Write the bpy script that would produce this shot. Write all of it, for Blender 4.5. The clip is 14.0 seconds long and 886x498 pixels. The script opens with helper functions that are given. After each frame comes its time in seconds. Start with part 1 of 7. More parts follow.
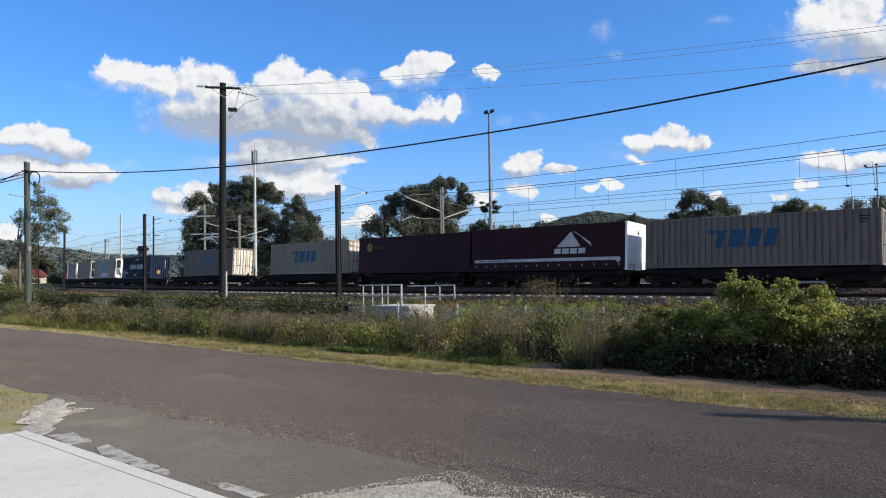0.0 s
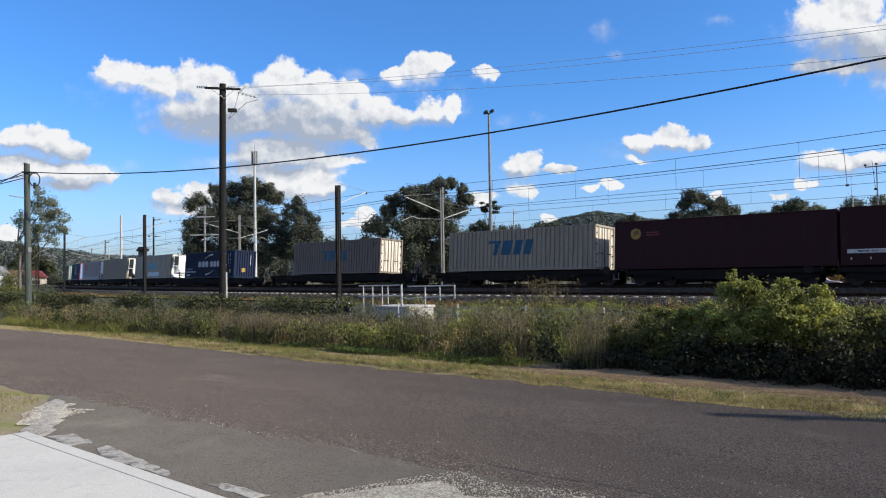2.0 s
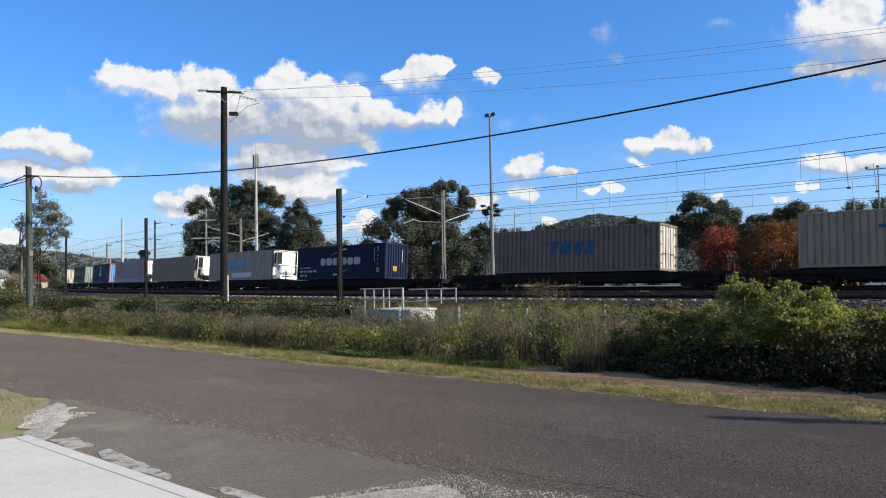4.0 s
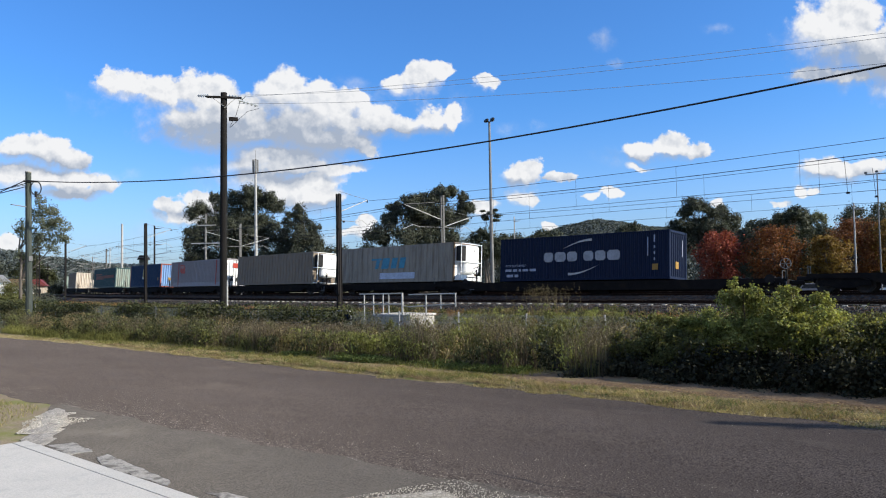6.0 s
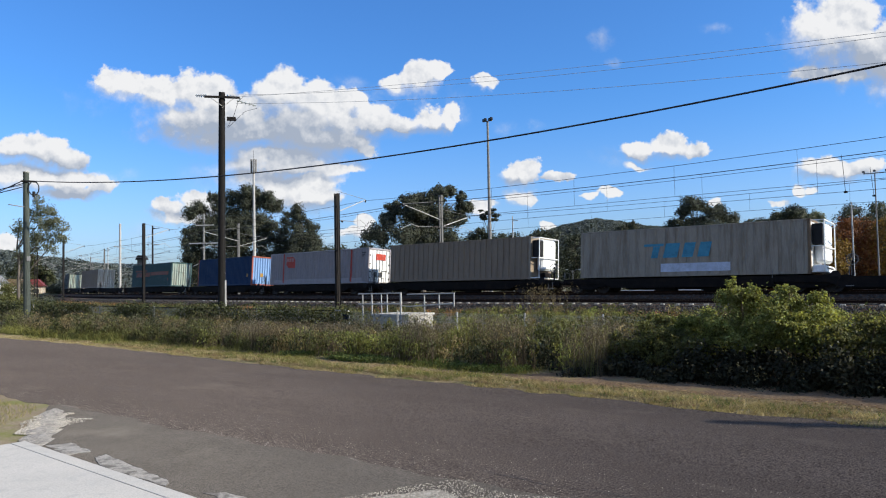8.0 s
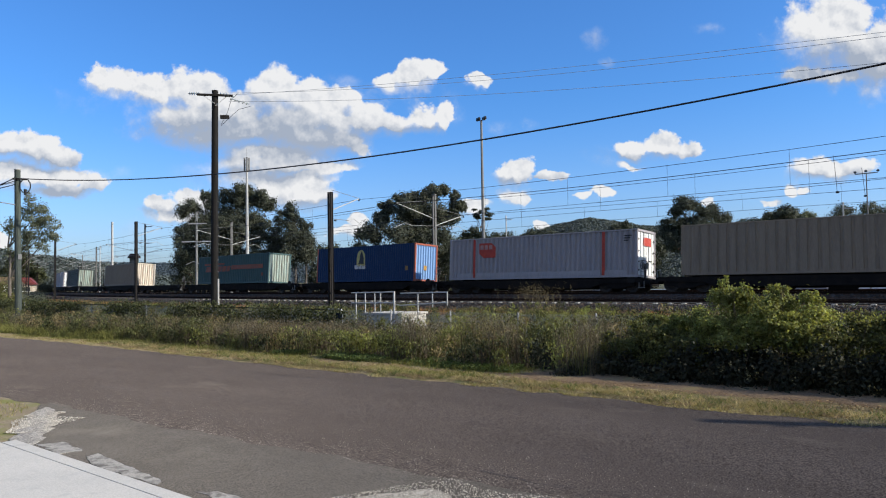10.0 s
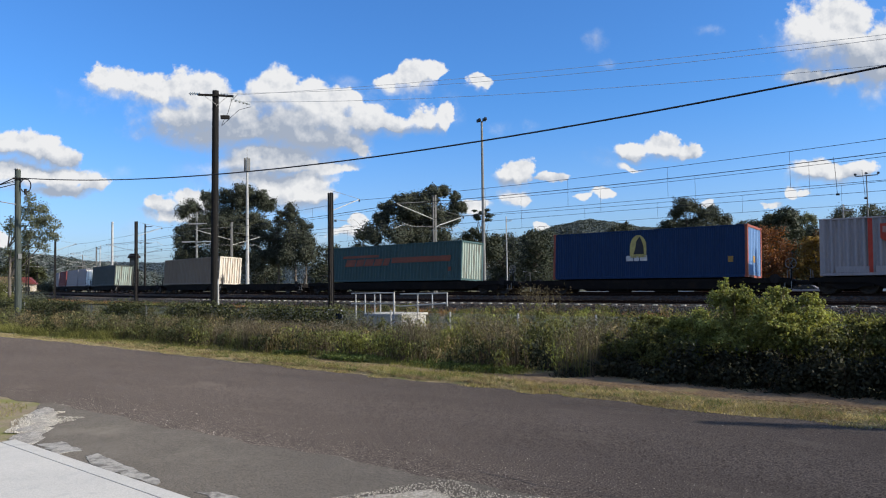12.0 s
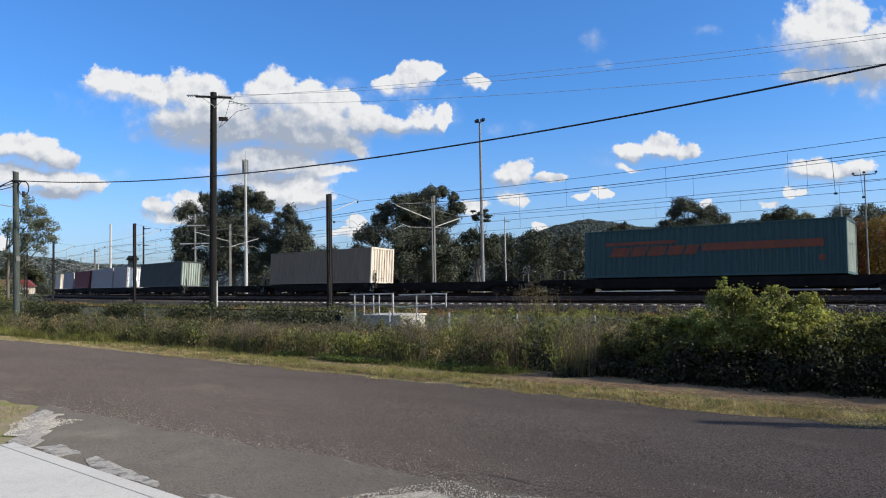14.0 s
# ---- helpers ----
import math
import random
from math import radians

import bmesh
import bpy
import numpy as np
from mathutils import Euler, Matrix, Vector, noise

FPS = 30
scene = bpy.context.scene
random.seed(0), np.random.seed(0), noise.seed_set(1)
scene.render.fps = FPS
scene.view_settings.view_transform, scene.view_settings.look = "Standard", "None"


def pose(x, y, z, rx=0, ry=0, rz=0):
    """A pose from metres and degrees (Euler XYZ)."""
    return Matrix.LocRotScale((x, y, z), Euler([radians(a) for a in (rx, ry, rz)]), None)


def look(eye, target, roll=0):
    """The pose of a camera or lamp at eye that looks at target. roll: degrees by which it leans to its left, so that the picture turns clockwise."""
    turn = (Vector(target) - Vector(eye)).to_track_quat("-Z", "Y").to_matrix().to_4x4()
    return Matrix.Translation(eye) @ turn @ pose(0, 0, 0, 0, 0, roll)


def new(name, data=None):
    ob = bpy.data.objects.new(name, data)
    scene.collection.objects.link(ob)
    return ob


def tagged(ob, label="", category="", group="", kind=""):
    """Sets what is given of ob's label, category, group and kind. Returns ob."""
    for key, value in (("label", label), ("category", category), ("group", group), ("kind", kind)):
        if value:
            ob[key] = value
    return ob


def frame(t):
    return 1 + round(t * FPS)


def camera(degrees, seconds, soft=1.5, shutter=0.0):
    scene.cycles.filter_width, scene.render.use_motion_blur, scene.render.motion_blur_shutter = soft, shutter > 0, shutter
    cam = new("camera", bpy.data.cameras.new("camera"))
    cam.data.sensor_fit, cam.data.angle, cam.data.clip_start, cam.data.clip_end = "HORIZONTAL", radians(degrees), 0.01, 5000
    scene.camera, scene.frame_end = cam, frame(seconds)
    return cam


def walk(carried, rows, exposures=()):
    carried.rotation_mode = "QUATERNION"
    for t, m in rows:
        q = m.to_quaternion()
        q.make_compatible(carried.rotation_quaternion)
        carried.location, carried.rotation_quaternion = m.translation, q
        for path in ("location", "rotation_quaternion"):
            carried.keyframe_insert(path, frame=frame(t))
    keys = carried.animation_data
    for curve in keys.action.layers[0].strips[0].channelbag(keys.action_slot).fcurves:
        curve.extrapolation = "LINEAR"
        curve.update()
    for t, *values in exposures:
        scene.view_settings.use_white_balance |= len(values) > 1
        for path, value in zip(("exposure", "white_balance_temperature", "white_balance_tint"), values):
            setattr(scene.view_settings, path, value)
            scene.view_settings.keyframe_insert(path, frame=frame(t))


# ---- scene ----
# ================= camera and its walk =================
EYE = 2.4                      # camera height over the road
cam = camera(62.14, 14.0, soft=1.1)
CAM_ROWS = [
    (0.0, 91.919, 0.828, 38.016), (0.5, 91.939, 0.873, 38.011), (1.0, 91.969, 0.997, 37.966), (1.5, 91.955, 1.023, 37.972),
    (2.0, 91.941, 0.938, 38.025), (2.5, 91.936, 0.909, 38.099), (3.0, 91.969, 0.979, 38.13), (5.5, 92.54, 0.958, 38.094),
    (6.0, 92.573, 1.016, 38.09), (6.5, 92.605, 1.085, 38.026), (7.0, 92.581, 1.14, 37.991), (7.5, 92.592, 1.08, 37.967),
    (8.0, 92.543, 1.09, 37.966), (10.5, 92.453, 0.946, 37.37), (11.0, 92.464, 0.866, 37.418), (11.5, 92.482, 0.849, 37.43),
    (12.0, 92.526, 0.80, 37.447), (12.5, 92.515, 0.88, 37.42), (13.0, 92.505, 0.90, 37.347), (13.5, 92.524, 0.961, 37.316),
    (14.0, 92.585, 1.054, 37.353)]
walk(cam, [(t, pose(0, 0, EYE, a, b, c)) for t, a, b, c in CAM_ROWS], exposures=((0.0, 0.72), (5.5, 0.72), (9.0, 0.66), (14.0, 0.63)))

# ================= the railway curve =================
KAP = 0.002449                 # 1 / radius of the curve
TRACK_Y = 42.42                # the loaded track passes this far in front of the eye
CANT = 3.78                    # lean of the loaded track in degrees, away from the road


def arc(s, off=0.0, z=0.0):
    """Point s metres along the loaded track, off metres beyond it."""
    return Vector((math.sin(KAP * s) / KAP * (1 - off * KAP), TRACK_Y + (1 - math.cos(KAP * s)) / KAP + off * math.cos(KAP * s), z))


def arc_pose(s, off=0.0, z=0.0, lean=0.0):
    p = arc(s, off, z)
    return pose(p.x, p.y, p.z, 0, 0, math.degrees(KAP * s)) @ pose(0, 0, 0, -lean)


def off_at(x, y):
    return 1 / KAP - math.hypot(x, y - TRACK_Y - 1 / KAP)


def travel(t):
    """Metres that the train has gone after t seconds."""
    return 12.0046 * t + 0.0224 * t * (t - 14) + 0.0004 * t * (t - 14) * (t - 7)

# ================= sky, clouds, sun =================
SUN_DIR = Vector((0.925, 0.379, 0.54)).normalized()
SKY_STRENGTH = 0.097
CLOUD_WHITE, CLOUD_GREY = (0.545, 0.55, 0.56), (0.242, 0.280, 0.348)


def build_world():
    world = bpy.data.worlds.new("sky")
    scene.world = world
    world.use_nodes = True
    nt = world.node_tree
    nt.nodes.clear()
    N = nt.nodes.new
    out = N("ShaderNodeOutputWorld")
    sky = N("ShaderNodeTexSky")
    sky.sky_type = "NISHITA"
    sky.sun_disc = False
    sky.sun_elevation = math.asin(SUN_DIR.z)
    sky.sun_rotation = math.atan2(SUN_DIR.x, SUN_DIR.y)
    sky.altitude, sky.air_density, sky.dust_density, sky.ozone_density = 50, 1.0, 1.3, 1.6

    def link(a, b):
        nt.links.new(a, b)

    def vm(op, a, b=None, c=None):
        n = N("ShaderNodeVectorMath")
        n.operation = op
        for i, v in enumerate((a, b, c)):
            if v is None:
                continue
            if isinstance(v, (tuple, list, Vector)):
                n.inputs[i].default_value = v
            else:
                link(v, n.inputs[i])
        return n.outputs["Value"] if op in ("DOT_PRODUCT", "LENGTH") else n.outputs[0]

    def mt(op, a, b=None, c=None, clamp=False):
        n = N("ShaderNodeMath")
        n.operation, n.use_clamp = op, clamp
        for i, v in enumerate((a, b, c)):
            if v is None:
                continue
            if isinstance(v, (int, float)):
                n.inputs[i].default_value = v
            else:
                link(v, n.inputs[i])
        return n.outputs[0]

    def ramp(v, lo, hi):
        n = N("ShaderNodeMapRange")
        n.interpolation_type = "SMOOTHSTEP"
        link(v, n.inputs["Value"])
        n.inputs["From Min"].default_value, n.inputs["From Max"].default_value = lo, hi
        return n.outputs["Result"]

    def noise_of(vec, scale, detail, rough=0.55, color=False):
        n = N("ShaderNodeTexNoise")
        n.inputs["Scale"].default_value, n.inputs["Detail"].default_value = scale, detail
        n.inputs["Roughness"].default_value = rough
        link(vec, n.inputs["Vector"])
        return n.outputs["Color" if color else "Fac"]

    way = N("ShaderNodeTexCoord").outputs["Generated"]
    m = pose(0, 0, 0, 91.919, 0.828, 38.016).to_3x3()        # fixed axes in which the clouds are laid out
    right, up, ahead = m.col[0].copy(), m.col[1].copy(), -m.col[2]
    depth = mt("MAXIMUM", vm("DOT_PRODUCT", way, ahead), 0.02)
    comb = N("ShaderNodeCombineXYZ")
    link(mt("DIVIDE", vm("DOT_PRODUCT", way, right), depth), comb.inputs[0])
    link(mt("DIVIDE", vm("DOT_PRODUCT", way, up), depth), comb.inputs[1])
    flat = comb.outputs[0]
    # billows bend the outlines
    def billow_of(vec, scale):
        n = N("ShaderNodeTexVoronoi")
        n.feature = "SMOOTH_F1"
        n.inputs["Scale"].default_value, n.inputs["Detail"].default_value, n.inputs["Roughness"].default_value = scale, 3.0, 0.55
        n.inputs["Lacunarity"].default_value, n.inputs["Smoothness"].default_value = 2.3, 0.35
        link(vec, n.inputs["Vector"])
        return n.outputs["Distance"]

    warp = vm("SUBTRACT", noise_of(flat, 16.0, 5.0, 0.6, True), (0.5, 0.5, 0.5))
    bent = vm("MULTIPLY_ADD", warp, (0.060, 0.044, 0.0), flat)
    sunward = (0.012, 0.017, 0.0)
    shifted = vm("ADD", bent, sunward)      # a step towards the sun

    def blobs(ellipses, at=None, soft=0.4):
        d = None
        for x, y, a, b in ellipses:
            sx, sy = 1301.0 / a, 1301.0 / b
            q = vm("MULTIPLY_ADD", at or bent, (sx, sy, 0), (-(x - 784) / a, (y - 441) / b, 0))
            ln = vm("LENGTH", q)
            d = ln if d is None else mt("SMOOTH_MIN", d, ln, soft)
        return d

    # cumulus masses: (across, down, half width, half height)
    great = [(192, 128, 34, 24), (236, 132, 40, 28), (285, 148, 40, 28), (345, 148, 40, 40), (392, 158, 46, 40), (335, 195, 58, 36), (440, 172, 54, 36),
             (500, 148, 46, 42), (552, 168, 48, 38), (400, 186, 120, 34), (430, 216, 140, 30), (560, 222, 112, 32), (540, 204, 100, 40), (604, 188, 48, 42), (622, 236, 54, 20), (660, 198, 46, 30),
             (712, 204, 46, 20), (762, 192, 30, 26), (800, 192, 18, 24), (640, 156, 22, 14)]
    small = [(500, 274, 110, 24), (510, 252, 104, 20), (556, 306, 64, 20), (600, 282, 42, 14), (645, 250, 30, 12), (455, 300, 56, 22), (520, 312, 80, 24), (545, 330, 62, 28), (490, 332, 52, 22), (742, 122, 42, 26), (785, 118, 18, 18), (704, 130, 24, 16),
             (860, 130, 24, 13), (30, 245, 46, 24), (76, 250, 52, 30), (125, 264, 38, 24), (34, 292, 64, 24), (112, 302, 66, 20), (120, 326, 66, 12), (182, 314, 30, 13),
             (14, 410, 28, 18), (345, 336, 34, 22), (298, 348, 24, 15), (332, 366, 56, 13)]
    right_side = [(922, 291, 40, 24), (938, 277, 24, 14), (985, 301, 28, 9), (926, 336, 34, 15), (848, 356, 26, 18), (1124, 247, 34, 17), (1190, 244, 48, 19),
                  (1236, 251, 30, 13), (1130, 277, 24, 6), (1045, 336, 20, 7), (1085, 331, 17, 10), (1472, 284, 60, 22), (1530, 286, 48, 18), (1410, 322, 16, 10),
                  (1376, 343, 16, 6), (1266, 341, 14, 8), (1442, 326, 16, 6), (1496, 44, 96, 70), (1440, 118, 40, 20), (1560, 84, 84, 66), (1512, 128, 60, 16),
                  (650, 377, 24, 14), (640, 396, 42, 10), (690, 372, 14, 10), (970, 385, 16, 9)]
    wisps = [(900, 207, 28, 13), (950, 213, 32, 12), (165, 172, 44, 28), (620, 132, 44, 18), (1105, 268, 66, 18), (1072, 54, 20, 20), (1095, 100, 16, 10), (1276, 34, 26, 14), (1392, 62, 34, 44),
             (385, 282, 60, 30), (122, 136, 22, 30), (260, 215, 16, 14), (205, 300, 50, 16), (700, 150, 90, 18), (470, 300, 150, 40), (540, 400, 120, 30), (300, 400, 90, 24), (815, 170, 26, 40)]
    shade = [(410, 224, 150, 36), (560, 238, 110, 28), (480, 296, 80, 12), (30, 272, 70, 12), (1480, 112, 90, 30), (1560, 105, 90, 34),
             (90, 330, 110, 10), (90, 278, 90, 12), (930, 308, 60, 8), (1190, 262, 90, 6), (1500, 302, 80, 8), (730, 220, 70, 10), (540, 354, 70, 7), (330, 360, 60, 8)]
    masses = [(x, y, a * 1.06, b * 1.10) for x, y, a, b in great + small] + right_side
    d0 = blobs(masses)
    slope = mt("SUBTRACT", blobs(masses, shifted), d0)          # below nought on the sides turned from the sun
    puff = mt("SUBTRACT", billow_of(flat, 24.0), 0.42)
    fine = mt("SUBTRACT", noise_of(flat, 34.0, 6.0, 0.6), 0.5)
    d = mt("ADD", d0, mt("MULTIPLY_ADD", puff, 0.42, mt("MULTIPLY", fine, 1.0)))
    lit = mt("SUBTRACT", billow_of(vm("ADD", flat, (0.006, 0.009, 0.0)), 24.0), billow_of(flat, 24.0))
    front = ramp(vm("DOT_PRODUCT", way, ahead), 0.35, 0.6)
    loose = ramp(mt("MULTIPLY_ADD", noise_of(flat, 7.0, 2.0), 0.9, slope), 0.72, 0.20)      # frayed undersides, crisp crowns
    edge = N("ShaderNodeMapRange")
    edge.interpolation_type = "SMOOTHSTEP"
    link(d, edge.inputs["Value"])
    link(mt("MULTIPLY_ADD", loose, 0.30, 1.34), edge.inputs["From Min"])
    link(mt("MULTIPLY_ADD", loose, -0.55, 1.06), edge.inputs["From Max"])
    thin = ramp(noise_of(flat, 15.0, 6.0, 0.62), 0.44, 0.72)
    veil = mt("MULTIPLY", mt("MULTIPLY", ramp(blobs(wisps, soft=0.5), 1.25, 0.1), thin), 0.36)
    cover = mt("MULTIPLY", mt("MAXIMUM", edge.outputs["Result"], veil), front)
    # scattered clouds over the unseen rest of the sky, thickened for neutral fill
    far_noise = noise_of(way, 3.2, 6.0, 0.6)
    rest = mt("MULTIPLY", mt("MULTIPLY", ramp(far_noise, 0.45, 0.60), 0.72), mt("SUBTRACT", 1.0, front))
    cover = mt("MINIMUM", mt("ADD", cover, rest), 1.0)
    grey = mt("MULTIPLY", ramp(mt("MULTIPLY_ADD", fine, 0.5, blobs(shade, soft=0.6)), 2.2, 0.2), 0.92)
    away = mt("MULTIPLY", ramp(slope, 0.20, -0.40), 0.50)     # sides turned from the sun
    grey = mt("ADD", mt("ADD", grey, away), mt("MULTIPLY_ADD", lit, -0.8, mt("MULTIPLY", fine, 0.30)), clamp=True)
    mixc = N("ShaderNodeMix")
    mixc.data_type = "RGBA"
    link(grey, mixc.inputs[0])
    mixc.inputs["A"].default_value, mixc.inputs["B"].default_value = (*CLOUD_WHITE, 1), (*CLOUD_GREY, 1)
    bg_sky, bg_cloud, mix = N("ShaderNodeBackground"), N("ShaderNodeBackground"), N("ShaderNodeMixShader")
    tint = N("ShaderNodeMix")
    tint.data_type, tint.blend_type = "RGBA", "MULTIPLY"
    tint.inputs[0].default_value = 1.0
    link(sky.outputs[0], tint.inputs["A"])
    hue = N("ShaderNodeMix")                # haze pales the sky towards the horizon
    hue.data_type = "RGBA"
    up_z = N("ShaderNodeSeparateXYZ")
    link(way, up_z.inputs[0])
    link(ramp(up_z.outputs[2], 0.0, 0.26), hue.inputs[0])
    hue.inputs["A"].default_value, hue.inputs["B"].default_value = (0.70, 0.90, 1.36, 1), (0.38, 0.80, 1.35, 1)
    link(hue.outputs["Result"], tint.inputs["B"])
    link(tint.outputs["Result"], bg_sky.inputs[0])
    bg_sky.inputs[1].default_value = SKY_STRENGTH
    link(mixc.outputs["Result"], bg_cloud.inputs[0])
    bg_cloud.inputs[1].default_value = 1.0
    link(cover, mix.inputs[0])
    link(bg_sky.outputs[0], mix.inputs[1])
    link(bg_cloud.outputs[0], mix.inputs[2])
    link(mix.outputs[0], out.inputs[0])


build_world()
sun = new("sun", bpy.data.lights.new("sun", "SUN"))
sun.data.energy, sun.data.angle, sun.data.color = 5.0, radians(0.53), (1.0, 0.92, 0.78)
sun.matrix_world = look((60, 20, 80), Vector((60, 20, 80)) - SUN_DIR)

# ================= materials =================
def material(name, base, dark=None, scale=3.0, rough=0.7, metal=0.0, bump=0.2, bump_scale=40.0, spread=0.5, third=None, third_scale=0.6,
             third_at=(0.55, 0.7), per_piece=0.0, coord="Object", stretch=(1, 1, 1), spec=0.18, back=0.0, grain_amp=0.22, dull=0.0, even=False):
    """Principled surface with two scales of colour variation, relief, and an optional stain colour."""
    mat = bpy.data.materials.new(name)
    mat.use_nodes = True
    nt = mat.node_tree
    bsdf = nt.nodes["Principled BSDF"]
    N, L = nt.nodes.new, nt.links.new
    tc = N("ShaderNodeTexCoord")
    mp = N("ShaderNodeMapping")
    mp.inputs["Scale"].default_value = stretch
    L(tc.outputs[coord], mp.inputs[0])

    def nz(sc, det=5.0, rg=0.6, free=False):
        n = N("ShaderNodeTexNoise")
        n.inputs["Scale"].default_value, n.inputs["Detail"].default_value, n.inputs["Roughness"].default_value = sc, det, rg
        L(tc.outputs[coord] if free else mp.outputs[0], n.inputs["Vector"])
        return n.outputs["Fac"]

    def mix(fac, a, b, blend="MIX"):
        n = N("ShaderNodeMix")
        n.data_type, n.blend_type = "RGBA", blend
        for sock, v in ((n.inputs[0], fac), (n.inputs["A"], a), (n.inputs["B"], b)):
            if isinstance(v, (int, float)):
                sock.default_value = v
            elif isinstance(v, tuple):
                sock.default_value = (*v, 1)
            else:
                L(v, sock)
        return n.outputs["Result"]

    def rng(v, lo, hi, a=0.0, b=1.0):
        n = N("ShaderNodeMapRange")
        L(v, n.inputs["Value"])
        n.inputs["From Min"].default_value, n.inputs["From Max"].default_value = lo, hi
        n.inputs["To Min"].default_value, n.inputs["To Max"].default_value = a, b
        return n.outputs["Result"]

    dark = dark or tuple(c * 0.6 for c in base)
    col = mix(rng(nz(scale), 0.5 - spread / 2, 0.5 + spread / 2), dark, base)
    grain = rng(nz(bump_scale, 3.0, 0.7, even), 0.36, 0.64, 1 - grain_amp, 1 + grain_amp)
    comb = N("ShaderNodeCombineXYZ")
    for i in range(3):
        L(grain, comb.inputs[i])
    col = mix(1.0, col, comb.outputs[0], "MULTIPLY")
    if third:
        col = mix(rng(nz(third_scale, 6.0, 0.65), *third_at), col, third)
    if per_piece:
        info = N("ShaderNodeObjectInfo")
        geo = N("ShaderNodeNewGeometry")
        rnd = N("ShaderNodeMath")
        rnd.operation = "ADD"
        L(info.outputs["Random"], rnd.inputs[0])
        L(geo.outputs["Random Per Island"], rnd.inputs[1])
        fr = N("ShaderNodeMath")
        fr.operation = "FRACT"
        L(rnd.outputs[0], fr.inputs[0])
        hv = N("ShaderNodeHueSaturation")
        L(rng(fr.outputs[0], 0, 1, 1 - per_piece, 1 + per_piece), hv.inputs["Value"])
        L(rng(fr.outputs[0], 0, 1, 0.5 - 0.03 * per_piece, 0.5 + 0.03 * per_piece), hv.inputs["Hue"])
        L(col, hv.inputs["Color"])
        col = hv.outputs[0]
    L(col, bsdf.inputs["Base Color"])
    L(rng(nz(scale * 2.3), 0.3, 0.7, max(0.03, rough - 0.12), min(1, rough + 0.12)), bsdf.inputs["Roughness"])
    bsdf.inputs["Metallic"].default_value = metal
    bsdf.inputs["Specular IOR Level"].default_value = spec
    bsdf.inputs["Diffuse Roughness"].default_value = dull
    if bump:
        b = N("ShaderNodeBump")
        b.inputs["Strength"].default_value = bump
        b.inputs["Distance"].default_value = 0.02
        L(nz(bump_scale, 6.0, 0.6, even), b.inputs["Height"])
        L(b.outputs[0], bsdf.inputs["Normal"])
    if back:                    # thin leaves let light through
        tr, ms = N("ShaderNodeBsdfTranslucent"), N("ShaderNodeMixShader")
        L(mix(1.0, col, (1.5, 1.5, 0.8), "MULTIPLY"), tr.inputs[0])
        ms.inputs[0].default_value = back
        L(bsdf.outputs[0], ms.inputs[1])
        L(tr.outputs[0], ms.inputs[2])
        L(ms.outputs[0], nt.nodes["Material Output"].inputs[0])
    return mat


def paint(name, base, dirt=(0.09, 0.07, 0.055), rough=0.7, dirt_at=(0.56, 0.85), spec=0.30):
    """Weathered container paint: streaks run down, grime in blotches."""
    return material(name, base, tuple(c * 0.82 for c in base), scale=1.2, rough=rough, bump=0.08, bump_scale=14, third=dirt,
                    third_scale=1.6, third_at=dirt_at, stretch=(2.4, 2.4, 0.30), spec=spec, grain_amp=0.10)


M_ASPHALT = material("asphalt", (0.086, 0.071, 0.062), (0.056, 0.046, 0.041), 0.35, 0.9, 0, 0.5, 46, 0.55, (0.125, 0.105, 0.09), 0.8, (0.58, 0.85), stretch=(0.35, 1, 1), spec=0.02, grain_amp=0.85, dull=1.0, even=True)
M_PATCH = material("old_asphalt", (0.104, 0.093, 0.082), (0.074, 0.066, 0.058), 0.8, 0.9, 0, 0.5, 60, 0.9, (0.150, 0.134, 0.114), 0.7, (0.54, 0.95), spec=0.02, grain_amp=0.5, dull=1.0, even=True)
M_VERGE = material("straw_soil", (0.27, 0.215, 0.12), (0.075, 0.06, 0.034), 5.0, 0.95, 0, 0.9, 24, 0.35, (0.105, 0.108, 0.040), 1.6, (0.48, 0.64), spec=0.02, grain_amp=0.5, dull=1.0)
M_DIRT = material("bare_earth", (0.175, 0.125, 0.082), (0.11, 0.076, 0.05), 0.9, 0.95, 0, 0.5, 22, 0.6, (0.17, 0.14, 0.07), 0.8, (0.55, 0.7), spec=0.02, grain_amp=0.35, dull=1.0)
M_TAR = material("tar", (0.045, 0.038, 0.035), (0.03, 0.026, 0.024), 3, 0.7, 0, 0.3, 30)
M_CONCRETE = material("pale_concrete", (0.475, 0.445, 0.395), (0.39, 0.37, 0.335), 0.7, 0.85, 0, 0.015, 50, 0.7, (0.35, 0.335, 0.305), 3.0, (0.55, 0.75), grain_amp=0.12)
M_KERB = material("worn_concrete", (0.36, 0.335, 0.29), (0.26, 0.24, 0.21), 2.5, 0.9, 0, 0.5, 30, third=(0.125, 0.113, 0.098), third_scale=5.0, third_at=(0.46, 0.60))
M_GRAVEL = material("pale_gravel", (0.42, 0.385, 0.33), (0.20, 0.18, 0.15), 5.0, 0.95, 0, 0.9, 32, per_piece=0.4, grain_amp=0.5)
M_CHIP = material("pale_stone_chip", (0.42, 0.385, 0.33), (0.29, 0.265, 0.225), 3.0, 0.95, 0, 0.5, 45, per_piece=0.45)
M_SOIL = material("dry_soil", (0.27, 0.22, 0.15), (0.18, 0.14, 0.09), 0.8, 0.95, 0, 0.6, 25, 0.6, (0.17, 0.17, 0.06), 0.9, (0.48, 0.60), spec=0.05)
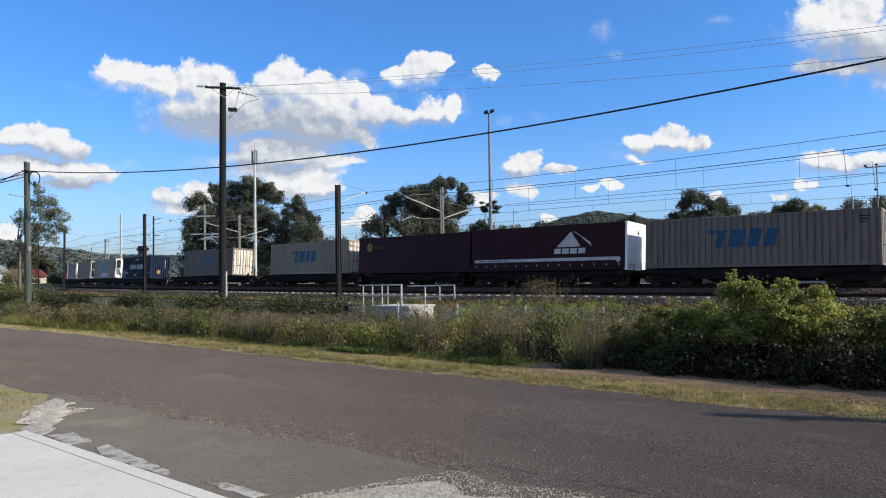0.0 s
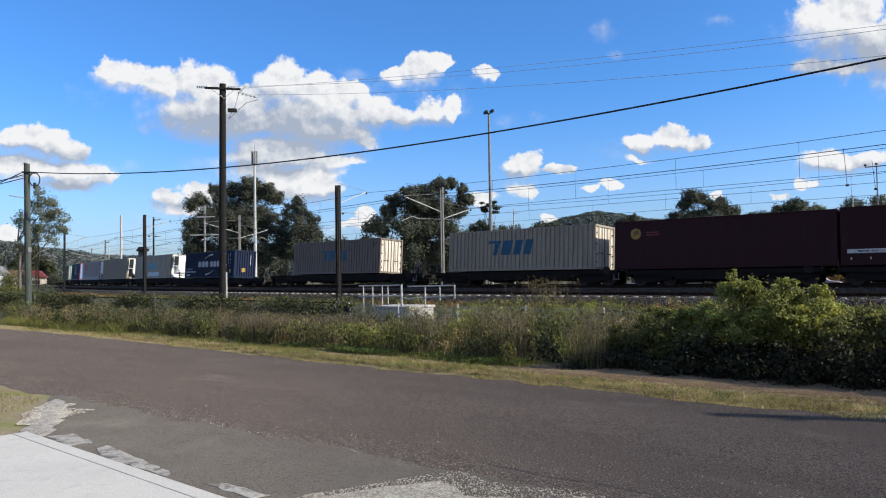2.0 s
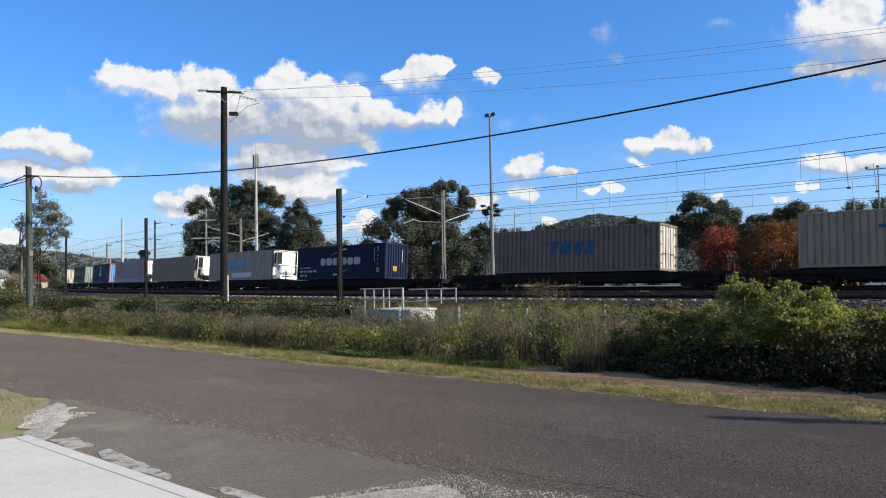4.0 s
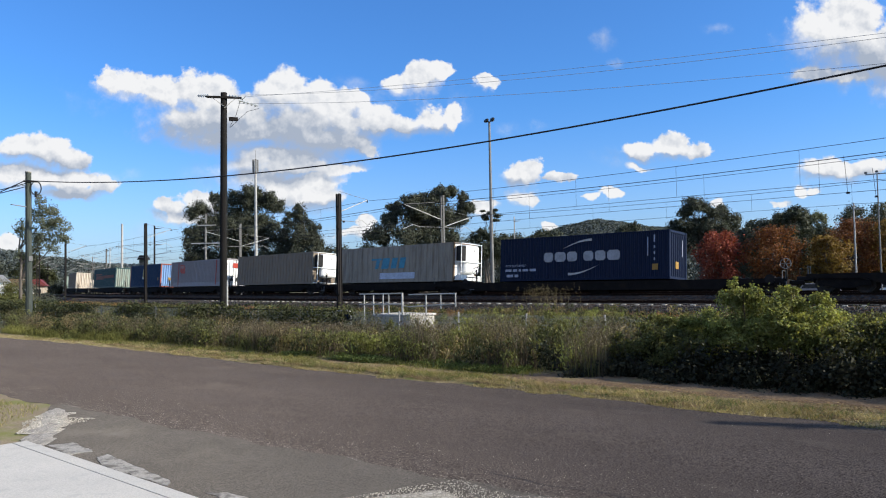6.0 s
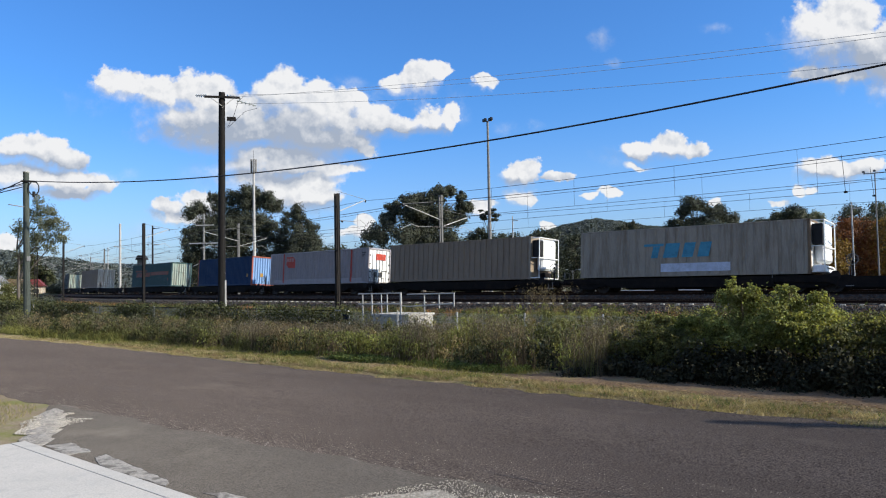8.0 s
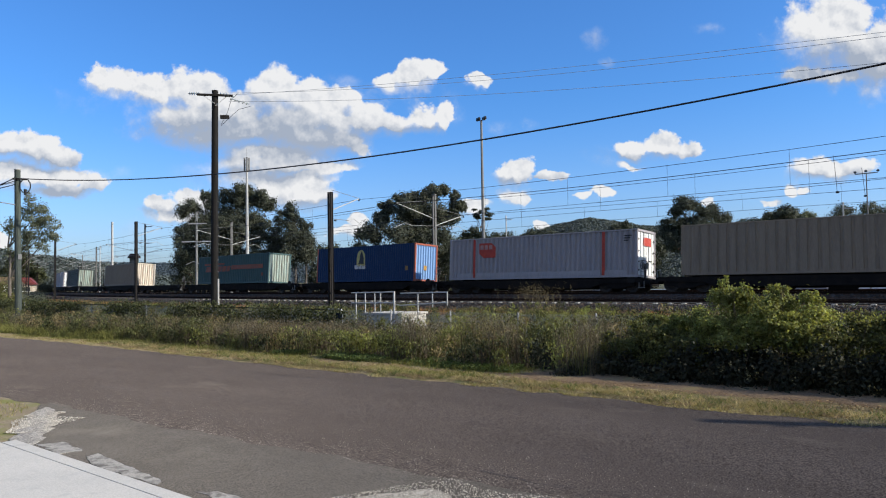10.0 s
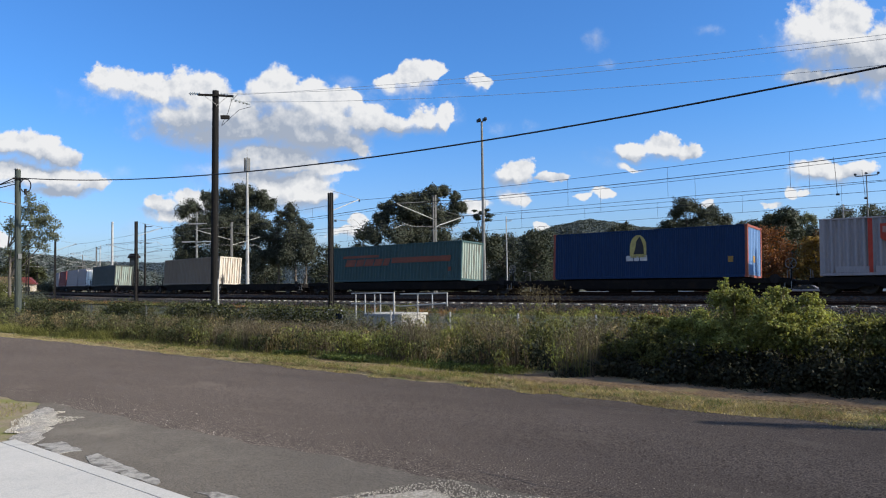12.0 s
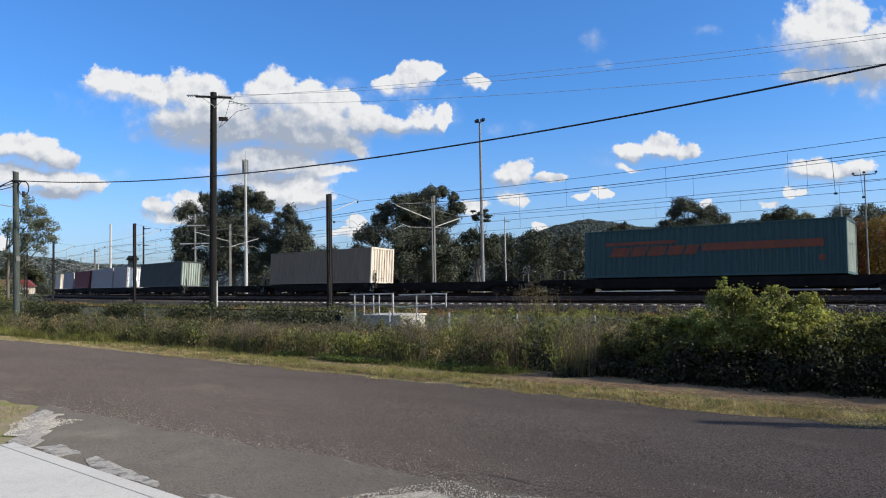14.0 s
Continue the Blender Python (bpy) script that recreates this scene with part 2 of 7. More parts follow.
M_GROUND = material("rough_ground", (0.085, 0.085, 0.035), (0.05, 0.05, 0.025), 0.4, 0.95, 0, 0.6, 8, 0.6, (0.13, 0.10, 0.06), 0.25, (0.5, 0.65))
M_BALLAST = material("ballast_stone", (0.092, 0.087, 0.084), (0.030, 0.028, 0.027), 4.0, 0.95, 0, 0.9, 30, per_piece=0.35)
M_BALLAST_BROWN = material("rust_stained_ballast", (0.115, 0.078, 0.054), (0.042, 0.029, 0.021), 4.0, 0.95, 0, 0.9, 14, per_piece=0.3, spec=0.05, grain_amp=0.6)
M_SLEEPER_OLD = material("stained_sleeper_concrete", (0.15, 0.115, 0.085), (0.08, 0.06, 0.045), 3.0, 0.9, 0, 0.4, 40, per_piece=0.15)
M_RUST = material("rusty_rail", (0.034, 0.020, 0.014), (0.018, 0.012, 0.010), 3.0, 0.92, 0.0, 0.3, 60, spec=0.03)
M_RAILTOP = material("worn_steel", (0.16, 0.12, 0.10), (0.10, 0.075, 0.06), 2.0, 0.55, 0.3, 0.05, 60)
M_SLEEPER = material("sleeper_concrete", (0.38, 0.35, 0.30), (0.20, 0.18, 0.15), 3.0, 0.9, 0, 0.4, 40, per_piece=0.15)
M_GALV = material("galvanised_steel", (0.40, 0.395, 0.38), (0.31, 0.305, 0.295), 4.0, 0.6, 0.1, 0.05, 60)
M_GREYSTEEL = material("grey_painted_steel", (0.20, 0.20, 0.195), (0.13, 0.13, 0.13), 2.0, 0.7, 0.0, 0.08, 40)
M_MASTGREY = material("dull_grey_steel", (0.13, 0.13, 0.125), (0.085, 0.085, 0.085), 2.0, 0.75, 0, 0.08, 40)
M_DARKSTEEL = material("dark_weathered_steel", (0.019, 0.016, 0.015), (0.010, 0.009, 0.009), 3.0, 0.8, 0.0, 0.15, 40)
M_POLE = material("dark_timber_pole", (0.0135, 0.012, 0.0112), (0.007, 0.0065, 0.006), 2.0, 0.85, 0, 0.5, 20, stretch=(6, 6, 0.5))
M_POLE_GREEN = material("grey_green_timber", (0.072, 0.083, 0.072), (0.030, 0.036, 0.032), 2.0, 0.85, 0, 0.5, 20, stretch=(6, 6, 0.5))
M_WIRE = material("cable_black", (0.025, 0.025, 0.03), rough=0.6, bump=0)
M_WIRE_FAINT = material("grey_wire", (0.40, 0.42, 0.45), rough=0.6, bump=0)
M_PORCELAIN = material("insulator_glass", (0.30, 0.33, 0.34), rough=0.2, bump=0)
M_WHITE = paint("white_paint", (0.78, 0.79, 0.78), (0.40, 0.37, 0.33), 0.5, (0.62, 0.95))
M_TRIM_BLACK = material("black_rubber", (0.02, 0.02, 0.021), rough=0.7, bump=0)
M_UNDER = material("wagon_black", (0.017, 0.015, 0.014), (0.009, 0.008, 0.008), 2.0, 0.9, 0.0, 0.2, 30, third=(0.022, 0.016, 0.012), third_scale=2.0, spec=0.05)
M_WHEEL = material("wheel_steel", (0.06, 0.05, 0.045), (0.03, 0.025, 0.02), 5.0, 0.6, 0.6, 0.1, 40)
M_GLASS = bpy.data.materials.new("window_glass")
M_GLASS.use_nodes = True
M_GLASS.node_tree.nodes["Principled BSDF"].inputs["Base Color"].default_value = (0.03, 0.035, 0.04, 1)
M_GLASS.node_tree.nodes["Principled BSDF"].inputs["Roughness"].default_value = 0.06
M_BARK = material("gum_bark", (0.15, 0.13, 0.11), (0.07, 0.058, 0.048), 1.2, 0.9, 0, 0.5, 12, stretch=(3, 3, 0.4))
M_TWIG = material("brown_twig", (0.10, 0.072, 0.048), (0.07, 0.05, 0.035), 3, 0.9, 0, 0.2, 20)


def leafy(name, base, dark, var=0.35, back=0.3):
    return material(name, base, dark, 0.5, 0.6, 0, 0, 6.0, 0.6, per_piece=var, back=back, spec=0.12)


M_GUM = leafy("gum_leaf", (0.079, 0.085, 0.060), (0.033, 0.038, 0.028), 0.5, 0.14)
M_GUM_PALE = leafy("pale_gum_leaf", (0.170, 0.180, 0.135), (0.095, 0.104, 0.078), 0.35, 0.4)
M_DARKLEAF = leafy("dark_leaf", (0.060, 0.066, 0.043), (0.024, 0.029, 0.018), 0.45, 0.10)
# distance haze painted into both canopy colours, bluer on the far ridge
M_HILL = leafy("hazed_forest_canopy", (0.082, 0.094, 0.086), (0.054, 0.066, 0.064), 0.2, 0.15)
M_HILL_FAR = leafy("hazed_far_forest", (0.066, 0.086, 0.108), (0.060, 0.078, 0.098), 0.06, 0.3)
M_RED = leafy("red_autumn_leaf", (0.25, 0.058, 0.040), (0.12, 0.036, 0.026))
M_RUSSET = leafy("russet_leaf", (0.20, 0.070, 0.030), (0.085, 0.045, 0.022))
M_YELLOW = leafy("yellow_leaf", (0.21, 0.120, 0.032), (0.085, 0.065, 0.024))
M_BUSH = leafy("bush_leaf", (0.255, 0.255, 0.082), (0.100, 0.108, 0.038), 0.5, 0.42)
M_WEED = leafy("weed_green", (0.142, 0.138, 0.052), (0.052, 0.054, 0.024), 0.55, 0.42)
M_STRAW = leafy("dry_grass", (0.245, 0.190, 0.098), (0.12, 0.090, 0.048), 0.35, 0.3)
M_LAWN = leafy("verge_grass", (0.20, 0.195, 0.060), (0.12, 0.115, 0.035), 0.35, 0.3)
M_DRYLAWN = leafy("faded_verge_grass", (0.38, 0.31, 0.17), (0.22, 0.165, 0.085), 0.3, 0.3)
M_STALK = leafy("dead_stalk", (0.150, 0.122, 0.078), (0.060, 0.047, 0.036), 0.45, 0.15)
M_CULVERT = material("grey_concrete", (0.50, 0.47, 0.41), (0.33, 0.31, 0.27), 1.5, 0.9, 0, 0.3, 25, 0.6, (0.14, 0.13, 0.10), 1.2, (0.55, 0.75), spec=0.05)
M_LITTER = leafy("leaf_litter", (0.26, 0.17, 0.085), (0.12, 0.075, 0.04), 0.5, 0.0)
M_PLUME = leafy("seed_plume", (0.19, 0.148, 0.085), (0.11, 0.085, 0.05), 0.3, 0.3)
# shade under the bushes, painted in as a near-black leaf colour
M_SHADE_LEAF = leafy("shade_dark_leaf", (0.034, 0.034, 0.019), (0.014, 0.015, 0.009), 0.5, 0.06)
M_RUSTGRASS = leafy("rusty_dry_grass", (0.30, 0.155, 0.070), (0.16, 0.085, 0.042), 0.35, 0.3)
M_CLOVER = leafy("ground_cover_leaf", (0.105, 0.130, 0.040), (0.055, 0.075, 0.024), 0.35, 0.3)
M_VINE = leafy("vine_leaf", (0.068, 0.072, 0.032), (0.028, 0.032, 0.016), 0.5, 0.25)

# ================= mesh helpers =================
def link_mesh(name, me, mat, parent=None, label="", smooth=False):
    if mat and not me.materials:
        me.materials.append(mat)
    if smooth:
        me.polygons.foreach_set("use_smooth", [True] * len(me.polygons))
    ob = new(name, me)
    if parent:
        ob.parent = parent
    if label:
        ob["label"] = label
    return ob


def part(name, bm, mat, parent=None, label="", smooth=False):
    """Links a bmesh as one mesh object under a thing or a part."""
    me = bpy.data.meshes.new(name)
    bm.normal_update()
    bm.to_mesh(me)
    bm.free()
    return link_mesh(name, me, mat, parent, label, smooth)


def raw(name, verts, faces, mat, parent=None, label="", smooth=False):
    """Links arrays of corners and faces (all of one size) as one mesh."""
    me = bpy.data.meshes.new(name)
    verts, faces = np.asarray(verts, np.float32), np.asarray(faces, np.int32)
    n, k = faces.shape
    me.vertices.add(len(verts))
    me.vertices.foreach_set("co", verts.ravel())
    me.loops.add(n * k)
    me.loops.foreach_set("vertex_index", faces.ravel())
    me.polygons.add(n)
    me.polygons.foreach_set("loop_start", np.arange(0, n * k, k, dtype=np.int32))
    me.update(calc_edges=True)
    return link_mesh(name, me, mat, parent, label, smooth)


def box(bm, c, s, bevel=0.0):
    vs = [bm.verts.new((c[0] + s[0] / 2 * i, c[1] + s[1] / 2 * j, c[2] + s[2] / 2 * k)) for i in (-1, 1) for j in (-1, 1) for k in (-1, 1)]
    fs = [bm.faces.new([vs[i] for i in f]) for f in ((0, 1, 3, 2), (4, 6, 7, 5), (0, 4, 5, 1), (2, 3, 7, 6), (0, 2, 6, 4), (1, 5, 7, 3))]
    if bevel:
        bmesh.ops.bevel(bm, geom=list({e for f in fs for e in f.edges}), offset=bevel, segments=1, affect="EDGES")
    return bm


def B(c, s, bevel=0.0):
    return box(bmesh.new(), c, s, bevel)


def tube(bm, p0, p1, r0, r1=None, n=8, cap=True):
    p0, p1 = Vector(p0), Vector(p1)
    r1 = r0 if r1 is None else r1
    q = (p1 - p0).to_track_quat("Z", "Y")
    rings = []
    for p, r in ((p0, r0), (p1, r1)):
        rings.append([bm.verts.new(p + q @ Vector((r * math.cos(2 * math.pi * i / n), r * math.sin(2 * math.pi * i / n), 0))) for i in range(n)])
    for i in range(n):
        bm.faces.new((rings[0][i], rings[0][(i + 1) % n], rings[1][(i + 1) % n], rings[1][i]))
    if cap:
        bm.faces.new(rings[0][::-1])
        bm.faces.new(rings[1])
    return bm


def T(p0, p1, r0, r1=None, n=8):
    return tube(bmesh.new(), p0, p1, r0, r1, n)


def polyline(bm, pts, r, n=5):
    """A continuous tube through the points."""
    pts = [Vector(p) for p in pts]
    rings = []
    for i, p in enumerate(pts):
        d = pts[min(i + 1, len(pts) - 1)] - pts[max(i - 1, 0)]
        q = d.to_track_quat("Z", "Y")
        rings.append([bm.verts.new(p + q @ Vector((r * math.cos(2 * math.pi * k / n), r * math.sin(2 * math.pi * k / n), 0))) for k in range(n)])
    for u, v in zip(rings[:-1], rings[1:]):
        for k in range(n):
            bm.faces.new((u[k], u[(k + 1) % n], v[(k + 1) % n], v[k]))
    return bm


def prism(outline, y0, y1):
    """A flat outline in x, z given depth along y."""
    bm = bmesh.new()
    a = [bm.verts.new((x, y0, z)) for x, z in outline]
    b = [bm.verts.new((x, y1, z)) for x, z in outline]
    n = len(a)
    bm.faces.new(a)
    bm.faces.new(b[::-1])
    for i in range(n):
        bm.faces.new((a[i], b[i], b[(i + 1) % n], a[(i + 1) % n]))
    return bm


def lathe(bm, rings, at=(0, 0, 0), axis="Z", n=16):
    """rings: (radius, height) pairs turned round an axis."""
    at = Vector(at)
    loops = []
    for r, h in rings:
        row = []
        for i in range(n):
            a = 2 * math.pi * i / n
            v = (r * math.cos(a), r * math.sin(a), h) if axis == "Z" else (r * math.cos(a), h, r * math.sin(a))
            row.append(bm.verts.new(at + Vector(v)))
        loops.append(row)
    for a, b in zip(loops[:-1], loops[1:]):
        for i in range(n):
            bm.faces.new((a[i], a[(i + 1) % n], b[(i + 1) % n], b[i]))
    bm.faces.new(loops[0][::-1])
    bm.faces.new(loops[-1])
    return bm


def thing(name, m, label, category, group="", kind=""):
    ob = new(name)
    ob.matrix_basis = m
    return tagged(ob, label, category, group, kind)

# ================= ground, road, railway =================
def smooth(a, b, v):
    t = min(1.0, max(0.0, (v - a) / (b - a)))
    return t * t * (3 - 2 * t)


def ground_z(x, y):
    """Height of the open ground; the road is at 0."""
    off = off_at(x, y)
    z = 0.22 * smooth(16.0, 31.0, y) + 0.03 * smooth(13.5, 15.0, y)
    z += 0.13 * smooth(-14, -9.5, off)
    z += 0.45 * smooth(-8.0, -3.0, off) + 0.25 * smooth(-2, 4, off) - 0.85 * smooth(12, 18, off)
    z += 2.3 * smooth(-135, -165, x) * smooth(-12, -24, off)         # the houses by the bend stand on a rise
    z += 0.07 * noise.noise(Vector((x * 0.21, y * 0.21, 0))) * smooth(14.5, 17, y) * (1 - smooth(-10, -8, off))
    return z


def edge_far(x):
    """The road's edge beneath the weeds, and the one on the houses' side."""
    return 13.92 + 1.75 * smooth(-9, -36, x) - 0.45 * smooth(-9, -4, x) + 0.0024 * max(0, -36 - x) ** 1.9 / 2 + 0.07 * math.sin(x * 1.7) + 0.05 * math.sin(x * 4.1 + 1)


def build_ground():
    xs = np.unique(np.concatenate([np.linspace(-2600, -160, 16), np.linspace(-160, 30, 191), np.linspace(30, 2600, 18)]))
    ys = np.unique(np.concatenate([np.linspace(-900, -20, 9), np.linspace(-20, 14.2, 20), np.linspace(14.2, 34, 60), np.linspace(34, 110, 77), np.linspace(110, 3200, 20)]))
    verts = [(x, y, ground_z(x, y) - (0.07 if y < edge_far(x) + 0.7 else 0.0)) for y in ys for x in xs]
    w = len(xs)
    faces = [(j * w + i, j * w + i + 1, (j + 1) * w + i + 1, (j + 1) * w + i) for j in range(len(ys) - 1) for i in range(w - 1)]
    tagged(raw("ground", verts, faces, M_GROUND, smooth=True), "rough grassy ground along the railway", "ground", kind="structure")


def edge_near(x):
    z = 7.05 + 0.06 * math.sin(x * 2.3) + 0.04 * math.sin(x * 5.7)
    return z + 0.002 * max(0, -12 - x) ** 1.8 / 2


def strip(name, x0, x1, step, lo, hi, cross, z, mat, label, category):
    xs = np.arange(x0, x1 + step / 2, step)
    verts, faces = [], []
    for x in xs:
        a, b = lo(x), hi(x)
        for k in range(cross + 1):
            y = a + (b - a) * k / cross
            verts.append((x, y, z(x, y, k / cross)))
    w = cross + 1
    for i in range(len(xs) - 1):
        for k in range(cross):
            faces.append((i * w + k, (i + 1) * w + k, (i + 1) * w + k + 1, i * w + k + 1))
    return tagged(raw(name, verts, faces, mat, smooth=True), label, category, kind="structure")


def build_road():
    strip("road", -240, 60, 0.5, edge_near, edge_far, 10, lambda x, y, k: 0.02 * math.sin(math.pi * k) - 0.012, M_ASPHALT,
          "worn grey-brown asphalt road with a frayed edge", "road")
    # the sealed crossover where the driveway meets the road
    strip("road_verge", -150, 30, 0.4, lambda x: edge_far(x) - 0.25, lambda x: edge_far(x) + 2.9, 8, lambda x, y, k: ground_z(x, y) + 0.022 - 0.08 * (1 - k) ** 14, M_VERGE, "dry mown verge between road and weeds", "verge")
    strip("dirt_path", -10.5, 24, 0.25, lambda x: 14.66 + 0.12 * math.sin(x * 1.7) + 0.06 * math.sin(x * 4.3) + 0.5 * smooth(-8.5, -10.5, x), lambda x: 16.5 - 1.0 * smooth(-8.5, -10.5, x), 6,
          lambda x, y, k: ground_z(x, y) + 0.034 + 0.01 * noise.noise(Vector((x * 2, y * 2, 6))) - 0.03 * (1 - k) ** 8, M_DIRT, "bare brown earth along the bushes", "path")
    mid = lambda x: 6.06 - 0.53 * (x + 13.75)
    fat = lambda x: math.sqrt(max(0.0, 1 - ((x + 13.5) / 1.75) ** 2))
    rag = lambda x, k: 0.16 * noise.noise(Vector((x * 2.2, k, 0))) + 0.10 * noise.noise(Vector((x * 7, k, 0)))
    strip("gravel_patch", -15.24, -11.78, 0.05, lambda x: mid(x) - (0.33 + rag(x, 1)) * fat(x), lambda x: mid(x) + (0.33 + rag(x, 9)) * fat(x), 6,
          lambda x, y, k: 0.014 + 0.008 * math.sin(math.pi * k) + 0.004 * noise.noise(Vector((x * 3, y * 3, 3))), M_GRAVEL, "patch of pale gravel beside the driveway", "gravel")
    strip("driveway_apron", -15.8, 9, 0.2, lambda x: max(4.4, mid(x) - 0.15) if x < -12.2 else 4.4, lambda x: edge_near(x) + 0.10 + 0.05 * math.sin(x * 0.7), 8,
          lambda x, y, k: 0.012 - 0.006 * k + 0.008 * noise.noise(Vector((x, y, 3))), M_PATCH, "patched grey asphalt apron beside the road", "pavement")
    strip("gravel_shoulder", -6.4, 12, 0.2, lambda x: 3.0, lambda x: 5.5 + 1.62 * smooth(-6.3, -5.3, x) + 0.08 * math.sin(3 * x) + 0.05 * math.sin(7 * x), 8,
          lambda x, y, k: 0.022 - 0.03 * k ** 6 + 0.012 * noise.noise(Vector((x * 2, y * 2, 3))), M_GRAVEL, "pale gravel shoulder spilling onto the road", "gravel")
    strip("verge", -120, -12.2, 0.3, lambda x: -20 if x < -12.6 else 3, lambda x: edge_near(x) - 0.02 - 1.9 * smooth(-15.6, -12.4, x), 14,
          lambda x, y, k: 0.012 + 0.012 * noise.noise(Vector((x, y, 1))) - 0.02 * k ** 8, M_SOIL, "grassy verge beside the driveway", "verge")
    # pale concrete driveway slab with a scored border
    slab = tagged(new("driveway"), "pale new concrete driveway slab with a scored border", "driveway", kind="structure")
    slab.matrix_basis = pose(-12.25, 5.08, 0, 0, 0, -2.9)
    part("slab", B((9.0, -3.42, -0.012), (18.0, 6.4, 0.13), 0.004), M_CONCRETE, slab)
    part("border", B((9.0, -0.105, -0.012), (18.0, 0.207, 0.13), 0.004), M_CONCRETE, slab)
    # worn kerb pieces before the slab
    random.seed(4)
    for ring in ([(-11.79, 5.2), (-11.63, 5.51), (-10.79, 5.38), (-10.87, 5.06)], [(-10.41, 5.22), (-10.42, 5.42), (-8.35, 5.13), (-8.18, 4.95), (-9.71, 5.03)], [(-7.5, 5.05), (-7.35, 5.22), (-6.5, 5.2), (-6.6, 5.02)]):
        pts = []
        for (x0, y0), (x1, y1) in zip(ring, ring[1:] + ring[:1]):
            n = max(2, int(math.hypot(x1 - x0, y1 - y0) / 0.12))
            for i in range(n):
                u = i / n
                pts.append((x0 + (x1 - x0) * u + random.uniform(-.04, .04), y0 + (y1 - y0) * u + random.uniform(-.025, .025)))
        bm = bmesh.new()
        hi = [bm.verts.new((x, y, 0.0165)) for x, y in pts]
        lo = [bm.verts.new((x, y, -0.05)) for x, y in pts]
        bm.faces.new(hi)
        for i in range(len(pts)):
            j = (i + 1) % len(pts)
            bm.faces.new((hi[i], lo[i], lo[j], hi[j]))
        bmesh.ops.recalc_face_normals(bm, faces=bm.faces)
        tagged(part("kerb_stone", bm, M_KERB), "broken pale concrete kerb piece sunk in asphalt", "kerb", "old kerb pieces", "structure")
    # tar seams in the road
    for pts in ([(-46, 13.6), (-30, 13.2), (-15.3, 12.75), (-10, 13.0), (-5.8, 12.85), (4, 12.9)], [(-5.4, 7.72), (-4.5, 7.62), (-3.9, 7.7), (-2.5, 7.6)], [(-17.6, 9.05), (-16.6, 9.2), (-15.8, 9.1)]):
        bm = bmesh.new()
        prev = None
        for (x0, y0), (x1, y1) in zip(pts[:-1], pts[1:]):
            n = max(2, int((x1 - x0) / 0.25))
            for i in range(n):
                u = i / n
                x, y, w = x0 + (x1 - x0) * u, y0 + (y1 - y0) * u + random.uniform(-.02, .02), random.uniform(0.004, 0.014)
                k = (y - edge_near(x)) / (edge_far(x) - edge_near(x))
                z = 0.02 * math.sin(math.pi * k) - 0.012 + 0.004
                cur = (bm.verts.new((x, y - w, z)), bm.verts.new((x, y + w, z)))
                if prev:
                    bm.faces.new((prev[0], cur[0], cur[1], prev[1]))
                prev = cur
        tagged(part("tar_seam", bm, M_TAR), "dark sealed crack in the road", "road seam", "road seams", "structure")


def swept(name, profile, s0, s1, step, off, z, mat, parent=None, lean=0.0, label=""):
    """A profile (across, up) carried along the curve."""
    ss = np.arange(s0, s1 + step / 2, step)
    k = len(profile)
    verts, faces = [], []
    for s in ss:
        m = arc_pose(s, off, z, lean)
        verts += [m @ Vector((0, a, b)) for a, b in profile]
    for i in range(len(ss) - 1):
        for j in range(k - 1):
            faces.append((i * k + j, i * k + j + 1, (i + 1) * k + j + 1, (i + 1) * k + j))
    return raw(name, [tuple(v) for v in verts], faces, mat, parent, label)


RAIL = [(-0.07, -0.16), (-0.07, -0.145), (-0.01, -0.125), (-0.01, -0.045), (-0.035, -0.035), (-0.035, -0.004), (-0.028, 0.0), (0.028, 0.0), (0.035, -0.004),
        (0.035, -0.035), (0.01, -0.045), (0.01, -0.125), (0.07, -0.145), (0.07, -0.16)]
TRACKS = ((-4.0, 1.20, 0.0, "near"), (0.0, 1.45, CANT, "loaded"), (8.5, 1.45, 0.0, "far"))


def build_tracks():
    # one formation carries the two running lines; the far line has its own
    pair = [(-6.9, 0.25), (-6.35, 0.56), (-5.75, 0.95), (-5.32, 0.957), (-5.15, 1.0), (-2.3, 1.0), (-1.95, 1.22), (-1.38, 1.365), (-1.2, 1.38), (1.3, 1.20), (1.75, 1.17), (2.5, 0.9), (3.4, 0.45)]
    for prof in (pair, [(5.6, 0.5), (6.75, 1.2), (10.25, 1.2), (11.4, 0.5)]):
        ob = swept("ballast_bed", prof, -350, 70, 2.5, 0.0, 0.0, M_BALLAST_BROWN)
        tagged(ob, "bed of rust-stained ballast under the railway tracks", "ballast", "ballast beds", "structure")
    for off, z, lean, which in TRACKS:
        track = tagged(new("railway_track"), "rusty steel rails on pale concrete sleepers", "railway track", "railway tracks", "structure")
        for side in (-0.7525, 0.7525):
            prof = [(a + side, b) for a, b in RAIL]
            r = swept("rail", prof, -350, 70, 2.5, off, z, M_RUST, track, lean)
            top = swept("rail_head", [(side - 0.027, 0.0015), (side + 0.027, 0.0015)], -350, 70, 2.5, off, z, M_RAILTOP, r, lean, "shiny worn running surface")
    return


build_ground()
build_road()
build_tracks()

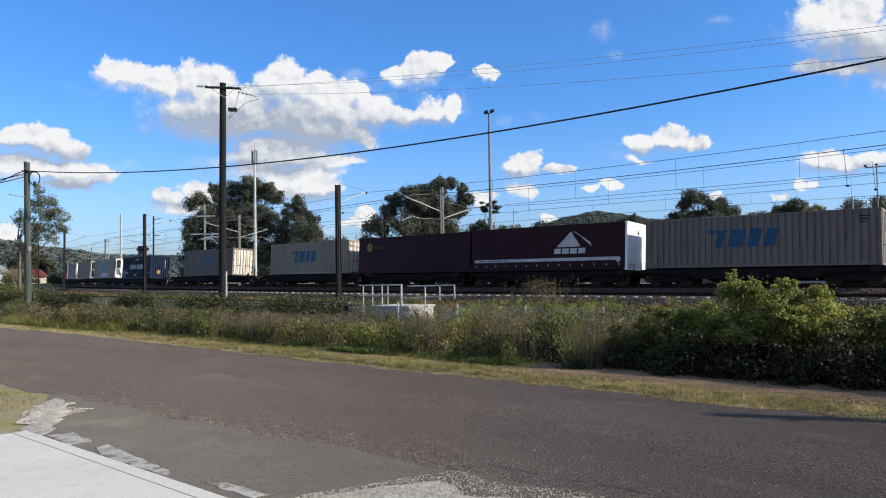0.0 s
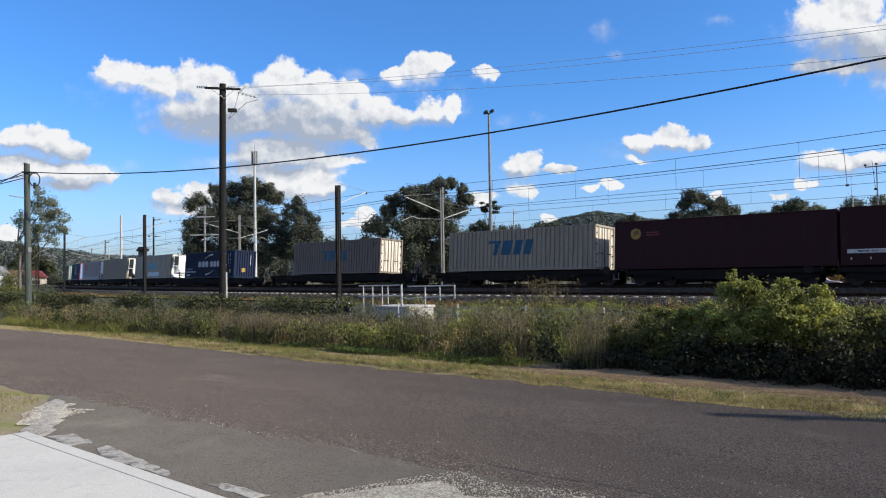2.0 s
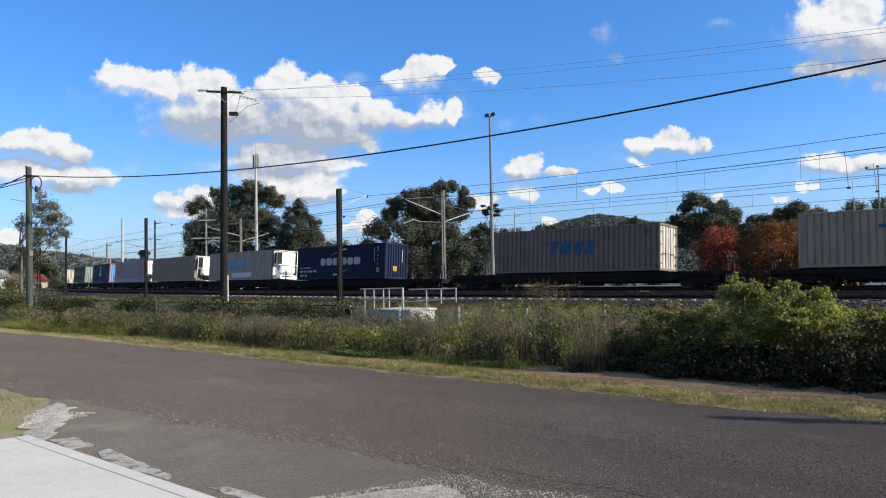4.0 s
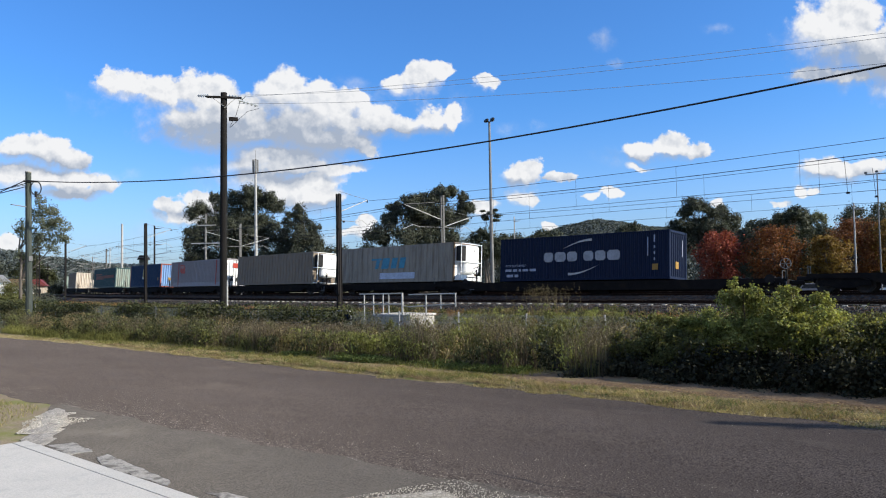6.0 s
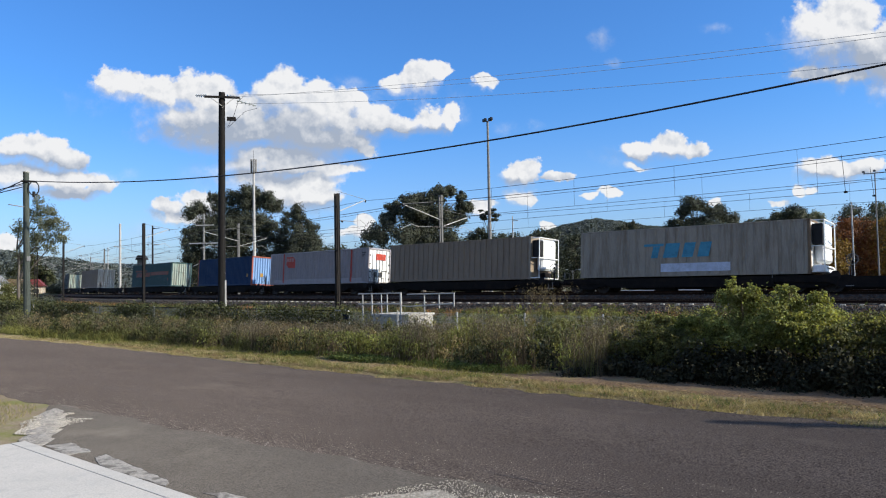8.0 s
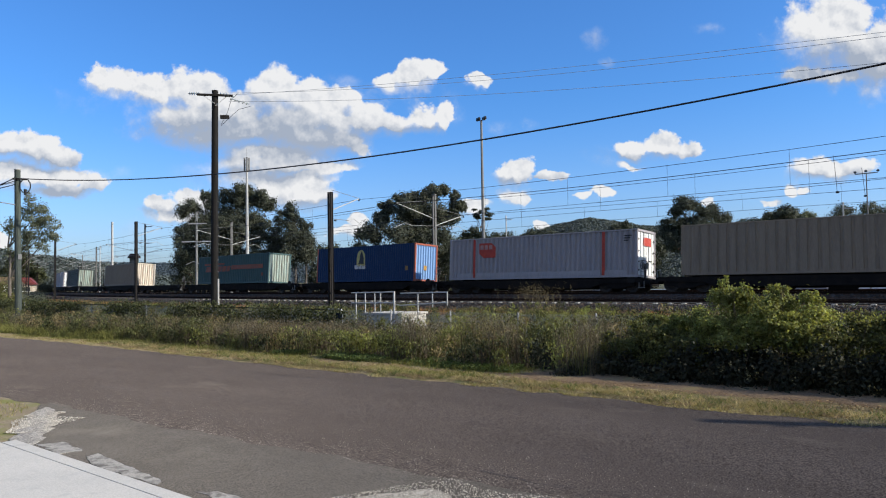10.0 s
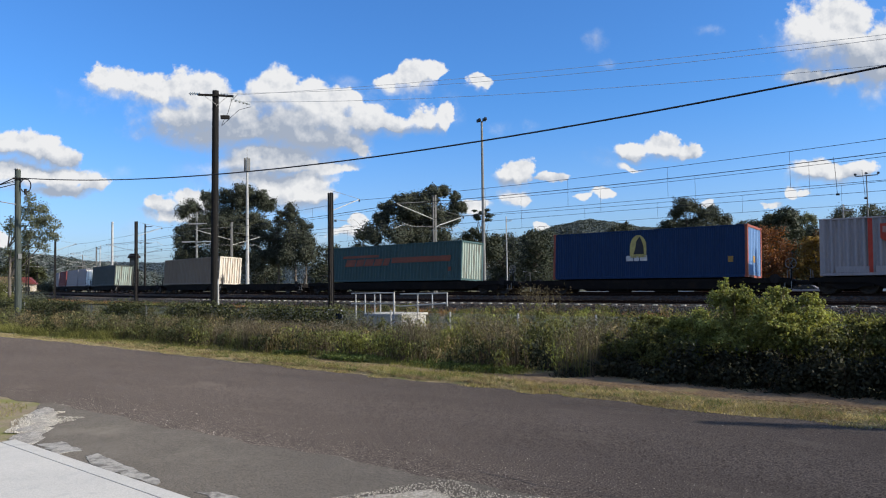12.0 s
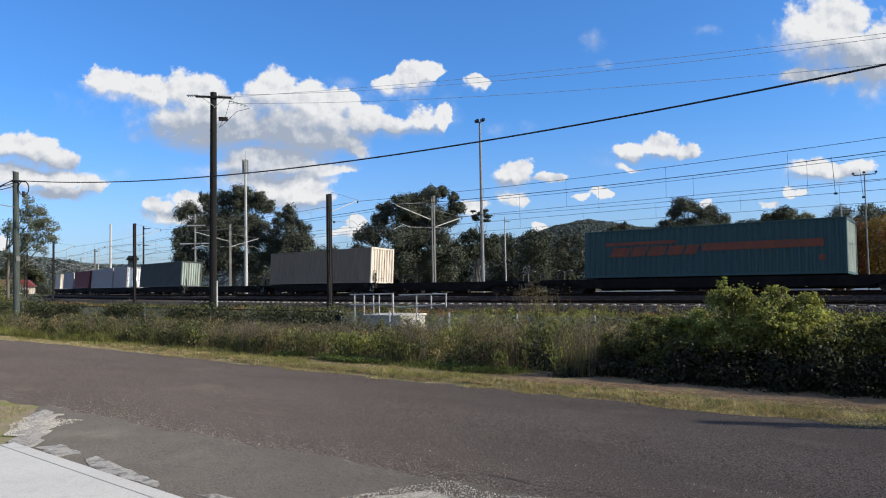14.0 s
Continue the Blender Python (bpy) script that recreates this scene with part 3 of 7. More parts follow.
# ================= the train =================
P_PALEGREY = paint("pale_grey_paint", (0.262, 0.216, 0.165), (0.14, 0.11, 0.08), 0.6, (0.5, 0.8))
P_DULLGREY = paint("dull_grey_paint", (0.165, 0.130, 0.108), (0.09, 0.07, 0.052), 0.6, (0.48, 0.75))
P_GRIMY = paint("grimy_grey_paint", (0.140, 0.108, 0.090), (0.09, 0.068, 0.052), 0.6, (0.5, 0.8))
P_MAROON = paint("maroon_paint", (0.029, 0.0075, 0.010), (0.035, 0.02, 0.02), 0.5, (0.6, 0.9), spec=0.10)
P_NAVY = paint("navy_paint", (0.008, 0.0145, 0.038), (0.015, 0.018, 0.04), 0.5, (0.62, 0.95), spec=0.10)
P_REEFER = paint("cream_white_paint", (0.27, 0.236, 0.188), (0.12, 0.085, 0.055), 0.55, (0.46, 0.78))
P_BEIGE = paint("dirty_beige_paint", (0.205, 0.158, 0.112), (0.12, 0.09, 0.065), 0.6, (0.5, 0.85))
P_LILAC = paint("pale_lilac_grey_paint", (0.275, 0.252, 0.262), (0.22, 0.21, 0.22), 0.55, (0.6, 0.95))
P_BLUE = paint("bright_blue_paint", (0.010, 0.030, 0.082), (0.012, 0.02, 0.05), 0.5, (0.64, 0.95), spec=0.10)
P_TEAL = paint("teal_green_paint", (0.031, 0.072, 0.074), (0.03, 0.055, 0.05), 0.6, (0.5, 0.85))
P_CREAM = paint("cream_paint", (0.58, 0.51, 0.42), (0.22, 0.15, 0.09), 0.6, (0.46, 0.72))
P_DARKGREEN = paint("dark_grey_green_paint", (0.040, 0.047, 0.044), (0.05, 0.05, 0.045), 0.6, (0.5, 0.85))
# pale teal and pale blue hold painted sunlight for the sunward ends
P_SUNLIT_TEAL = paint("sunlit_teal_paint", (0.27, 0.33, 0.29), (0.12, 0.09, 0.065), 0.6, (0.44, 0.7))
P_SUNLIT_BLUE = paint("sunlit_blue_paint", (0.15, 0.27, 0.48), (0.15, 0.2, 0.3), 0.55, (0.6, 0.95))
P_RUSTY = paint("rust_streaked_paint", (0.17, 0.115, 0.07), (0.08, 0.05, 0.03), 0.75, (0.45, 0.7))
P_RED = paint("orange_red_paint", (0.25, 0.06, 0.032), (0.2, 0.05, 0.03), 0.55, (0.62, 0.95))
P_BROWNRED = paint("brown_red_paint", (0.15, 0.030, 0.030), (0.06, 0.03, 0.025), 0.6, (0.6, 0.9))
D_BLUE = material("blue_marking", (0.020, 0.085, 0.16), rough=0.5, bump=0)
D_CYAN = material("cyan_marking", (0.06, 0.26, 0.38), rough=0.5, bump=0)
D_WHITE = material("white_marking", (0.54, 0.53, 0.52), rough=0.5, bump=0)
D_DIMWHITE = material("dull_white_marking", (0.36, 0.37, 0.40), rough=0.6, bump=0)
D_PALE = material("faded_white_marking", (0.36, 0.40, 0.50), rough=0.6, bump=0)
D_RED = material("red_marking", (0.42, 0.05, 0.03), rough=0.5, bump=0)
D_RUST = material("faded_orange_marking", (0.22, 0.060, 0.032), (0.12, 0.05, 0.035), 2.0, rough=0.6, bump=0)
D_PINK = material("faded_pink_marking", (0.40, 0.22, 0.20), rough=0.6, bump=0)
D_YELLOW = material("yellow_marking", (0.34, 0.20, 0.05), rough=0.5, bump=0)
D_PALEYELLOW = material("pale_yellow_marking", (0.46, 0.38, 0.13), rough=0.5, bump=0)
D_DARK = material("dark_marking", (0.03, 0.03, 0.035), rough=0.5, bump=0)
D_PANEL = material("pale_blue_panel", (0.50, 0.56, 0.68), rough=0.5, bump=0)


def corrugated(length, height, pitch=0.278, depth=0.036, fold=(0.26, 0.50, 0.76, 1.0)):
    """Steel sheet folded in trapezoids: runs along x, its outer crests at y = 0, stands on z = 0."""
    n = max(4, round(length / pitch))
    p = length / n
    xs, ys = [-length / 2], [0.0]
    for i in range(n):
        x = -length / 2 + i * p
        for u, d in zip(fold, (0.0, depth, depth, 0.0)):
            xs.append(x + u * p)
            ys.append(d)
    bm = bmesh.new()
    lo = [bm.verts.new((x, y, 0)) for x, y in zip(xs, ys)]
    hi = [bm.verts.new((x, y, height)) for x, y in zip(xs, ys)]
    for i in range(len(lo) - 1):
        bm.faces.new((lo[i], lo[i + 1], hi[i + 1], hi[i]))
    return bm


def container(label, length, height, mat, end="doors", end_mat=None, post_mat=None, pitch=0.278, flush=False, rail_mat=None, fold=(0.26, 0.50, 0.76, 1.0), depth=0.036, both_ends=False):
    """Freight container: origin under its middle, x along the train, the side at -y faces the road."""
    w = 2.438
    box_ob = tagged(new("shipping_container"), label, "container", "containers on the train")
    rear_mat, post_mat, rail_mat, end_mat = mat, post_mat or mat, rail_mat or mat, end_mat or mat
    part("floor", B((0, 0, 0.10), (length - 0.1, w - 0.16, 0.12)), M_UNDER, box_ob)
    for sy in (-1, 1):
        part("bottom_rail", B((0, sy * (w / 2 - 0.06), 0.085), (length - 0.36, 0.10, 0.15), 0.012), rail_mat, box_ob)
        part("top_rail", B((0, sy * (w / 2 - 0.055), height - 0.05), (length - 0.36, 0.09, 0.085), 0.012), rail_mat, box_ob)
        if flush:
            bm = B((0, sy * (w / 2 - 0.035), 0.16 + (height - 0.26) / 2), (length - 0.30, 0.04, height - 0.26))
        else:
            bm = corrugated(length - 0.30, height - 0.24, pitch, depth, fold)
            for v in bm.verts:
                v.co = Vector((v.co.x, sy * (w / 2 - 0.018 - v.co.y), v.co.z + 0.155))
        part("side_panel", bm, mat, box_ob)
        for sx in (-1, 1):
            part("corner_post", B((sx * (length / 2 - 0.085), sy * (w / 2 - 0.075), height / 2), (0.15, 0.14, height - 0.24), 0.015), post_mat if sx > 0 or both_ends else rear_mat, box_ob)
            for z in (0.06, height - 0.06):
                part("corner_casting", B((sx * (length / 2 - 0.09), sy * (w / 2 - 0.08), z), (0.18, 0.162, 0.118), 0.012), post_mat if sx > 0 or both_ends else rear_mat, box_ob)
    bm = corrugated(length - 0.2, w - 0.14, 0.42, 0.02)
    for v in bm.verts:
        v.co = Vector((v.co.x, v.co.z - (w - 0.14) / 2, height - 0.03 - v.co.y))
    part("roof", bm, rail_mat, box_ob)
    # ends
    for sx in (-1, 1):
        for z in (0.09, height - 0.07):
            part("end_beam", B((sx * (length / 2 - 0.07), 0, z), (0.11, w - 0.36, 0.14), 0.012), post_mat if sx > 0 else rear_mat, box_ob)
        kind = end if sx > 0 else "ribs"
        if kind == "doors":
            dw = (w - 0.34) / 2
            for sy in (-1, 1):
                bm = corrugated(dw - 0.04, height - 0.34, 0.36, 0.028)
                for v in bm.verts:
                    v.co = Vector((length / 2 - 0.055 - v.co.y, v.co.x + sy * (dw / 2 + 0.012), v.co.z + 0.17))
                door = part("door", bm, end_mat, box_ob, "closed steel door with lock rods")
                for k in (-0.22, 0.22):
                    part("lock_rod", T((length / 2 - 0.025, sy * dw / 2 + k, 0.1), (length / 2 - 0.025, sy * dw / 2 + k, height - 0.1), 0.022, n=6), M_GALV, door)
                    part("lock_handle", B((length / 2 - 0.012, sy * dw / 2 + k * 0.5, 1.05), (0.02, 0.34, 0.045)), M_DARKSTEEL, door)
                for z in (0.45, 0.95, 1.6, 2.3):
                    part("hinge", B((length / 2 - 0.03, sy * (dw - 0.02), z), (0.05, 0.14, 0.09)), M_DARKSTEEL, door)
                part("gasket", B((length / 2 - 0.05, sy * 0.012, height / 2), (0.03, 0.02, height - 0.36)), M_TRIM_BLACK, door)
        elif kind == "flat":
            part("end_panel", B((sx * (length / 2 - 0.06), 0, height / 2), (0.05, w - 0.3, height - 0.2)), end_mat, box_ob)
        else:
            bm = corrugated(w - 0.30, height - 0.26, 0.27, 0.075)
            for v in bm.verts:
                v.co = Vector((sx * (length / 2 - 0.035 - v.co.y), v.co.x, v.co.z + 0.15))
            part("end_panel", bm, end_mat if sx > 0 else mat, box_ob)
    return box_ob


def mark(box_ob, name, outline, mat, x, z, label=""):
    """A flat painted shape on the side that faces the road."""
    bm = prism([(x + a, z + b) for a, b in outline], -1.2075, -1.2035)
    return part(name, bm, mat, box_ob, label)


def slant(w, h, lean=0.25):
    return [(0, 0), (w, 0), (w + lean * h, h), (lean * h, h)]


def bars(box_ob, mat, x, z, widths, h, gap=0.1, lean=0.25, label=""):
    for w in widths:
        mark(box_ob, "marking", slant(w, h, lean), mat, x, z, label)
        x += w + gap


def code_bars(box_ob, mat, length, height, at=0.9):
    """Small unreadable owner codes near one end."""
    for k, w in enumerate((0.5, 0.42, 0.3)):
        mark(box_ob, "code_line", slant(w, 0.07, 0), mat, length / 2 - at - 0.1, height - 0.42 - 0.14 * k)


def reefer_unit(box_ob, length, height, skirt=True, frame_mat=None):
    """Nose-mounted cooling unit in its tubular frame."""
    x = length / 2
    frame_mat = frame_mat or M_WHITE
    unit = part("cooling_unit", B((x + 0.28, 0.20, height * 0.58), (0.50, 1.62, height * 0.72), 0.12), M_WHITE, box_ob, "white nose-mounted cooling unit")
    part("grille", B((x + 0.26, -0.72, height * 0.72), (0.50, 0.56, height * 0.38), 0.02), M_TRIM_BLACK, unit, "dark condenser grille")
    for k in range(6):
        part("louvre", B((x + 0.52, -0.72, height * (0.56 + 0.06 * k)), (0.02, 0.5, 0.02)), M_DARKSTEEL, unit)
    part("door_panel", B((x + 0.535, 0.42, height * 0.74), (0.025, 0.62, 0.80), 0.008), M_WHITE, unit)
    part("badge", B((x + 0.552, 0.42, height * 0.80), (0.008, 0.10, 0.16)), D_DARK, unit)
    part("seam", B((x + 0.532, 0.28, height * 0.56), (0.012, 1.2, 0.02)), M_TRIM_BLACK, unit)
    part("latch", B((x + 0.545, 0.78, height * 0.40), (0.02, 0.08, 0.10)), D_DARK, unit)
    if skirt:
        part("base_skirt", B((x + 0.31, 0.0, 0.30), (0.56, 2.2, 0.34), 0.03), M_WHITE, unit)
        part("vent_slot", B((x + 0.596, 0.15, 0.34), (0.012, 1.3, 0.08)), D_DARK, unit)
    else:
        part("fuel_tank", B((x + 0.30, 0.1, 0.32), (0.4, 0.8, 0.34), 0.05), M_UNDER, unit)
    for sy in (-1, 1):
        part("frame_post", T((x + 0.62, sy * 1.12, 0.1), (x + 0.62, sy * 1.12, height - 0.1), 0.03, n=6), frame_mat, box_ob)
        for z in (0.12, height * 0.5, height - 0.1):
            part("frame_rail", T((x - 0.02, sy * 1.12, z), (x + 0.62, sy * 1.12, z), 0.03, n=6), frame_mat, box_ob)
    for z in (0.12, height * 0.5, height - 0.1):
        part("frame_rail", T((x + 0.62, -1.12, z), (x + 0.62, 1.12, z), 0.03, n=6), frame_mat, box_ob)


def block_marks(ob, x, z, w, h, mat):
    """Four slanted blocks under a rising bar."""
    u = w / 4.3
    bars(ob, mat, x + u * 0.3, z, (u * 0.42,), h * 0.80, lean=0.25)
    bars(ob, mat, x + u * 1.05, z, (u * 0.88, u * 0.66, u * 0.66), h * 0.98, gap=u * 0.27, lean=0.25)
    mark(ob, "marking", slant(u * 1.25, h * 0.17, 0.25), mat, x - u * 0.15, z + h * 0.81)


GROOVE = (0.66, 0.72, 0.94, 1.0)       # wide crests with narrow grooves


def build_containers():
    """Returns (container, place along the line at the start, height of its foot over the road)."""
    out = []

    def add(ob, s, z):
        out.append((ob, s, z))
        return ob

    ribbed = "pale grey ribbed container with blue slanted markings, on a wagon"
    # two halves of the front part
    a = add(container(ribbed, 12.19, 2.84, P_DULLGREY, "doors", pitch=0.345, fold=GROOVE, depth=0.06), -11.2, 2.44)
    block_marks(a, -2.3, 1.10, 3.9, 1.0, D_BLUE)
    code_bars(a, D_DARK, 12.19, 2.84)
    b = add(container("maroon smooth-sided container with white band and white end", 12.10, 2.95, P_MAROON, "flat", M_WHITE, M_WHITE, flush=True, rail_mat=P_MAROON), -24.45, 2.40)
    mark(b, "band", slant(11.3, 0.20, 0), D_WHITE, -5.75, 0.62)
    mark(b, "band_tip", [(0, 0), (0.5, 0), (0.28, -0.26)], D_WHITE, 5.15, 0.70)
    mark(b, "emblem", [(0, 0), (1.75, 0), (1.05, 0.98)], D_WHITE, 1.05, 1.52)
    mark(b, "emblem", [(0, 0), (0.16, 0.0), (1.35, -0.98), (1.25, -0.70)], D_WHITE, 2.25, 2.48)
    bars(b, D_WHITE, 0.85, 1.08, (0.48, 0.50, 0.5, 0.5), 0.34, 0.1, 0.1)
    bars(b, D_DARK, -5.3, 0.68, (0.5, 0.9, 0.4, 0.5), 0.08, 0.08, 0)
    for k in range(14):
        mark(b, "buckle", slant(0.06, 0.12, 0), M_GALV, -5.6 + 0.85 * k, 0.30)
    part("emblem", prism([(0, 0), (0.32, 0), (0.16, 0.3)], -0.002, 0.002), P_MAROON, b).matrix_basis = pose(12.1 / 2 - 0.032, 0.1, 2.25, 0, 0, 90)
    c = add(container("dark maroon smooth container with a yellow disc emblem", 12.19, 2.90, P_MAROON, "flat", P_MAROON, flush=True), -36.68, 2.40)
    disc = [(0.33 * math.cos(i * math.pi / 12), 0.33 * math.sin(i * math.pi / 12)) for i in range(24)]
    mark(c, "emblem", disc, D_YELLOW, -4.75, 2.12, "yellow disc emblem")
    bm = prism([(-4.85, 2.0), (-4.55, 2.18), (-4.55, 2.26), (-4.85, 2.08)], -1.2115, -1.2080)
    part("emblem_stripe", bm, D_DARK, c)
    part("emblem_stripe", prism([(-4.85, 2.14), (-4.60, 2.30), (-4.60, 2.37), (-4.85, 2.22)], -1.2115, -1.2080), D_DARK, c)
    bars(c, P_BROWNRED, -4.1, 2.14, (0.3, 0.4), 0.07, 0.06, 0)
    bars(c, P_BROWNRED, -4.1, 1.99, (0.5, 0.3), 0.07, 0.06, 0)
    # most sunward ends below use a paler side paint, with sunlight painted in
    d = add(container(ribbed, 12.10, 2.84, P_PALEGREY, "doors", P_CREAM, pitch=0.345, fold=GROOVE, depth=0.06), -50.12, 2.46)
    block_marks(d, -2.3, 1.10, 3.9, 1.0, D_BLUE)
    e = add(container("grimy grey ribbed container with faint blue markings, sunlight painted into its cream doors", 12.10, 2.84, P_GRIMY, "doors", P_CREAM, pitch=0.345, fold=GROOVE, depth=0.06), -69.65, 2.477)
    block_marks(e, -1.75, 1.15, 3.8, 0.85, D_BLUE)
    code_bars(e, D_DARK, 12.1, 2.84)
    f = add(container("navy blue ribbed container with white block markings", 12.19, 2.89, P_NAVY, "ribs", P_NAVY, P_NAVY, pitch=0.26, depth=0.05), -92.885, 2.276)
    for x0, w in ((-2.55, 0.70), (-1.72, 0.82), (-0.80, 0.74), (0.40, 0.70), (1.22, 0.72), (2.06, 0.86)):
        k = 0.14
        mark(f, "marking", [(k, 0), (w - k, 0), (w, k), (w, 0.62 - k), (w - k, 0.62), (k, 0.62), (0, 0.62 - k), (0, k)], D_DIMWHITE, x0, 1.22)
    arc_hi = [(0, 0)] + [(2.2 * k / 8, 0.62 * math.sin(math.pi / 2 * k / 8)) for k in range(1, 9)] + [(2.2 * k / 8, 0.62 * math.sin(math.pi / 2 * k / 8) - 0.16 * k / 8) for k in range(8, 0, -1)]
    mark(f, "swoosh", arc_hi, D_WHITE, -1.2, 2.00)
    mark(f, "swoosh", [(-x, -y) for x, y in arc_hi], D_WHITE, 1.5, 0.95)
    text_mark(f, "eco container", -5.65, 0.98, 0.30, D_PALE)
    bars(f, D_PALE, -5.65, 0.66, (0.5, 0.35, 0.2, 0.45, 0.5), 0.16, 0.12, 0)
    bars(f, D_PALE, -5.55, 0.28, (0.55, 0.3), 0.18, 0.12, 0)
    for k, h in enumerate((0.42, 0.14, 0.16, 0.16)):
        mark(f, "code_line", slant(0.09, h, 0), D_PALE, 5.1, 2.2 - 0.36 * k)
    mark(f, "code_line", slant(0.06, 1.1, 0), D_PALE, 4.7, 1.4)
    mark(f, "hazard_plate", slant(0.36, 0.36, 0), D_YELLOW, 5.0, 0.55, "yellow plate")
    part("hazard_plate", B((12.19 / 2 - 0.028, -0.15, 0.85), (0.012, 0.42, 0.42)), D_YELLOW, f)
    part("code_line", B((12.19 / 2 - 0.028, 0.62, 1.9), (0.010, 0.06, 1.0)), D_PALE, f)
    g = add(container("cream refrigerated container with cyan block markings", 13.35, 2.88, P_REEFER, "flat", M_WHITE, P_RUSTY, pitch=0.62, fold=GROOVE, depth=0.04), -109.85, 2.36)
    block_marks(g, -2.3, 1.10, 4.2, 0.85, D_CYAN)
    mark(g, "panel", slant(4.0, 0.48, 0), D_PANEL, -1.4, 0.28, "pale blue panel")
    reefer_unit(g, 13.35, 2.88)
    h = add(container("dirty beige refrigerated container with a white cooling unit", 13.5, 2.88, P_BEIGE, "flat", P_BEIGE, P_REEFER, pitch=0.5, fold=GROOVE, depth=0.05), -127.0, 2.36)
    reefer_unit(h, 13.5, 2.88, False)
    i = add(container("pale lilac-grey ribbed container with red posts", 14.63, 2.91, P_LILAC, "doors", M_WHITE, pitch=0.36, depth=0.11, fold=(0.22, 0.50, 0.72, 1.0)), -143.65, 2.32)
    for x in (-5.05, 5.05):
        mark(i, "red_post", slant(0.2, 2.75, 0), D_RED, x - 0.1, 0.12, "red painted post")
    for x in (-5.85, 5.85):
        mark(i, "plain_skirt", slant(1.5, 0.30, 0), P_LILAC, x - 0.75, 0.17)
    mark(i, "plain_skirt", slant(9.7, 0.30, 0), P_LILAC, -4.85, 0.17)
    mark(i, "emblem", [(0, 0.30), (0.40, 0), (1.42, 0), (1.42, 0.72), (1.05, 1.02), (0, 1.02)], D_RED, -4.62, 1.52, "red emblem block")
    for k in range(3):
        x0 = -4.52 + 0.38 * k
        bm = prism([(x0, 2.10), (x0 + 0.28, 2.10), (x0 + 0.28, 2.40), (x0, 2.40)], -1.2115, -1.2080)
        part("emblem_block", bm, D_PINK, i)
    part("label_plate", B((14.63 / 2 - 0.012, 0.1, 2.2), (0.010, 1.0, 0.5)), D_RED, i)
    for y in (-0.45, 0.1):
        part("label_plate", B((14.63 / 2 - 0.012, y, 0.75), (0.010, 0.3, 0.4)), D_DARK, i)
    code_bars(i, D_DARK, 14.63, 2.9, 0.8)
    j = add(container("bright blue ribbed container with orange-red corner posts", 12.14, 2.90, P_BLUE, "ribs", P_SUNLIT_BLUE, P_RED, pitch=0.26, both_ends=True), -160.49, 2.326)
    ring = [(0.52 * math.cos(k * math.pi / 14), 0.62 + 0.72 * math.sin(k * math.pi / 14)) for k in range(15)] + [(-0.52, 0.0), (0.52, 0.0)]
    mark(j, "emblem", ring, D_PALEYELLOW, -0.25, 1.25, "yellow arched emblem")
    bm = prism([(-0.55, 1.45), (0.12, 1.45), (0.10, 1.9), (-0.02, 2.25), (-0.15, 2.5), (-0.38, 2.2), (-0.42, 1.8)], -1.2115, -1.2080)
    part("emblem_figure", bm, D_DARK, j)
    bars(j, D_WHITE, -1.0, 1.05, (0.45, 0.3, 0.45), 0.32, 0.06, 0)
    mark(j, "hazard_plate", slant(0.28, 0.32, 0), D_YELLOW, 5.0, 0.85)
    part("hazard_plate", B((12.14 / 2 - 0.028, -0.1, 1.05), (0.012, 0.32, 0.36)), D_YELLOW, j)
    k = add(container("teal green ribbed container with faded orange stripes", 14.6, 2.88, P_TEAL, "ribs", P_SUNLIT_TEAL, P_TEAL, pitch=0.36, depth=0.07, both_ends=True), -181.47, 2.385)
    bars(k, D_RUST, -5.6, 1.25, (1.2, 0.9, 1.0, 0.9, 0.7), 0.55, 0.14, 0.45)
    mark(k, "stripe", slant(4.4, 0.20, 0.3), D_RUST, -5.9, 1.92)
    mark(k, "stripe", slant(6.2, 0.42, 0.15), D_RUST, 0.0, 1.42)
    mark(k, "red_plate", slant(0.28, 0.3, 0), D_RUST, 6.0, 0.7)
    l = add(container("plain grey-beige container, sunlight painted into its ribbed cream end", 14.5, 2.88, P_BEIGE, "ribs", P_CREAM, P_CREAM, pitch=0.36, depth=0.07), -215.4, 2.38)
    m = add(container("dark grey-green container, sunlight painted into its pale ribbed end", 13.1, 2.88, P_DARKGREEN, "ribs", P_SUNLIT_TEAL), -248.4, 2.38)
    n1 = add(container("short white steel container near the train's tail", 6.06, 2.75, P_LILAC, "doors", M_WHITE), -263.4, 2.38)
    n2 = add(container("plain pale lilac steel container", 12.0, 2.75, P_LILAC, "doors", M_WHITE), -272.9, 2.38)
    o = add(container("plain brown-red steel container", 12.19, 2.75, P_BROWNRED, "ribs"), -286.9, 2.38)
    p_ = add(container("grey lilac container, sunlight painted into its white end", 12.19, 2.75, P_LILAC, "doors", M_WHITE), -300.6, 2.38)
    q = add(container("cream container near the tail of the train", 12.19, 2.75, P_CREAM, "ribs"), -318.0, 2.38)
    return out


def text_mark(box_ob, words, x, z, size, mat):
    cu = bpy.data.curves.new("lettering", "FONT")
    cu.body, cu.size, cu.extrude = words, size, 0.002
    ob = bpy.data.objects.new("lettering", cu)
    scene.collection.objects.link(ob)
    me = bpy.data.meshes.new_from_object(ob.evaluated_get(bpy.context.evaluated_depsgraph_get()))
    bpy.data.objects.remove(ob)
    ob = link_mesh("lettering", me, mat, box_ob)
    ob.matrix_basis = pose(x, -1.2055, z, 90, 0, 0)
    return ob


WHEEL_R = 0.46


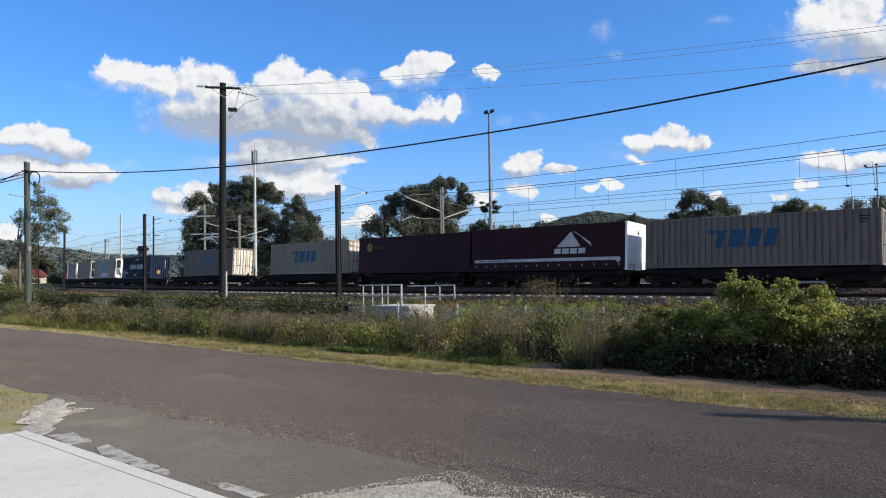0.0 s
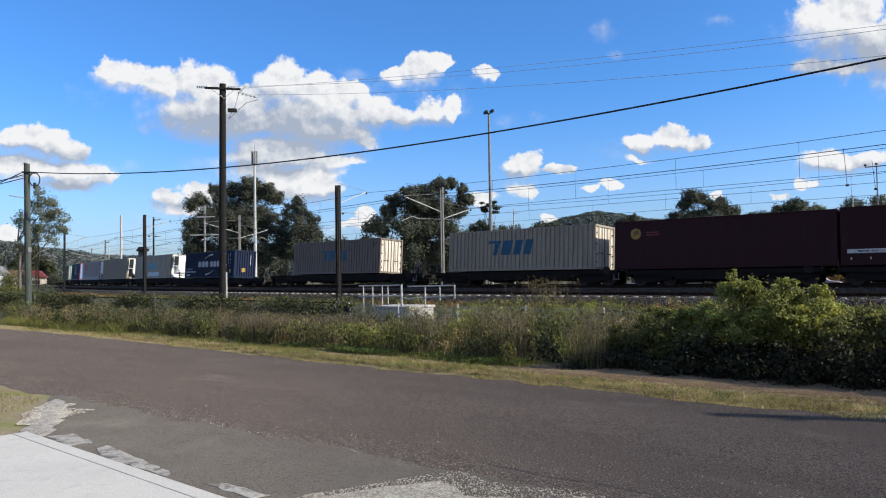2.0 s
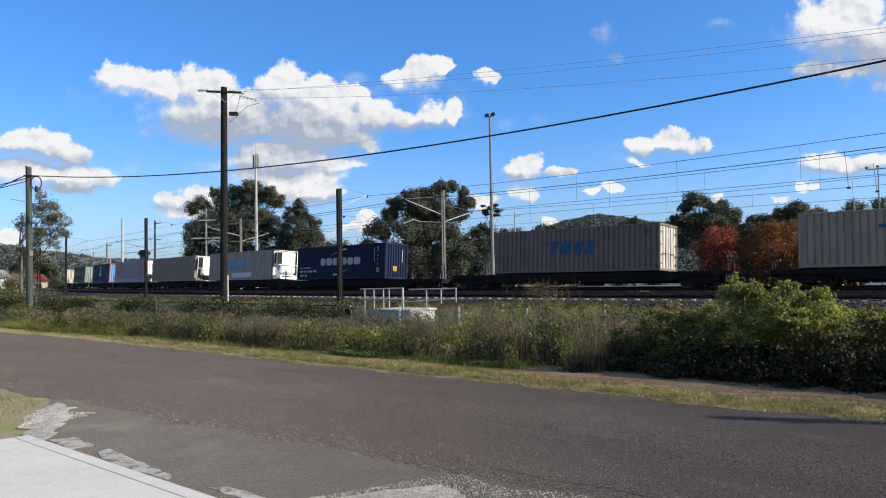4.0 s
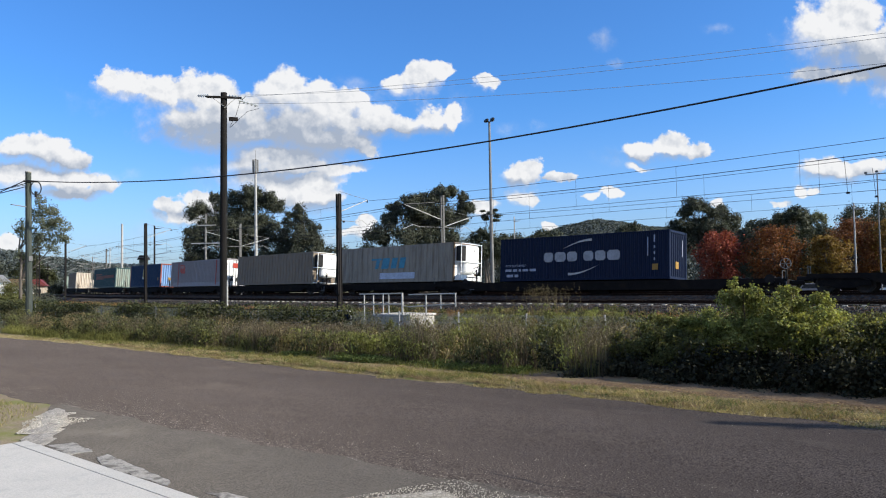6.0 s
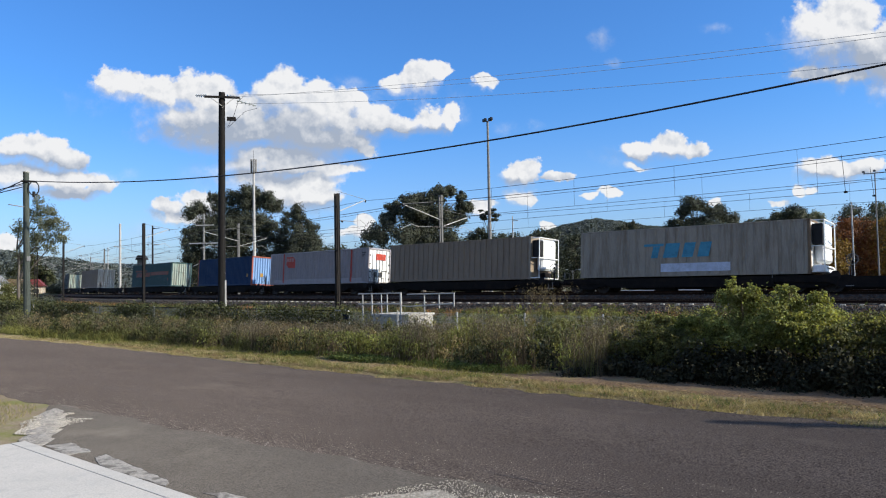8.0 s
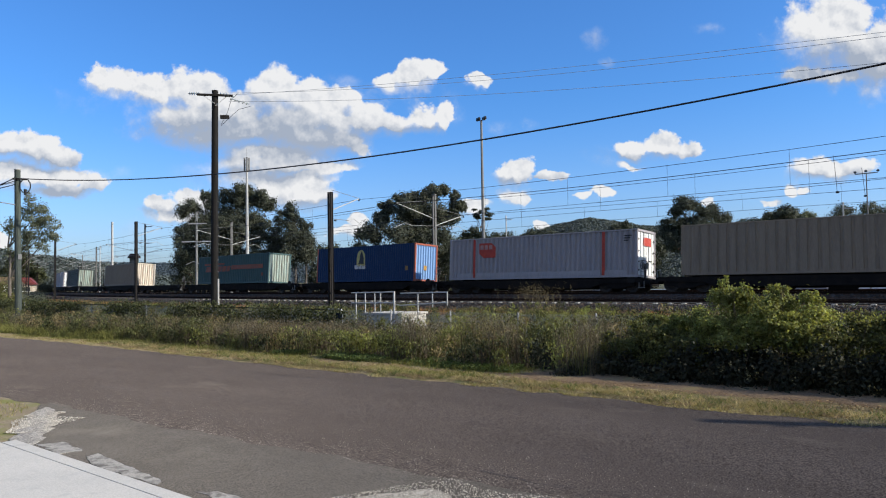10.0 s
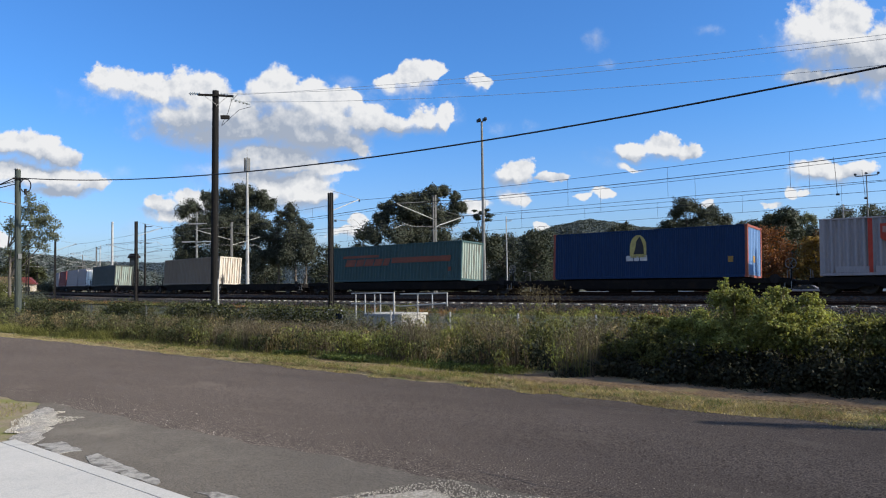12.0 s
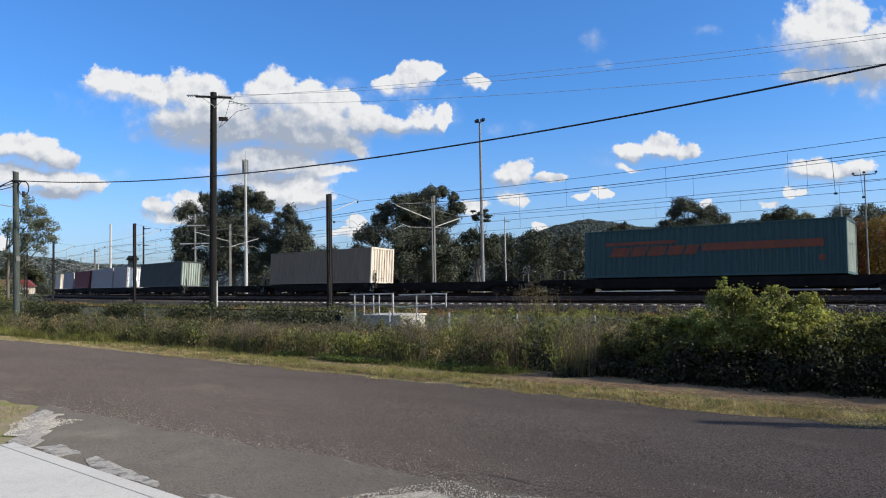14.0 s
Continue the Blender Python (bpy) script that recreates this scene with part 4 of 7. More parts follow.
def wheelset_mesh():
    bm = bmesh.new()
    for sy in (-1, 1):
        lathe(bm, [(0.08, sy * 0.62), (0.40, sy * 0.64), (0.49, sy * 0.665), (0.49, sy * 0.69), (WHEEL_R, sy * 0.70), (WHEEL_R, sy * 0.80), (0.40, sy * 0.80), (0.30, sy * 0.75), (0.1, sy * 0.79)],
              axis="Y", n=20)
        for k in range(3):
            a = 2 * math.pi * k / 3
            tube(bm, (0.24 * math.cos(a), sy * 0.74, 0.24 * math.sin(a)), (0.24 * math.cos(a), sy * 0.79, 0.24 * math.sin(a)), 0.05, n=6)
    tube(bm, (0, -0.95, 0), (0, 0.95, 0), 0.075, n=10)
    me = bpy.data.meshes.new("wheelset")
    bm.normal_update()
    bm.to_mesh(me)
    bm.free()
    me.materials.append(M_WHEEL)
    return me


WHEELSET = wheelset_mesh()


def wagon(length, deck, label="black skeletal container wagon on two bogies"):
    """Flat wagon: origin on the rail tops under its middle; deck is the height of the containers' feet."""
    wg = tagged(new("flat_wagon"), label, "railway wagon", "wagons of the train")
    half = length / 2
    part("centre_sill", B((0, 0, deck - 0.28), (length - 0.7, 0.42, 0.44), 0.02), M_UNDER, wg)
    for sy in (-1, 1):
        side = [(-half + 0.35, deck - 0.06), (half - 0.35, deck - 0.06), (half - 0.35, deck - 0.30), (half - 2.9, deck - 0.34), (half - 3.6, deck - 0.62),
                (-half + 3.6, deck - 0.62), (-half + 2.9, deck - 0.34), (-half + 0.35, deck - 0.30)]
        part("side_sill", prism(side, sy * 1.12 - 0.05, sy * 1.12 + 0.05), M_UNDER, wg)
    for x in np.linspace(-half + 0.9, half - 0.9, 7):
        part("cross_beam", B((x, 0, deck - 0.12), (0.22, 2.3, 0.12)), M_UNDER, wg)
    for sx in (-1, 1):
        part("headstock", B((sx * (half - 0.28), 0, deck - 0.24), (0.16, 2.35, 0.34), 0.015), M_UNDER, wg)
        part("coupler", B((sx * (half + 0.14), 0, deck - 0.24), (0.72, 0.22, 0.24), 0.04), M_DARKSTEEL, wg)
        part("hand_rail", polyline(bmesh.new(), [(sx * (half - 0.28), -1.15, deck - 0.3), (sx * (half - 0.28), -1.15, deck + 0.35), (sx * (half - 0.28), -0.6, deck + 0.35), (sx * (half - 0.28), -0.6, deck - 0.1)], 0.02), M_GREYSTEEL, wg)
        x = sx * (half - 1.9)
        bogie = part("bogie", B((x, 0, 0.52), (0.42, 2.1, 0.26), 0.03), M_UNDER, wg)
        for sy in (-1, 1):
            fr = [(x - 1.18, 0.36), (x - 0.75, 0.36), (x - 0.42, 0.22), (x + 0.42, 0.22), (x + 0.75, 0.36), (x + 1.18, 0.36), (x + 1.18, 0.58), (x + 0.5, 0.74), (x - 0.5, 0.74), (x - 1.18, 0.58)]
            part("side_frame", prism(fr, sy * 1.0 - 0.06, sy * 1.0 + 0.06), M_UNDER, bogie)
        for k in (-0.9, 0.9):
            w = link_mesh("wheelset", WHEELSET, None, wg)
            w.location = (x + k, 0, WHEEL_R)
            WHEELSETS.append(w)
    if length > 14:
        # hand brake stand and hoses over the leading end
        x = half - 0.16
        stand = part("brake_stand", B((x, -0.85, deck + 0.30), (0.07, 0.10, 1.0), 0.01), M_DARKSTEEL, wg)
        wheel = [(0.27 * math.cos(a), 0.27 * math.sin(a)) for a in np.linspace(0, 2 * math.pi, 15)]
        part("hand_wheel", polyline(bmesh.new(), [(x + p, -0.96, deck + 0.72 + q) for p, q in wheel], 0.02), M_GREYSTEEL, stand)
        for a in (0, 60, 120):
            p, q = 0.27 * math.cos(radians(a)), 0.27 * math.sin(radians(a))
            part("spoke", T((x - p, -0.96, deck + 0.72 - q), (x + p, -0.96, deck + 0.72 + q), 0.012, n=4), M_GREYSTEEL, stand)
        part("step", B((x - 0.1, -1.12, deck - 0.62), (0.36, 0.2, 0.04)), M_GREYSTEEL, wg)
        for k in (-0.26, 0.06):
            part("step_hanger", B((x + k, -1.12, deck - 0.42), (0.03, 0.04, 0.40)), M_GREYSTEEL, wg)
        part("air_hose", polyline(bmesh.new(), [(x, -0.35, deck - 0.32), (x + 0.16, -0.35, deck - 0.55), (x + 0.34, -0.30, deck - 0.62), (x + 0.46, -0.25, deck - 0.52)], 0.03), M_TRIM_BLACK, wg)
    part("brake_box", B((-1.6, -0.62, deck - 0.62), (1.3, 0.5, 0.32), 0.03), M_UNDER, wg)
    part("air_tank", T((0.7, -0.7, deck - 0.66), (2.0, -0.7, deck - 0.66), 0.2, n=10), M_UNDER, wg)
    part("brake_wheel", lathe(bmesh.new(), [(0.26, 0.0), (0.26, 0.03)], (half - 0.9, -1.2, deck - 0.1), "Y", 12), M_DARKSTEEL, wg)
    return wg


WHEELSETS = []
CONTAINERS = build_containers()
RAIL_Z = 1.45
# wagons: (middle along the line at the start, length, deck over the rails)
WAGONS = []
for s, ln, z in ((-11.2, 13.3, 0.99), (-24.45, 12.9, 0.95), (-36.7, 11.3, 0.95), (-50.1, 15.3, 1.01), (-69.6, 20.4, 1.027), (-92.9, 25.0, 0.826), (-109.6, 16.8, 0.91),
                 (-127.0, 17.0, 0.91), (-143.8, 15.8, 0.87), (-160.6, 16.8, 0.876), (-181.0, 22.6, 0.935), (-200.4, 14.6, 0.93), (-215.4, 15.0, 0.93), (-232.0, 16.4, 0.93), (-248.4, 14.8, 0.93),
                 (-268.0, 22.0, 0.93), (-287.0, 14.4, 0.93), (-300.9, 12.8, 0.93), (-317.6, 19.0, 0.93)):
    WAGONS.append((wagon(ln, z, "empty black flat wagon with low end rails" if s in (-200.4, -232.0) else "black skeletal container wagon on two bogies"), s))

# ================= masts, poles and wires =================
MAST_S = (-345.0, -313.0, -279.0, -245.0, -211.0, -176.5, -142.5, -108.7, -72.7, -38.45, -2.0)


def channel_mast(s, off, height, arms, label):
    """Railway mast of two steel channels with cantilevers (side, reach, height)."""
    base = ground_z(*arc(s, off).xy)
    mast = thing("catenary_mast", arc_pose(s, off, base), label, "railway mast", "catenary masts")
    for k in (-0.13, 0.13):
        bm = bmesh.new()
        box(bm, (k, 0, height / 2), (0.035, 0.22, height))
        box(bm, (k + math.copysign(0.035, k), 0.10, height / 2), (0.07, 0.02, height))
        box(bm, (k + math.copysign(0.035, k), -0.10, height / 2), (0.07, 0.02, height))
        part("channel", bm, M_DARKSTEEL, mast)
    for z in np.arange(1.2, height, 1.6):
        part("batten", B((0, 0.0, z), (0.24, 0.2, 0.06)), M_DARKSTEEL, mast)
    part("footing", B((0, 0, -0.3), (0.8, 0.8, 0.5), 0.03), M_KERB, mast)
    for side, reach, zm, zc in arms:
        cantilever(mast, side, reach, zm - base, zc - base)
    return mast


def cantilever(mast, side, reach, zm, zc):
    """Tube bracket: a stay, a rising strut to the carrier wire, and a steady arm bent over the contact wire."""
    y = side * reach
    part("stay", T((0, side * 0.1, zm + 0.55), (0, y, zm + 0.12), 0.016, n=5), M_GREYSTEEL, mast)
    part("strut", T((0, side * 0.1, zm - 0.95), (0, y, zm + 0.08), 0.035, n=6), M_GALV, mast)
    part("insulator", lathe(bmesh.new(), [(0.03, 0), (0.07, 0.05), (0.03, 0.1), (0.07, 0.15), (0.03, 0.2)], (0, y, zm - 0.1), n=8), M_DARKSTEEL, mast)
    part("registration_tube", T((0, side * 0.1, zc + 0.35), (0, y * 0.62, zc + 0.30), 0.022, n=6), M_GREYSTEEL, mast)
    part("insulator", lathe(bmesh.new(), [(0.03, 0), (0.07, 0.05), (0.03, 0.1), (0.07, 0.15), (0.03, 0.2)], (0, side * 0.35, zc + 0.25), "Y", n=8), M_DARKSTEEL, mast)
    pts = [(0, y * 0.60, zc + 0.28), (0, y * 0.80, zc + 0.46), (0, y * 1.06, zc + 0.02)]
    part("steady_arm", polyline(bmesh.new(), pts, 0.02), M_GALV, mast)


def grey_mast(s, off, height, arms):
    base = ground_z(*arc(s, off).xy)
    mast = thing("catenary_mast", arc_pose(s, off, base), "grey steel railway mast with brackets on both sides", "railway mast", "grey masts")
    for k in (-0.14, 0.14):
        part("channel", B((k, 0, height / 2), (0.05, 0.18, height)), M_MASTGREY, mast)
    part("cap", B((0, 0, height), (0.36, 0.2, 0.06)), M_GREYSTEEL, mast)
    for side, reach, zm, zc in arms:
        cantilever(mast, side, reach, zm - base, zc - base)
    return mast


def wire(name, pts, r, mat, label, group):
    ob = part(name, polyline(bmesh.new(), pts, r, 4), mat)
    return tagged(ob, label, "cable", group)


def span(a, b, sag, n=14):
    a, b = Vector(a), Vector(b)
    return [a.lerp(b, i / n) - Vector((0, 0, 4 * sag * (i / n) * (1 - i / n))) for i in range(n + 1)]


def build_catenary():
    for s in MAST_S:
        channel_mast(s, -6.7, 8.55 if s > -50 else 8.8, [(1, 2.75, 8.62, 6.7)], "dark double-channel steel railway mast with a bracket arm")
    for s in (-345.0, -313.0, -279.0, -245.0, -211.0, -176.5, -142.5, -108.7, -73.5, -38.7, -1.0):
        grey_mast(s, 4.6, 8.6, [(-1, 4.4, 8.6, 6.66), (1, 3.7, 8.0, 6.7)])
    ends = [*MAST_S, 34.0]
    for off, zm, zc, r in ((-4.0, 8.64, 6.70, 0.013), (0.0, 8.60, 6.62, 0.020), (8.5, 8.15, 6.72, 0.013)):
        carrier, contact = [], []
        for s0, s1 in zip(ends[:-1], ends[1:]):
            for i in range(12):
                u = i / 12
                s = s0 + (s1 - s0) * u
                carrier.append(arc(s, off, zm - 4 * 0.30 * u * (1 - u)))
                contact.append(arc(s, off, zc + 0.02 * math.sin(u * math.pi)))
        hung = wire("carrier_wire", carrier, r, M_WIRE, "dark stranded carrier wire over the railway", "overhead wires")
        wire("contact_wire", contact, 0.011, M_WIRE, "contact wire hung over the railway track", "overhead wires")
        if off == 0.0:
            wire("feeder_wire", [p + Vector((0, 0.2, -0.16)) for p in carrier], 0.012, M_WIRE, "second carrier wire beside the first", "overhead wires")
        for s0, s1 in zip(ends[:-1], ends[1:]):
            for i in range(1, 6):
                u = i / 6
                s = s0 + (s1 - s0) * u
                part("dropper", T(arc(s, off, zm - 4 * 0.30 * u * (1 - u)), arc(s, off, zc + 0.02), 0.008, n=3), M_WIRE, hung)
    # tension gear hanging over the line
    for x, y, z0, z1 in ((-6.9, 42.5, 8.55, 6.65), (-6.2, 46.8, 8.3, 6.75)):
        bm = polyline(bmesh.new(), [(x, y, z0), (x + 0.05, y, z0 - 0.6), (x + 0.12, y, z1)], 0.012)
        box(bm, (x + 0.14, y, z1 - 0.04), (0.16, 0.1, 0.10))
        tagged(part("section_insulator", bm, M_DARKSTEEL), "dark hanging insulator link on the overhead wires", "insulator", "overhead wires")


def insulator_string(p0, p1, parent):
    p0, p1 = Vector(p0), Vector(p1)
    bm = bmesh.new()
    n = 5
    for i in range(n):
        a = p0.lerp(p1, (i + 0.15) / n)
        b = p0.lerp(p1, (i + 0.65) / n)
        tube(bm, a, b, 0.10, 0.03, 8)
    tube(bm, p0, p1, 0.02, n=5)
    return part("insulator", bm, M_PORCELAIN, parent)


def build_poles():
    # tall pole with crossarm inside the railway fence
    bx, by = -34.85, 24.66
    z0 = ground_z(bx, by)
    pole = thing("power_pole", pose(bx, by, z0, 0, 0, 50), "tall dark timber power pole with glass insulators and a conduit", "power pole")
    h = 13.25 - z0
    bm = tube(bmesh.new(), (0, 0, -0.5), (0.08, 0, h), 0.215, 0.175, 14)
    part("shaft", bm, M_POLE, pole, smooth=False)
    part("conduit", T((0.22, -0.09, -0.2), (0.22, -0.09, 2.5), 0.05, n=8), M_GALV, pole, "white galvanised conduit")
    part("riser_cable", T((0.19, -0.06, 2.6), (0.22, -0.06, h - 1.3), 0.02, n=5), M_WIRE, pole)
    for k in range(14):
        part("clamp", B((0.20, -0.05, 2.9 + 0.65 * k), (0.05, 0.06, 0.04)), M_GALV, pole)
    arm = part("crossarm", B((0.1, -0.18, h - 0.30), (1.9, 0.1, 0.12), 0.01), M_POLE, pole)
    part("brace", T((0.75, -0.18, h - 0.32), (0.12, -0.2, h - 0.9), 0.018, n=5), M_GALV, pole)
    part("brace", T((-0.55, -0.18, h - 0.32), (0.10, -0.2, h - 0.8), 0.018, n=5), M_GALV, pole)
    for a, b in (((-0.75, -0.1, h - 0.22), (-1.35, 0.0, h - 0.22)), ((0.35, -0.1, h - 0.20), (1.15, 0.15, h - 0.26)), ((0.9, -0.18, h - 0.46), (1.95, -0.1, h - 0.72))):
        insulator_string(a, b, pole)
    part("jumper", polyline(bmesh.new(), [(0.4, -0.1, h - 1.95), (0.75, -0.1, h - 1.25), (0.95, -0.1, h - 0.55), (1.3, -0.1, h - 0.15)], 0.012, 4), M_WIRE, pole)
    part("jumper", polyline(bmesh.new(), [(0.4, -0.1, h - 2.0), (0.9, -0.1, h - 1.5), (1.35, -0.1, h - 1.05), (2.0, -0.1, h - 0.85)], 0.012, 4), M_WIRE, pole)
    for z in (h - 1.45, h - 1.55):
        part("fuse", B((0.45 + (h - z) * 0.1, -0.12, z), (0.5, 0.10, 0.12), 0.02), M_DARKSTEEL, pole)
    # roadside poles with the sagging black cable between them
    for x, y, top, label, mat in ((-46.85, 19.5, 9.45, "weathered grey-green timber pole with a service cable loop", M_POLE_GREEN), (13.0, 19.5, 9.85, "timber service pole beside the road", M_POLE_GREEN)):
        zb = ground_z(x, y)
        p = thing("utility_pole", pose(x, y, zb, 0, 0, 66), label, "utility pole", "roadside poles")
        part("shaft", tube(bmesh.new(), (0, 0, -0.4), (-0.12, 0, top - zb), 0.20, 0.165, 14), mat, p)
        part("cap", lathe(bmesh.new(), [(0.17, 0), (0.19, 0.05), (0.1, 0.10)], (-0.12, 0, top - zb), n=12), M_GALV, p)
        part("crossarm", B((0.0, -0.2, top - zb - 0.55), (0.75, 0.08, 0.1)), M_POLE, p)
        loop = [(0.3 + 0.28 * math.sin(a), -0.2, top - zb - 0.95 + 0.42 * math.cos(a)) for a in np.linspace(0, 2 * math.pi, 13)]
        part("cable_loop", polyline(bmesh.new(), loop, 0.035), M_WIRE, p)
        part("cable_joint", T((0.3, -0.22, top - zb - 1.5), (0.3, -0.22, top - zb - 1.15), 0.08, n=8), M_TRIM_BLACK, p)
        part("lamp_bracket", T((-0.15, -0.1, top - zb - 2.1), (-1.0, -0.5, top - zb - 2.0), 0.03, n=6), M_GREYSTEEL, p)
        part("number_plate", B((0.05, -0.22, top - zb - 5.2), (0.2, 0.02, 0.3)), M_GREYSTEEL, p, "grey blank plate")
    xs = np.linspace(-46.85, 13.0, 60)
    wire("service_cable", [(x, 19.5 - 0.22, 6.86 + 0.00197 * (x + 14.2) ** 2) for x in xs], 0.026, M_WIRE, "thick black service cable sagging between poles", "road cables")
    for p0, p1, sg, r in (((-46.9, 19.3, 9.0), (-95, 20.5, 9.4), 1.3, 0.034), ((-46.9, 19.3, 8.8), (-64, 8, 6.5), 0.6, 0.026), ((-46.9, 19.3, 8.6), (-64, 7, 5.6), 0.5, 0.026),
                          ((-46.9, 19.3, 8.7), (-70, 14, 8.9), 0.4, 0.012)):
        wire("service_cable", span(p0, p1, sg, 10), r, M_WIRE, "black service cable leaving the pole", "road cables")
    for a, b, sg in (((-35.2, 24.9, 13.05), (45, 31.5, 9.4), 1.4), ((-34.0, 24.6, 12.95), (45, 30.5, 11.8), 2.7), ((-33.1, 24.4, 12.3), (45, 29.6, 9.3), 2.3)):
        wire("power_line", span(a, b, sg, 40), 0.008, M_WIRE_FAINT, "thin grey power line strung from the pole", "power lines")


def end_pole():
    """The next pole of the power line, past the bushes."""
    zb = ground_z(45, 30.5)
    p = thing("power_pole", pose(45, 30.5, zb), "dark timber power pole farther along the line", "power pole")
    part("shaft", tube(bmesh.new(), (0, 0, -0.4), (0, 0, 12.9 - zb), 0.21, 0.17, 12), M_POLE, p)
    part("crossarm", B((0, 0, 12.3 - zb), (0.12, 2.3, 0.14)), M_POLE, p)
    part("crossarm", B((0, 0, 9.3 - zb), (0.12, 2.1, 0.14)), M_POLE, p)


def lamp_mast(x, y, top, r, heads, label, name="light_mast", k=1.0):
    zb = ground_z(x, y)
    m = thing(name, pose(x, y, zb), label, "lamp post", "light masts")
    part("pole", tube(bmesh.new(), (0, 0, -0.3), (0, 0, top - zb), r, r * 0.55, 10), M_GREYSTEEL, m)
    part("base_plate", B((0, 0, 0.03), (0.6, 0.6, 0.08)), M_KERB, m)
    part("head_frame", B((0, 0, top - zb), (0.95 * k, 0.06, 0.06)), M_GREYSTEEL, m)
    for i in range(heads):
        u = (i / max(1, heads - 1) - 0.5) * 0.95 * k
        lamp = part("floodlight", B((u, 0.12 * (-1) ** i, top - zb + 0.14), (0.24 if k == 1 else 0.16, 0.22, 0.26 if k == 1 else 0.14), 0.04), M_DARKSTEEL, m)
        part("lens", B((u, 0.12 * (-1) ** i - 0.12, top - zb + 0.13), (0.14, 0.02, 0.12)), M_GLASS, lamp)
    return m


def build_far_masts():
    lamp_mast(-36.1, 53.05, 16.4, 0.17, 4, "tall grey steel light mast with floodlights on top")
    lamp_mast(-7.1, 55.5, 9.0, 0.06, 3, "slim grey lamp post with small heads", k=1.4)
    for x, y, top, r, mat, label in ((-8.0, 52.0, 6.9, 0.055, M_GALV, "slim pale steel post beside the yard"), (-34.6, 54.4, 8.0, 0.06, M_GALV, "slim pale steel post beside the yard"),
                                     (-152.0, 82.0, 16.2, 0.28, M_GALV, "tall white signal post"), (-112.0, 66.0, 12.5, 0.16, M_DARKSTEEL, "dark timber pole with line arms"),
                                     (-150.0, 77.5, 10.6, 0.17, M_DARKSTEEL, "dark timber pole with line arms"), (-137.0, 71.5, 10.2, 0.09, M_GALV, "slim pale steel post")):
        zb = ground_z(x, y)
        p = thing("post", pose(x, y, zb), label, "post", "yard posts")
        part("shaft", tube(bmesh.new(), (0, 0, -0.3), (0, 0, top - zb), r, r * 0.8, 8), mat, p)
        if "line arms" in label:
            for k in (0.5, 3.2):
                part("arm", B((1.1, -0.1, top - zb - k), (2.2, 0.1, 0.1)), mat, p)
        part("bracket", B((0.25, 0, top - zb - 0.4), (0.6, 0.06, 0.06)), mat, p)
    # telecom mast with a ladder cage
    x, y = -76.06, 58.73
    zb = ground_z(x, y)
    m = thing("antenna_mast", pose(x, y, zb, 0, 0, -35), "slim pale antenna mast with a ladder up its side", "antenna mast")
    top = 18.3 - zb
    part("pole", tube(bmesh.new(), (0, 0, -0.3), (0, 0, top), 0.24, 0.13, 10), M_GALV, m)
    for k in (-0.2, 0.2):
        part("ladder_rail", T((0.48 + k, 0, 4.0), (0.48 + k, 0, top - 4), 0.03, n=5), M_GALV, m)
    for z in np.arange(4.0, top - 4, 0.55):
        part("rung", T((0.28, 0, z), (0.68, 0, z), 0.022, n=4), M_GALV, m)
    for k in range(3):
        a = 2 * math.pi * k / 3
        part("antenna", B((0.32 * math.cos(a), 0.32 * math.sin(a), top - 0.7), (0.22, 0.22, 1.7), 0.04), M_GREYSTEEL, m)
    part("whip", T((0, 0, top), (0, 0, top + 1.3), 0.02, n=4), M_GREYSTEEL, m)
    # power pole with crossarms beyond the line
    x, y = -92.5, 62.5
    zb = ground_z(x, y)
    m = thing("power_pole", pose(x, y, zb, 0, 0, 35), "grey power pole with pale crossarms beyond the railway", "power pole")
    top = 12.9 - zb
    part("shaft", tube(bmesh.new(), (0, 0, -0.3), (0, 0, top), 0.19, 0.14, 8), M_GREYSTEEL, m)
    for z, w in ((1.7, 2.6), (4.3, 4.6)):
        part("crossarm", B((0.2, -0.15, top - z), (w, 0.12, 0.16)), M_GALV, m)
    for k in (-1.0, 0.1, 1.2):
        part("insulator", T((k, -0.15, top - 1.62), (k, -0.15, top - 1.3), 0.07, n=6), M_DARKSTEEL, m)
    part("bracket", polyline(bmesh.new(), [(-1.5, -0.1, top - 7.6), (-0.4, -0.1, top - 7.1), (0.2, -0.1, top - 7.4), (1.4, -0.1, top - 7.7)], 0.05), M_GALV, m)
    # old signal house on legs
    x, y, zb = -140.3, 80.3, 1.3
    m = thing("signal_tower", pose(x, y, zb, 0, 0, 30), "small dark timber signal tower with a pitched roof", "tower")
    part("cabin", B((0, 0, 5.6), (1.3, 1.3, 2.2), 0.05), M_POLE_GREEN, m)
    part("roof", prism([(-1.0, 6.7), (1.0, 6.7), (0.4, 7.6), (-0.4, 7.6)], -0.9, 0.9), M_DARKSTEEL, m)
    for sx in (-1, 1):
        for sy in (-1, 1):
            part("leg", B((sx * 0.52, sy * 0.52, 2.2), (0.24, 0.24, 4.6)), M_POLE, m)
    part("window", B((0, -0.67, 5.8), (0.8, 0.04, 0.9)), M_GLASS, m)


build_catenary()
build_poles()
end_pole()
build_far_masts()

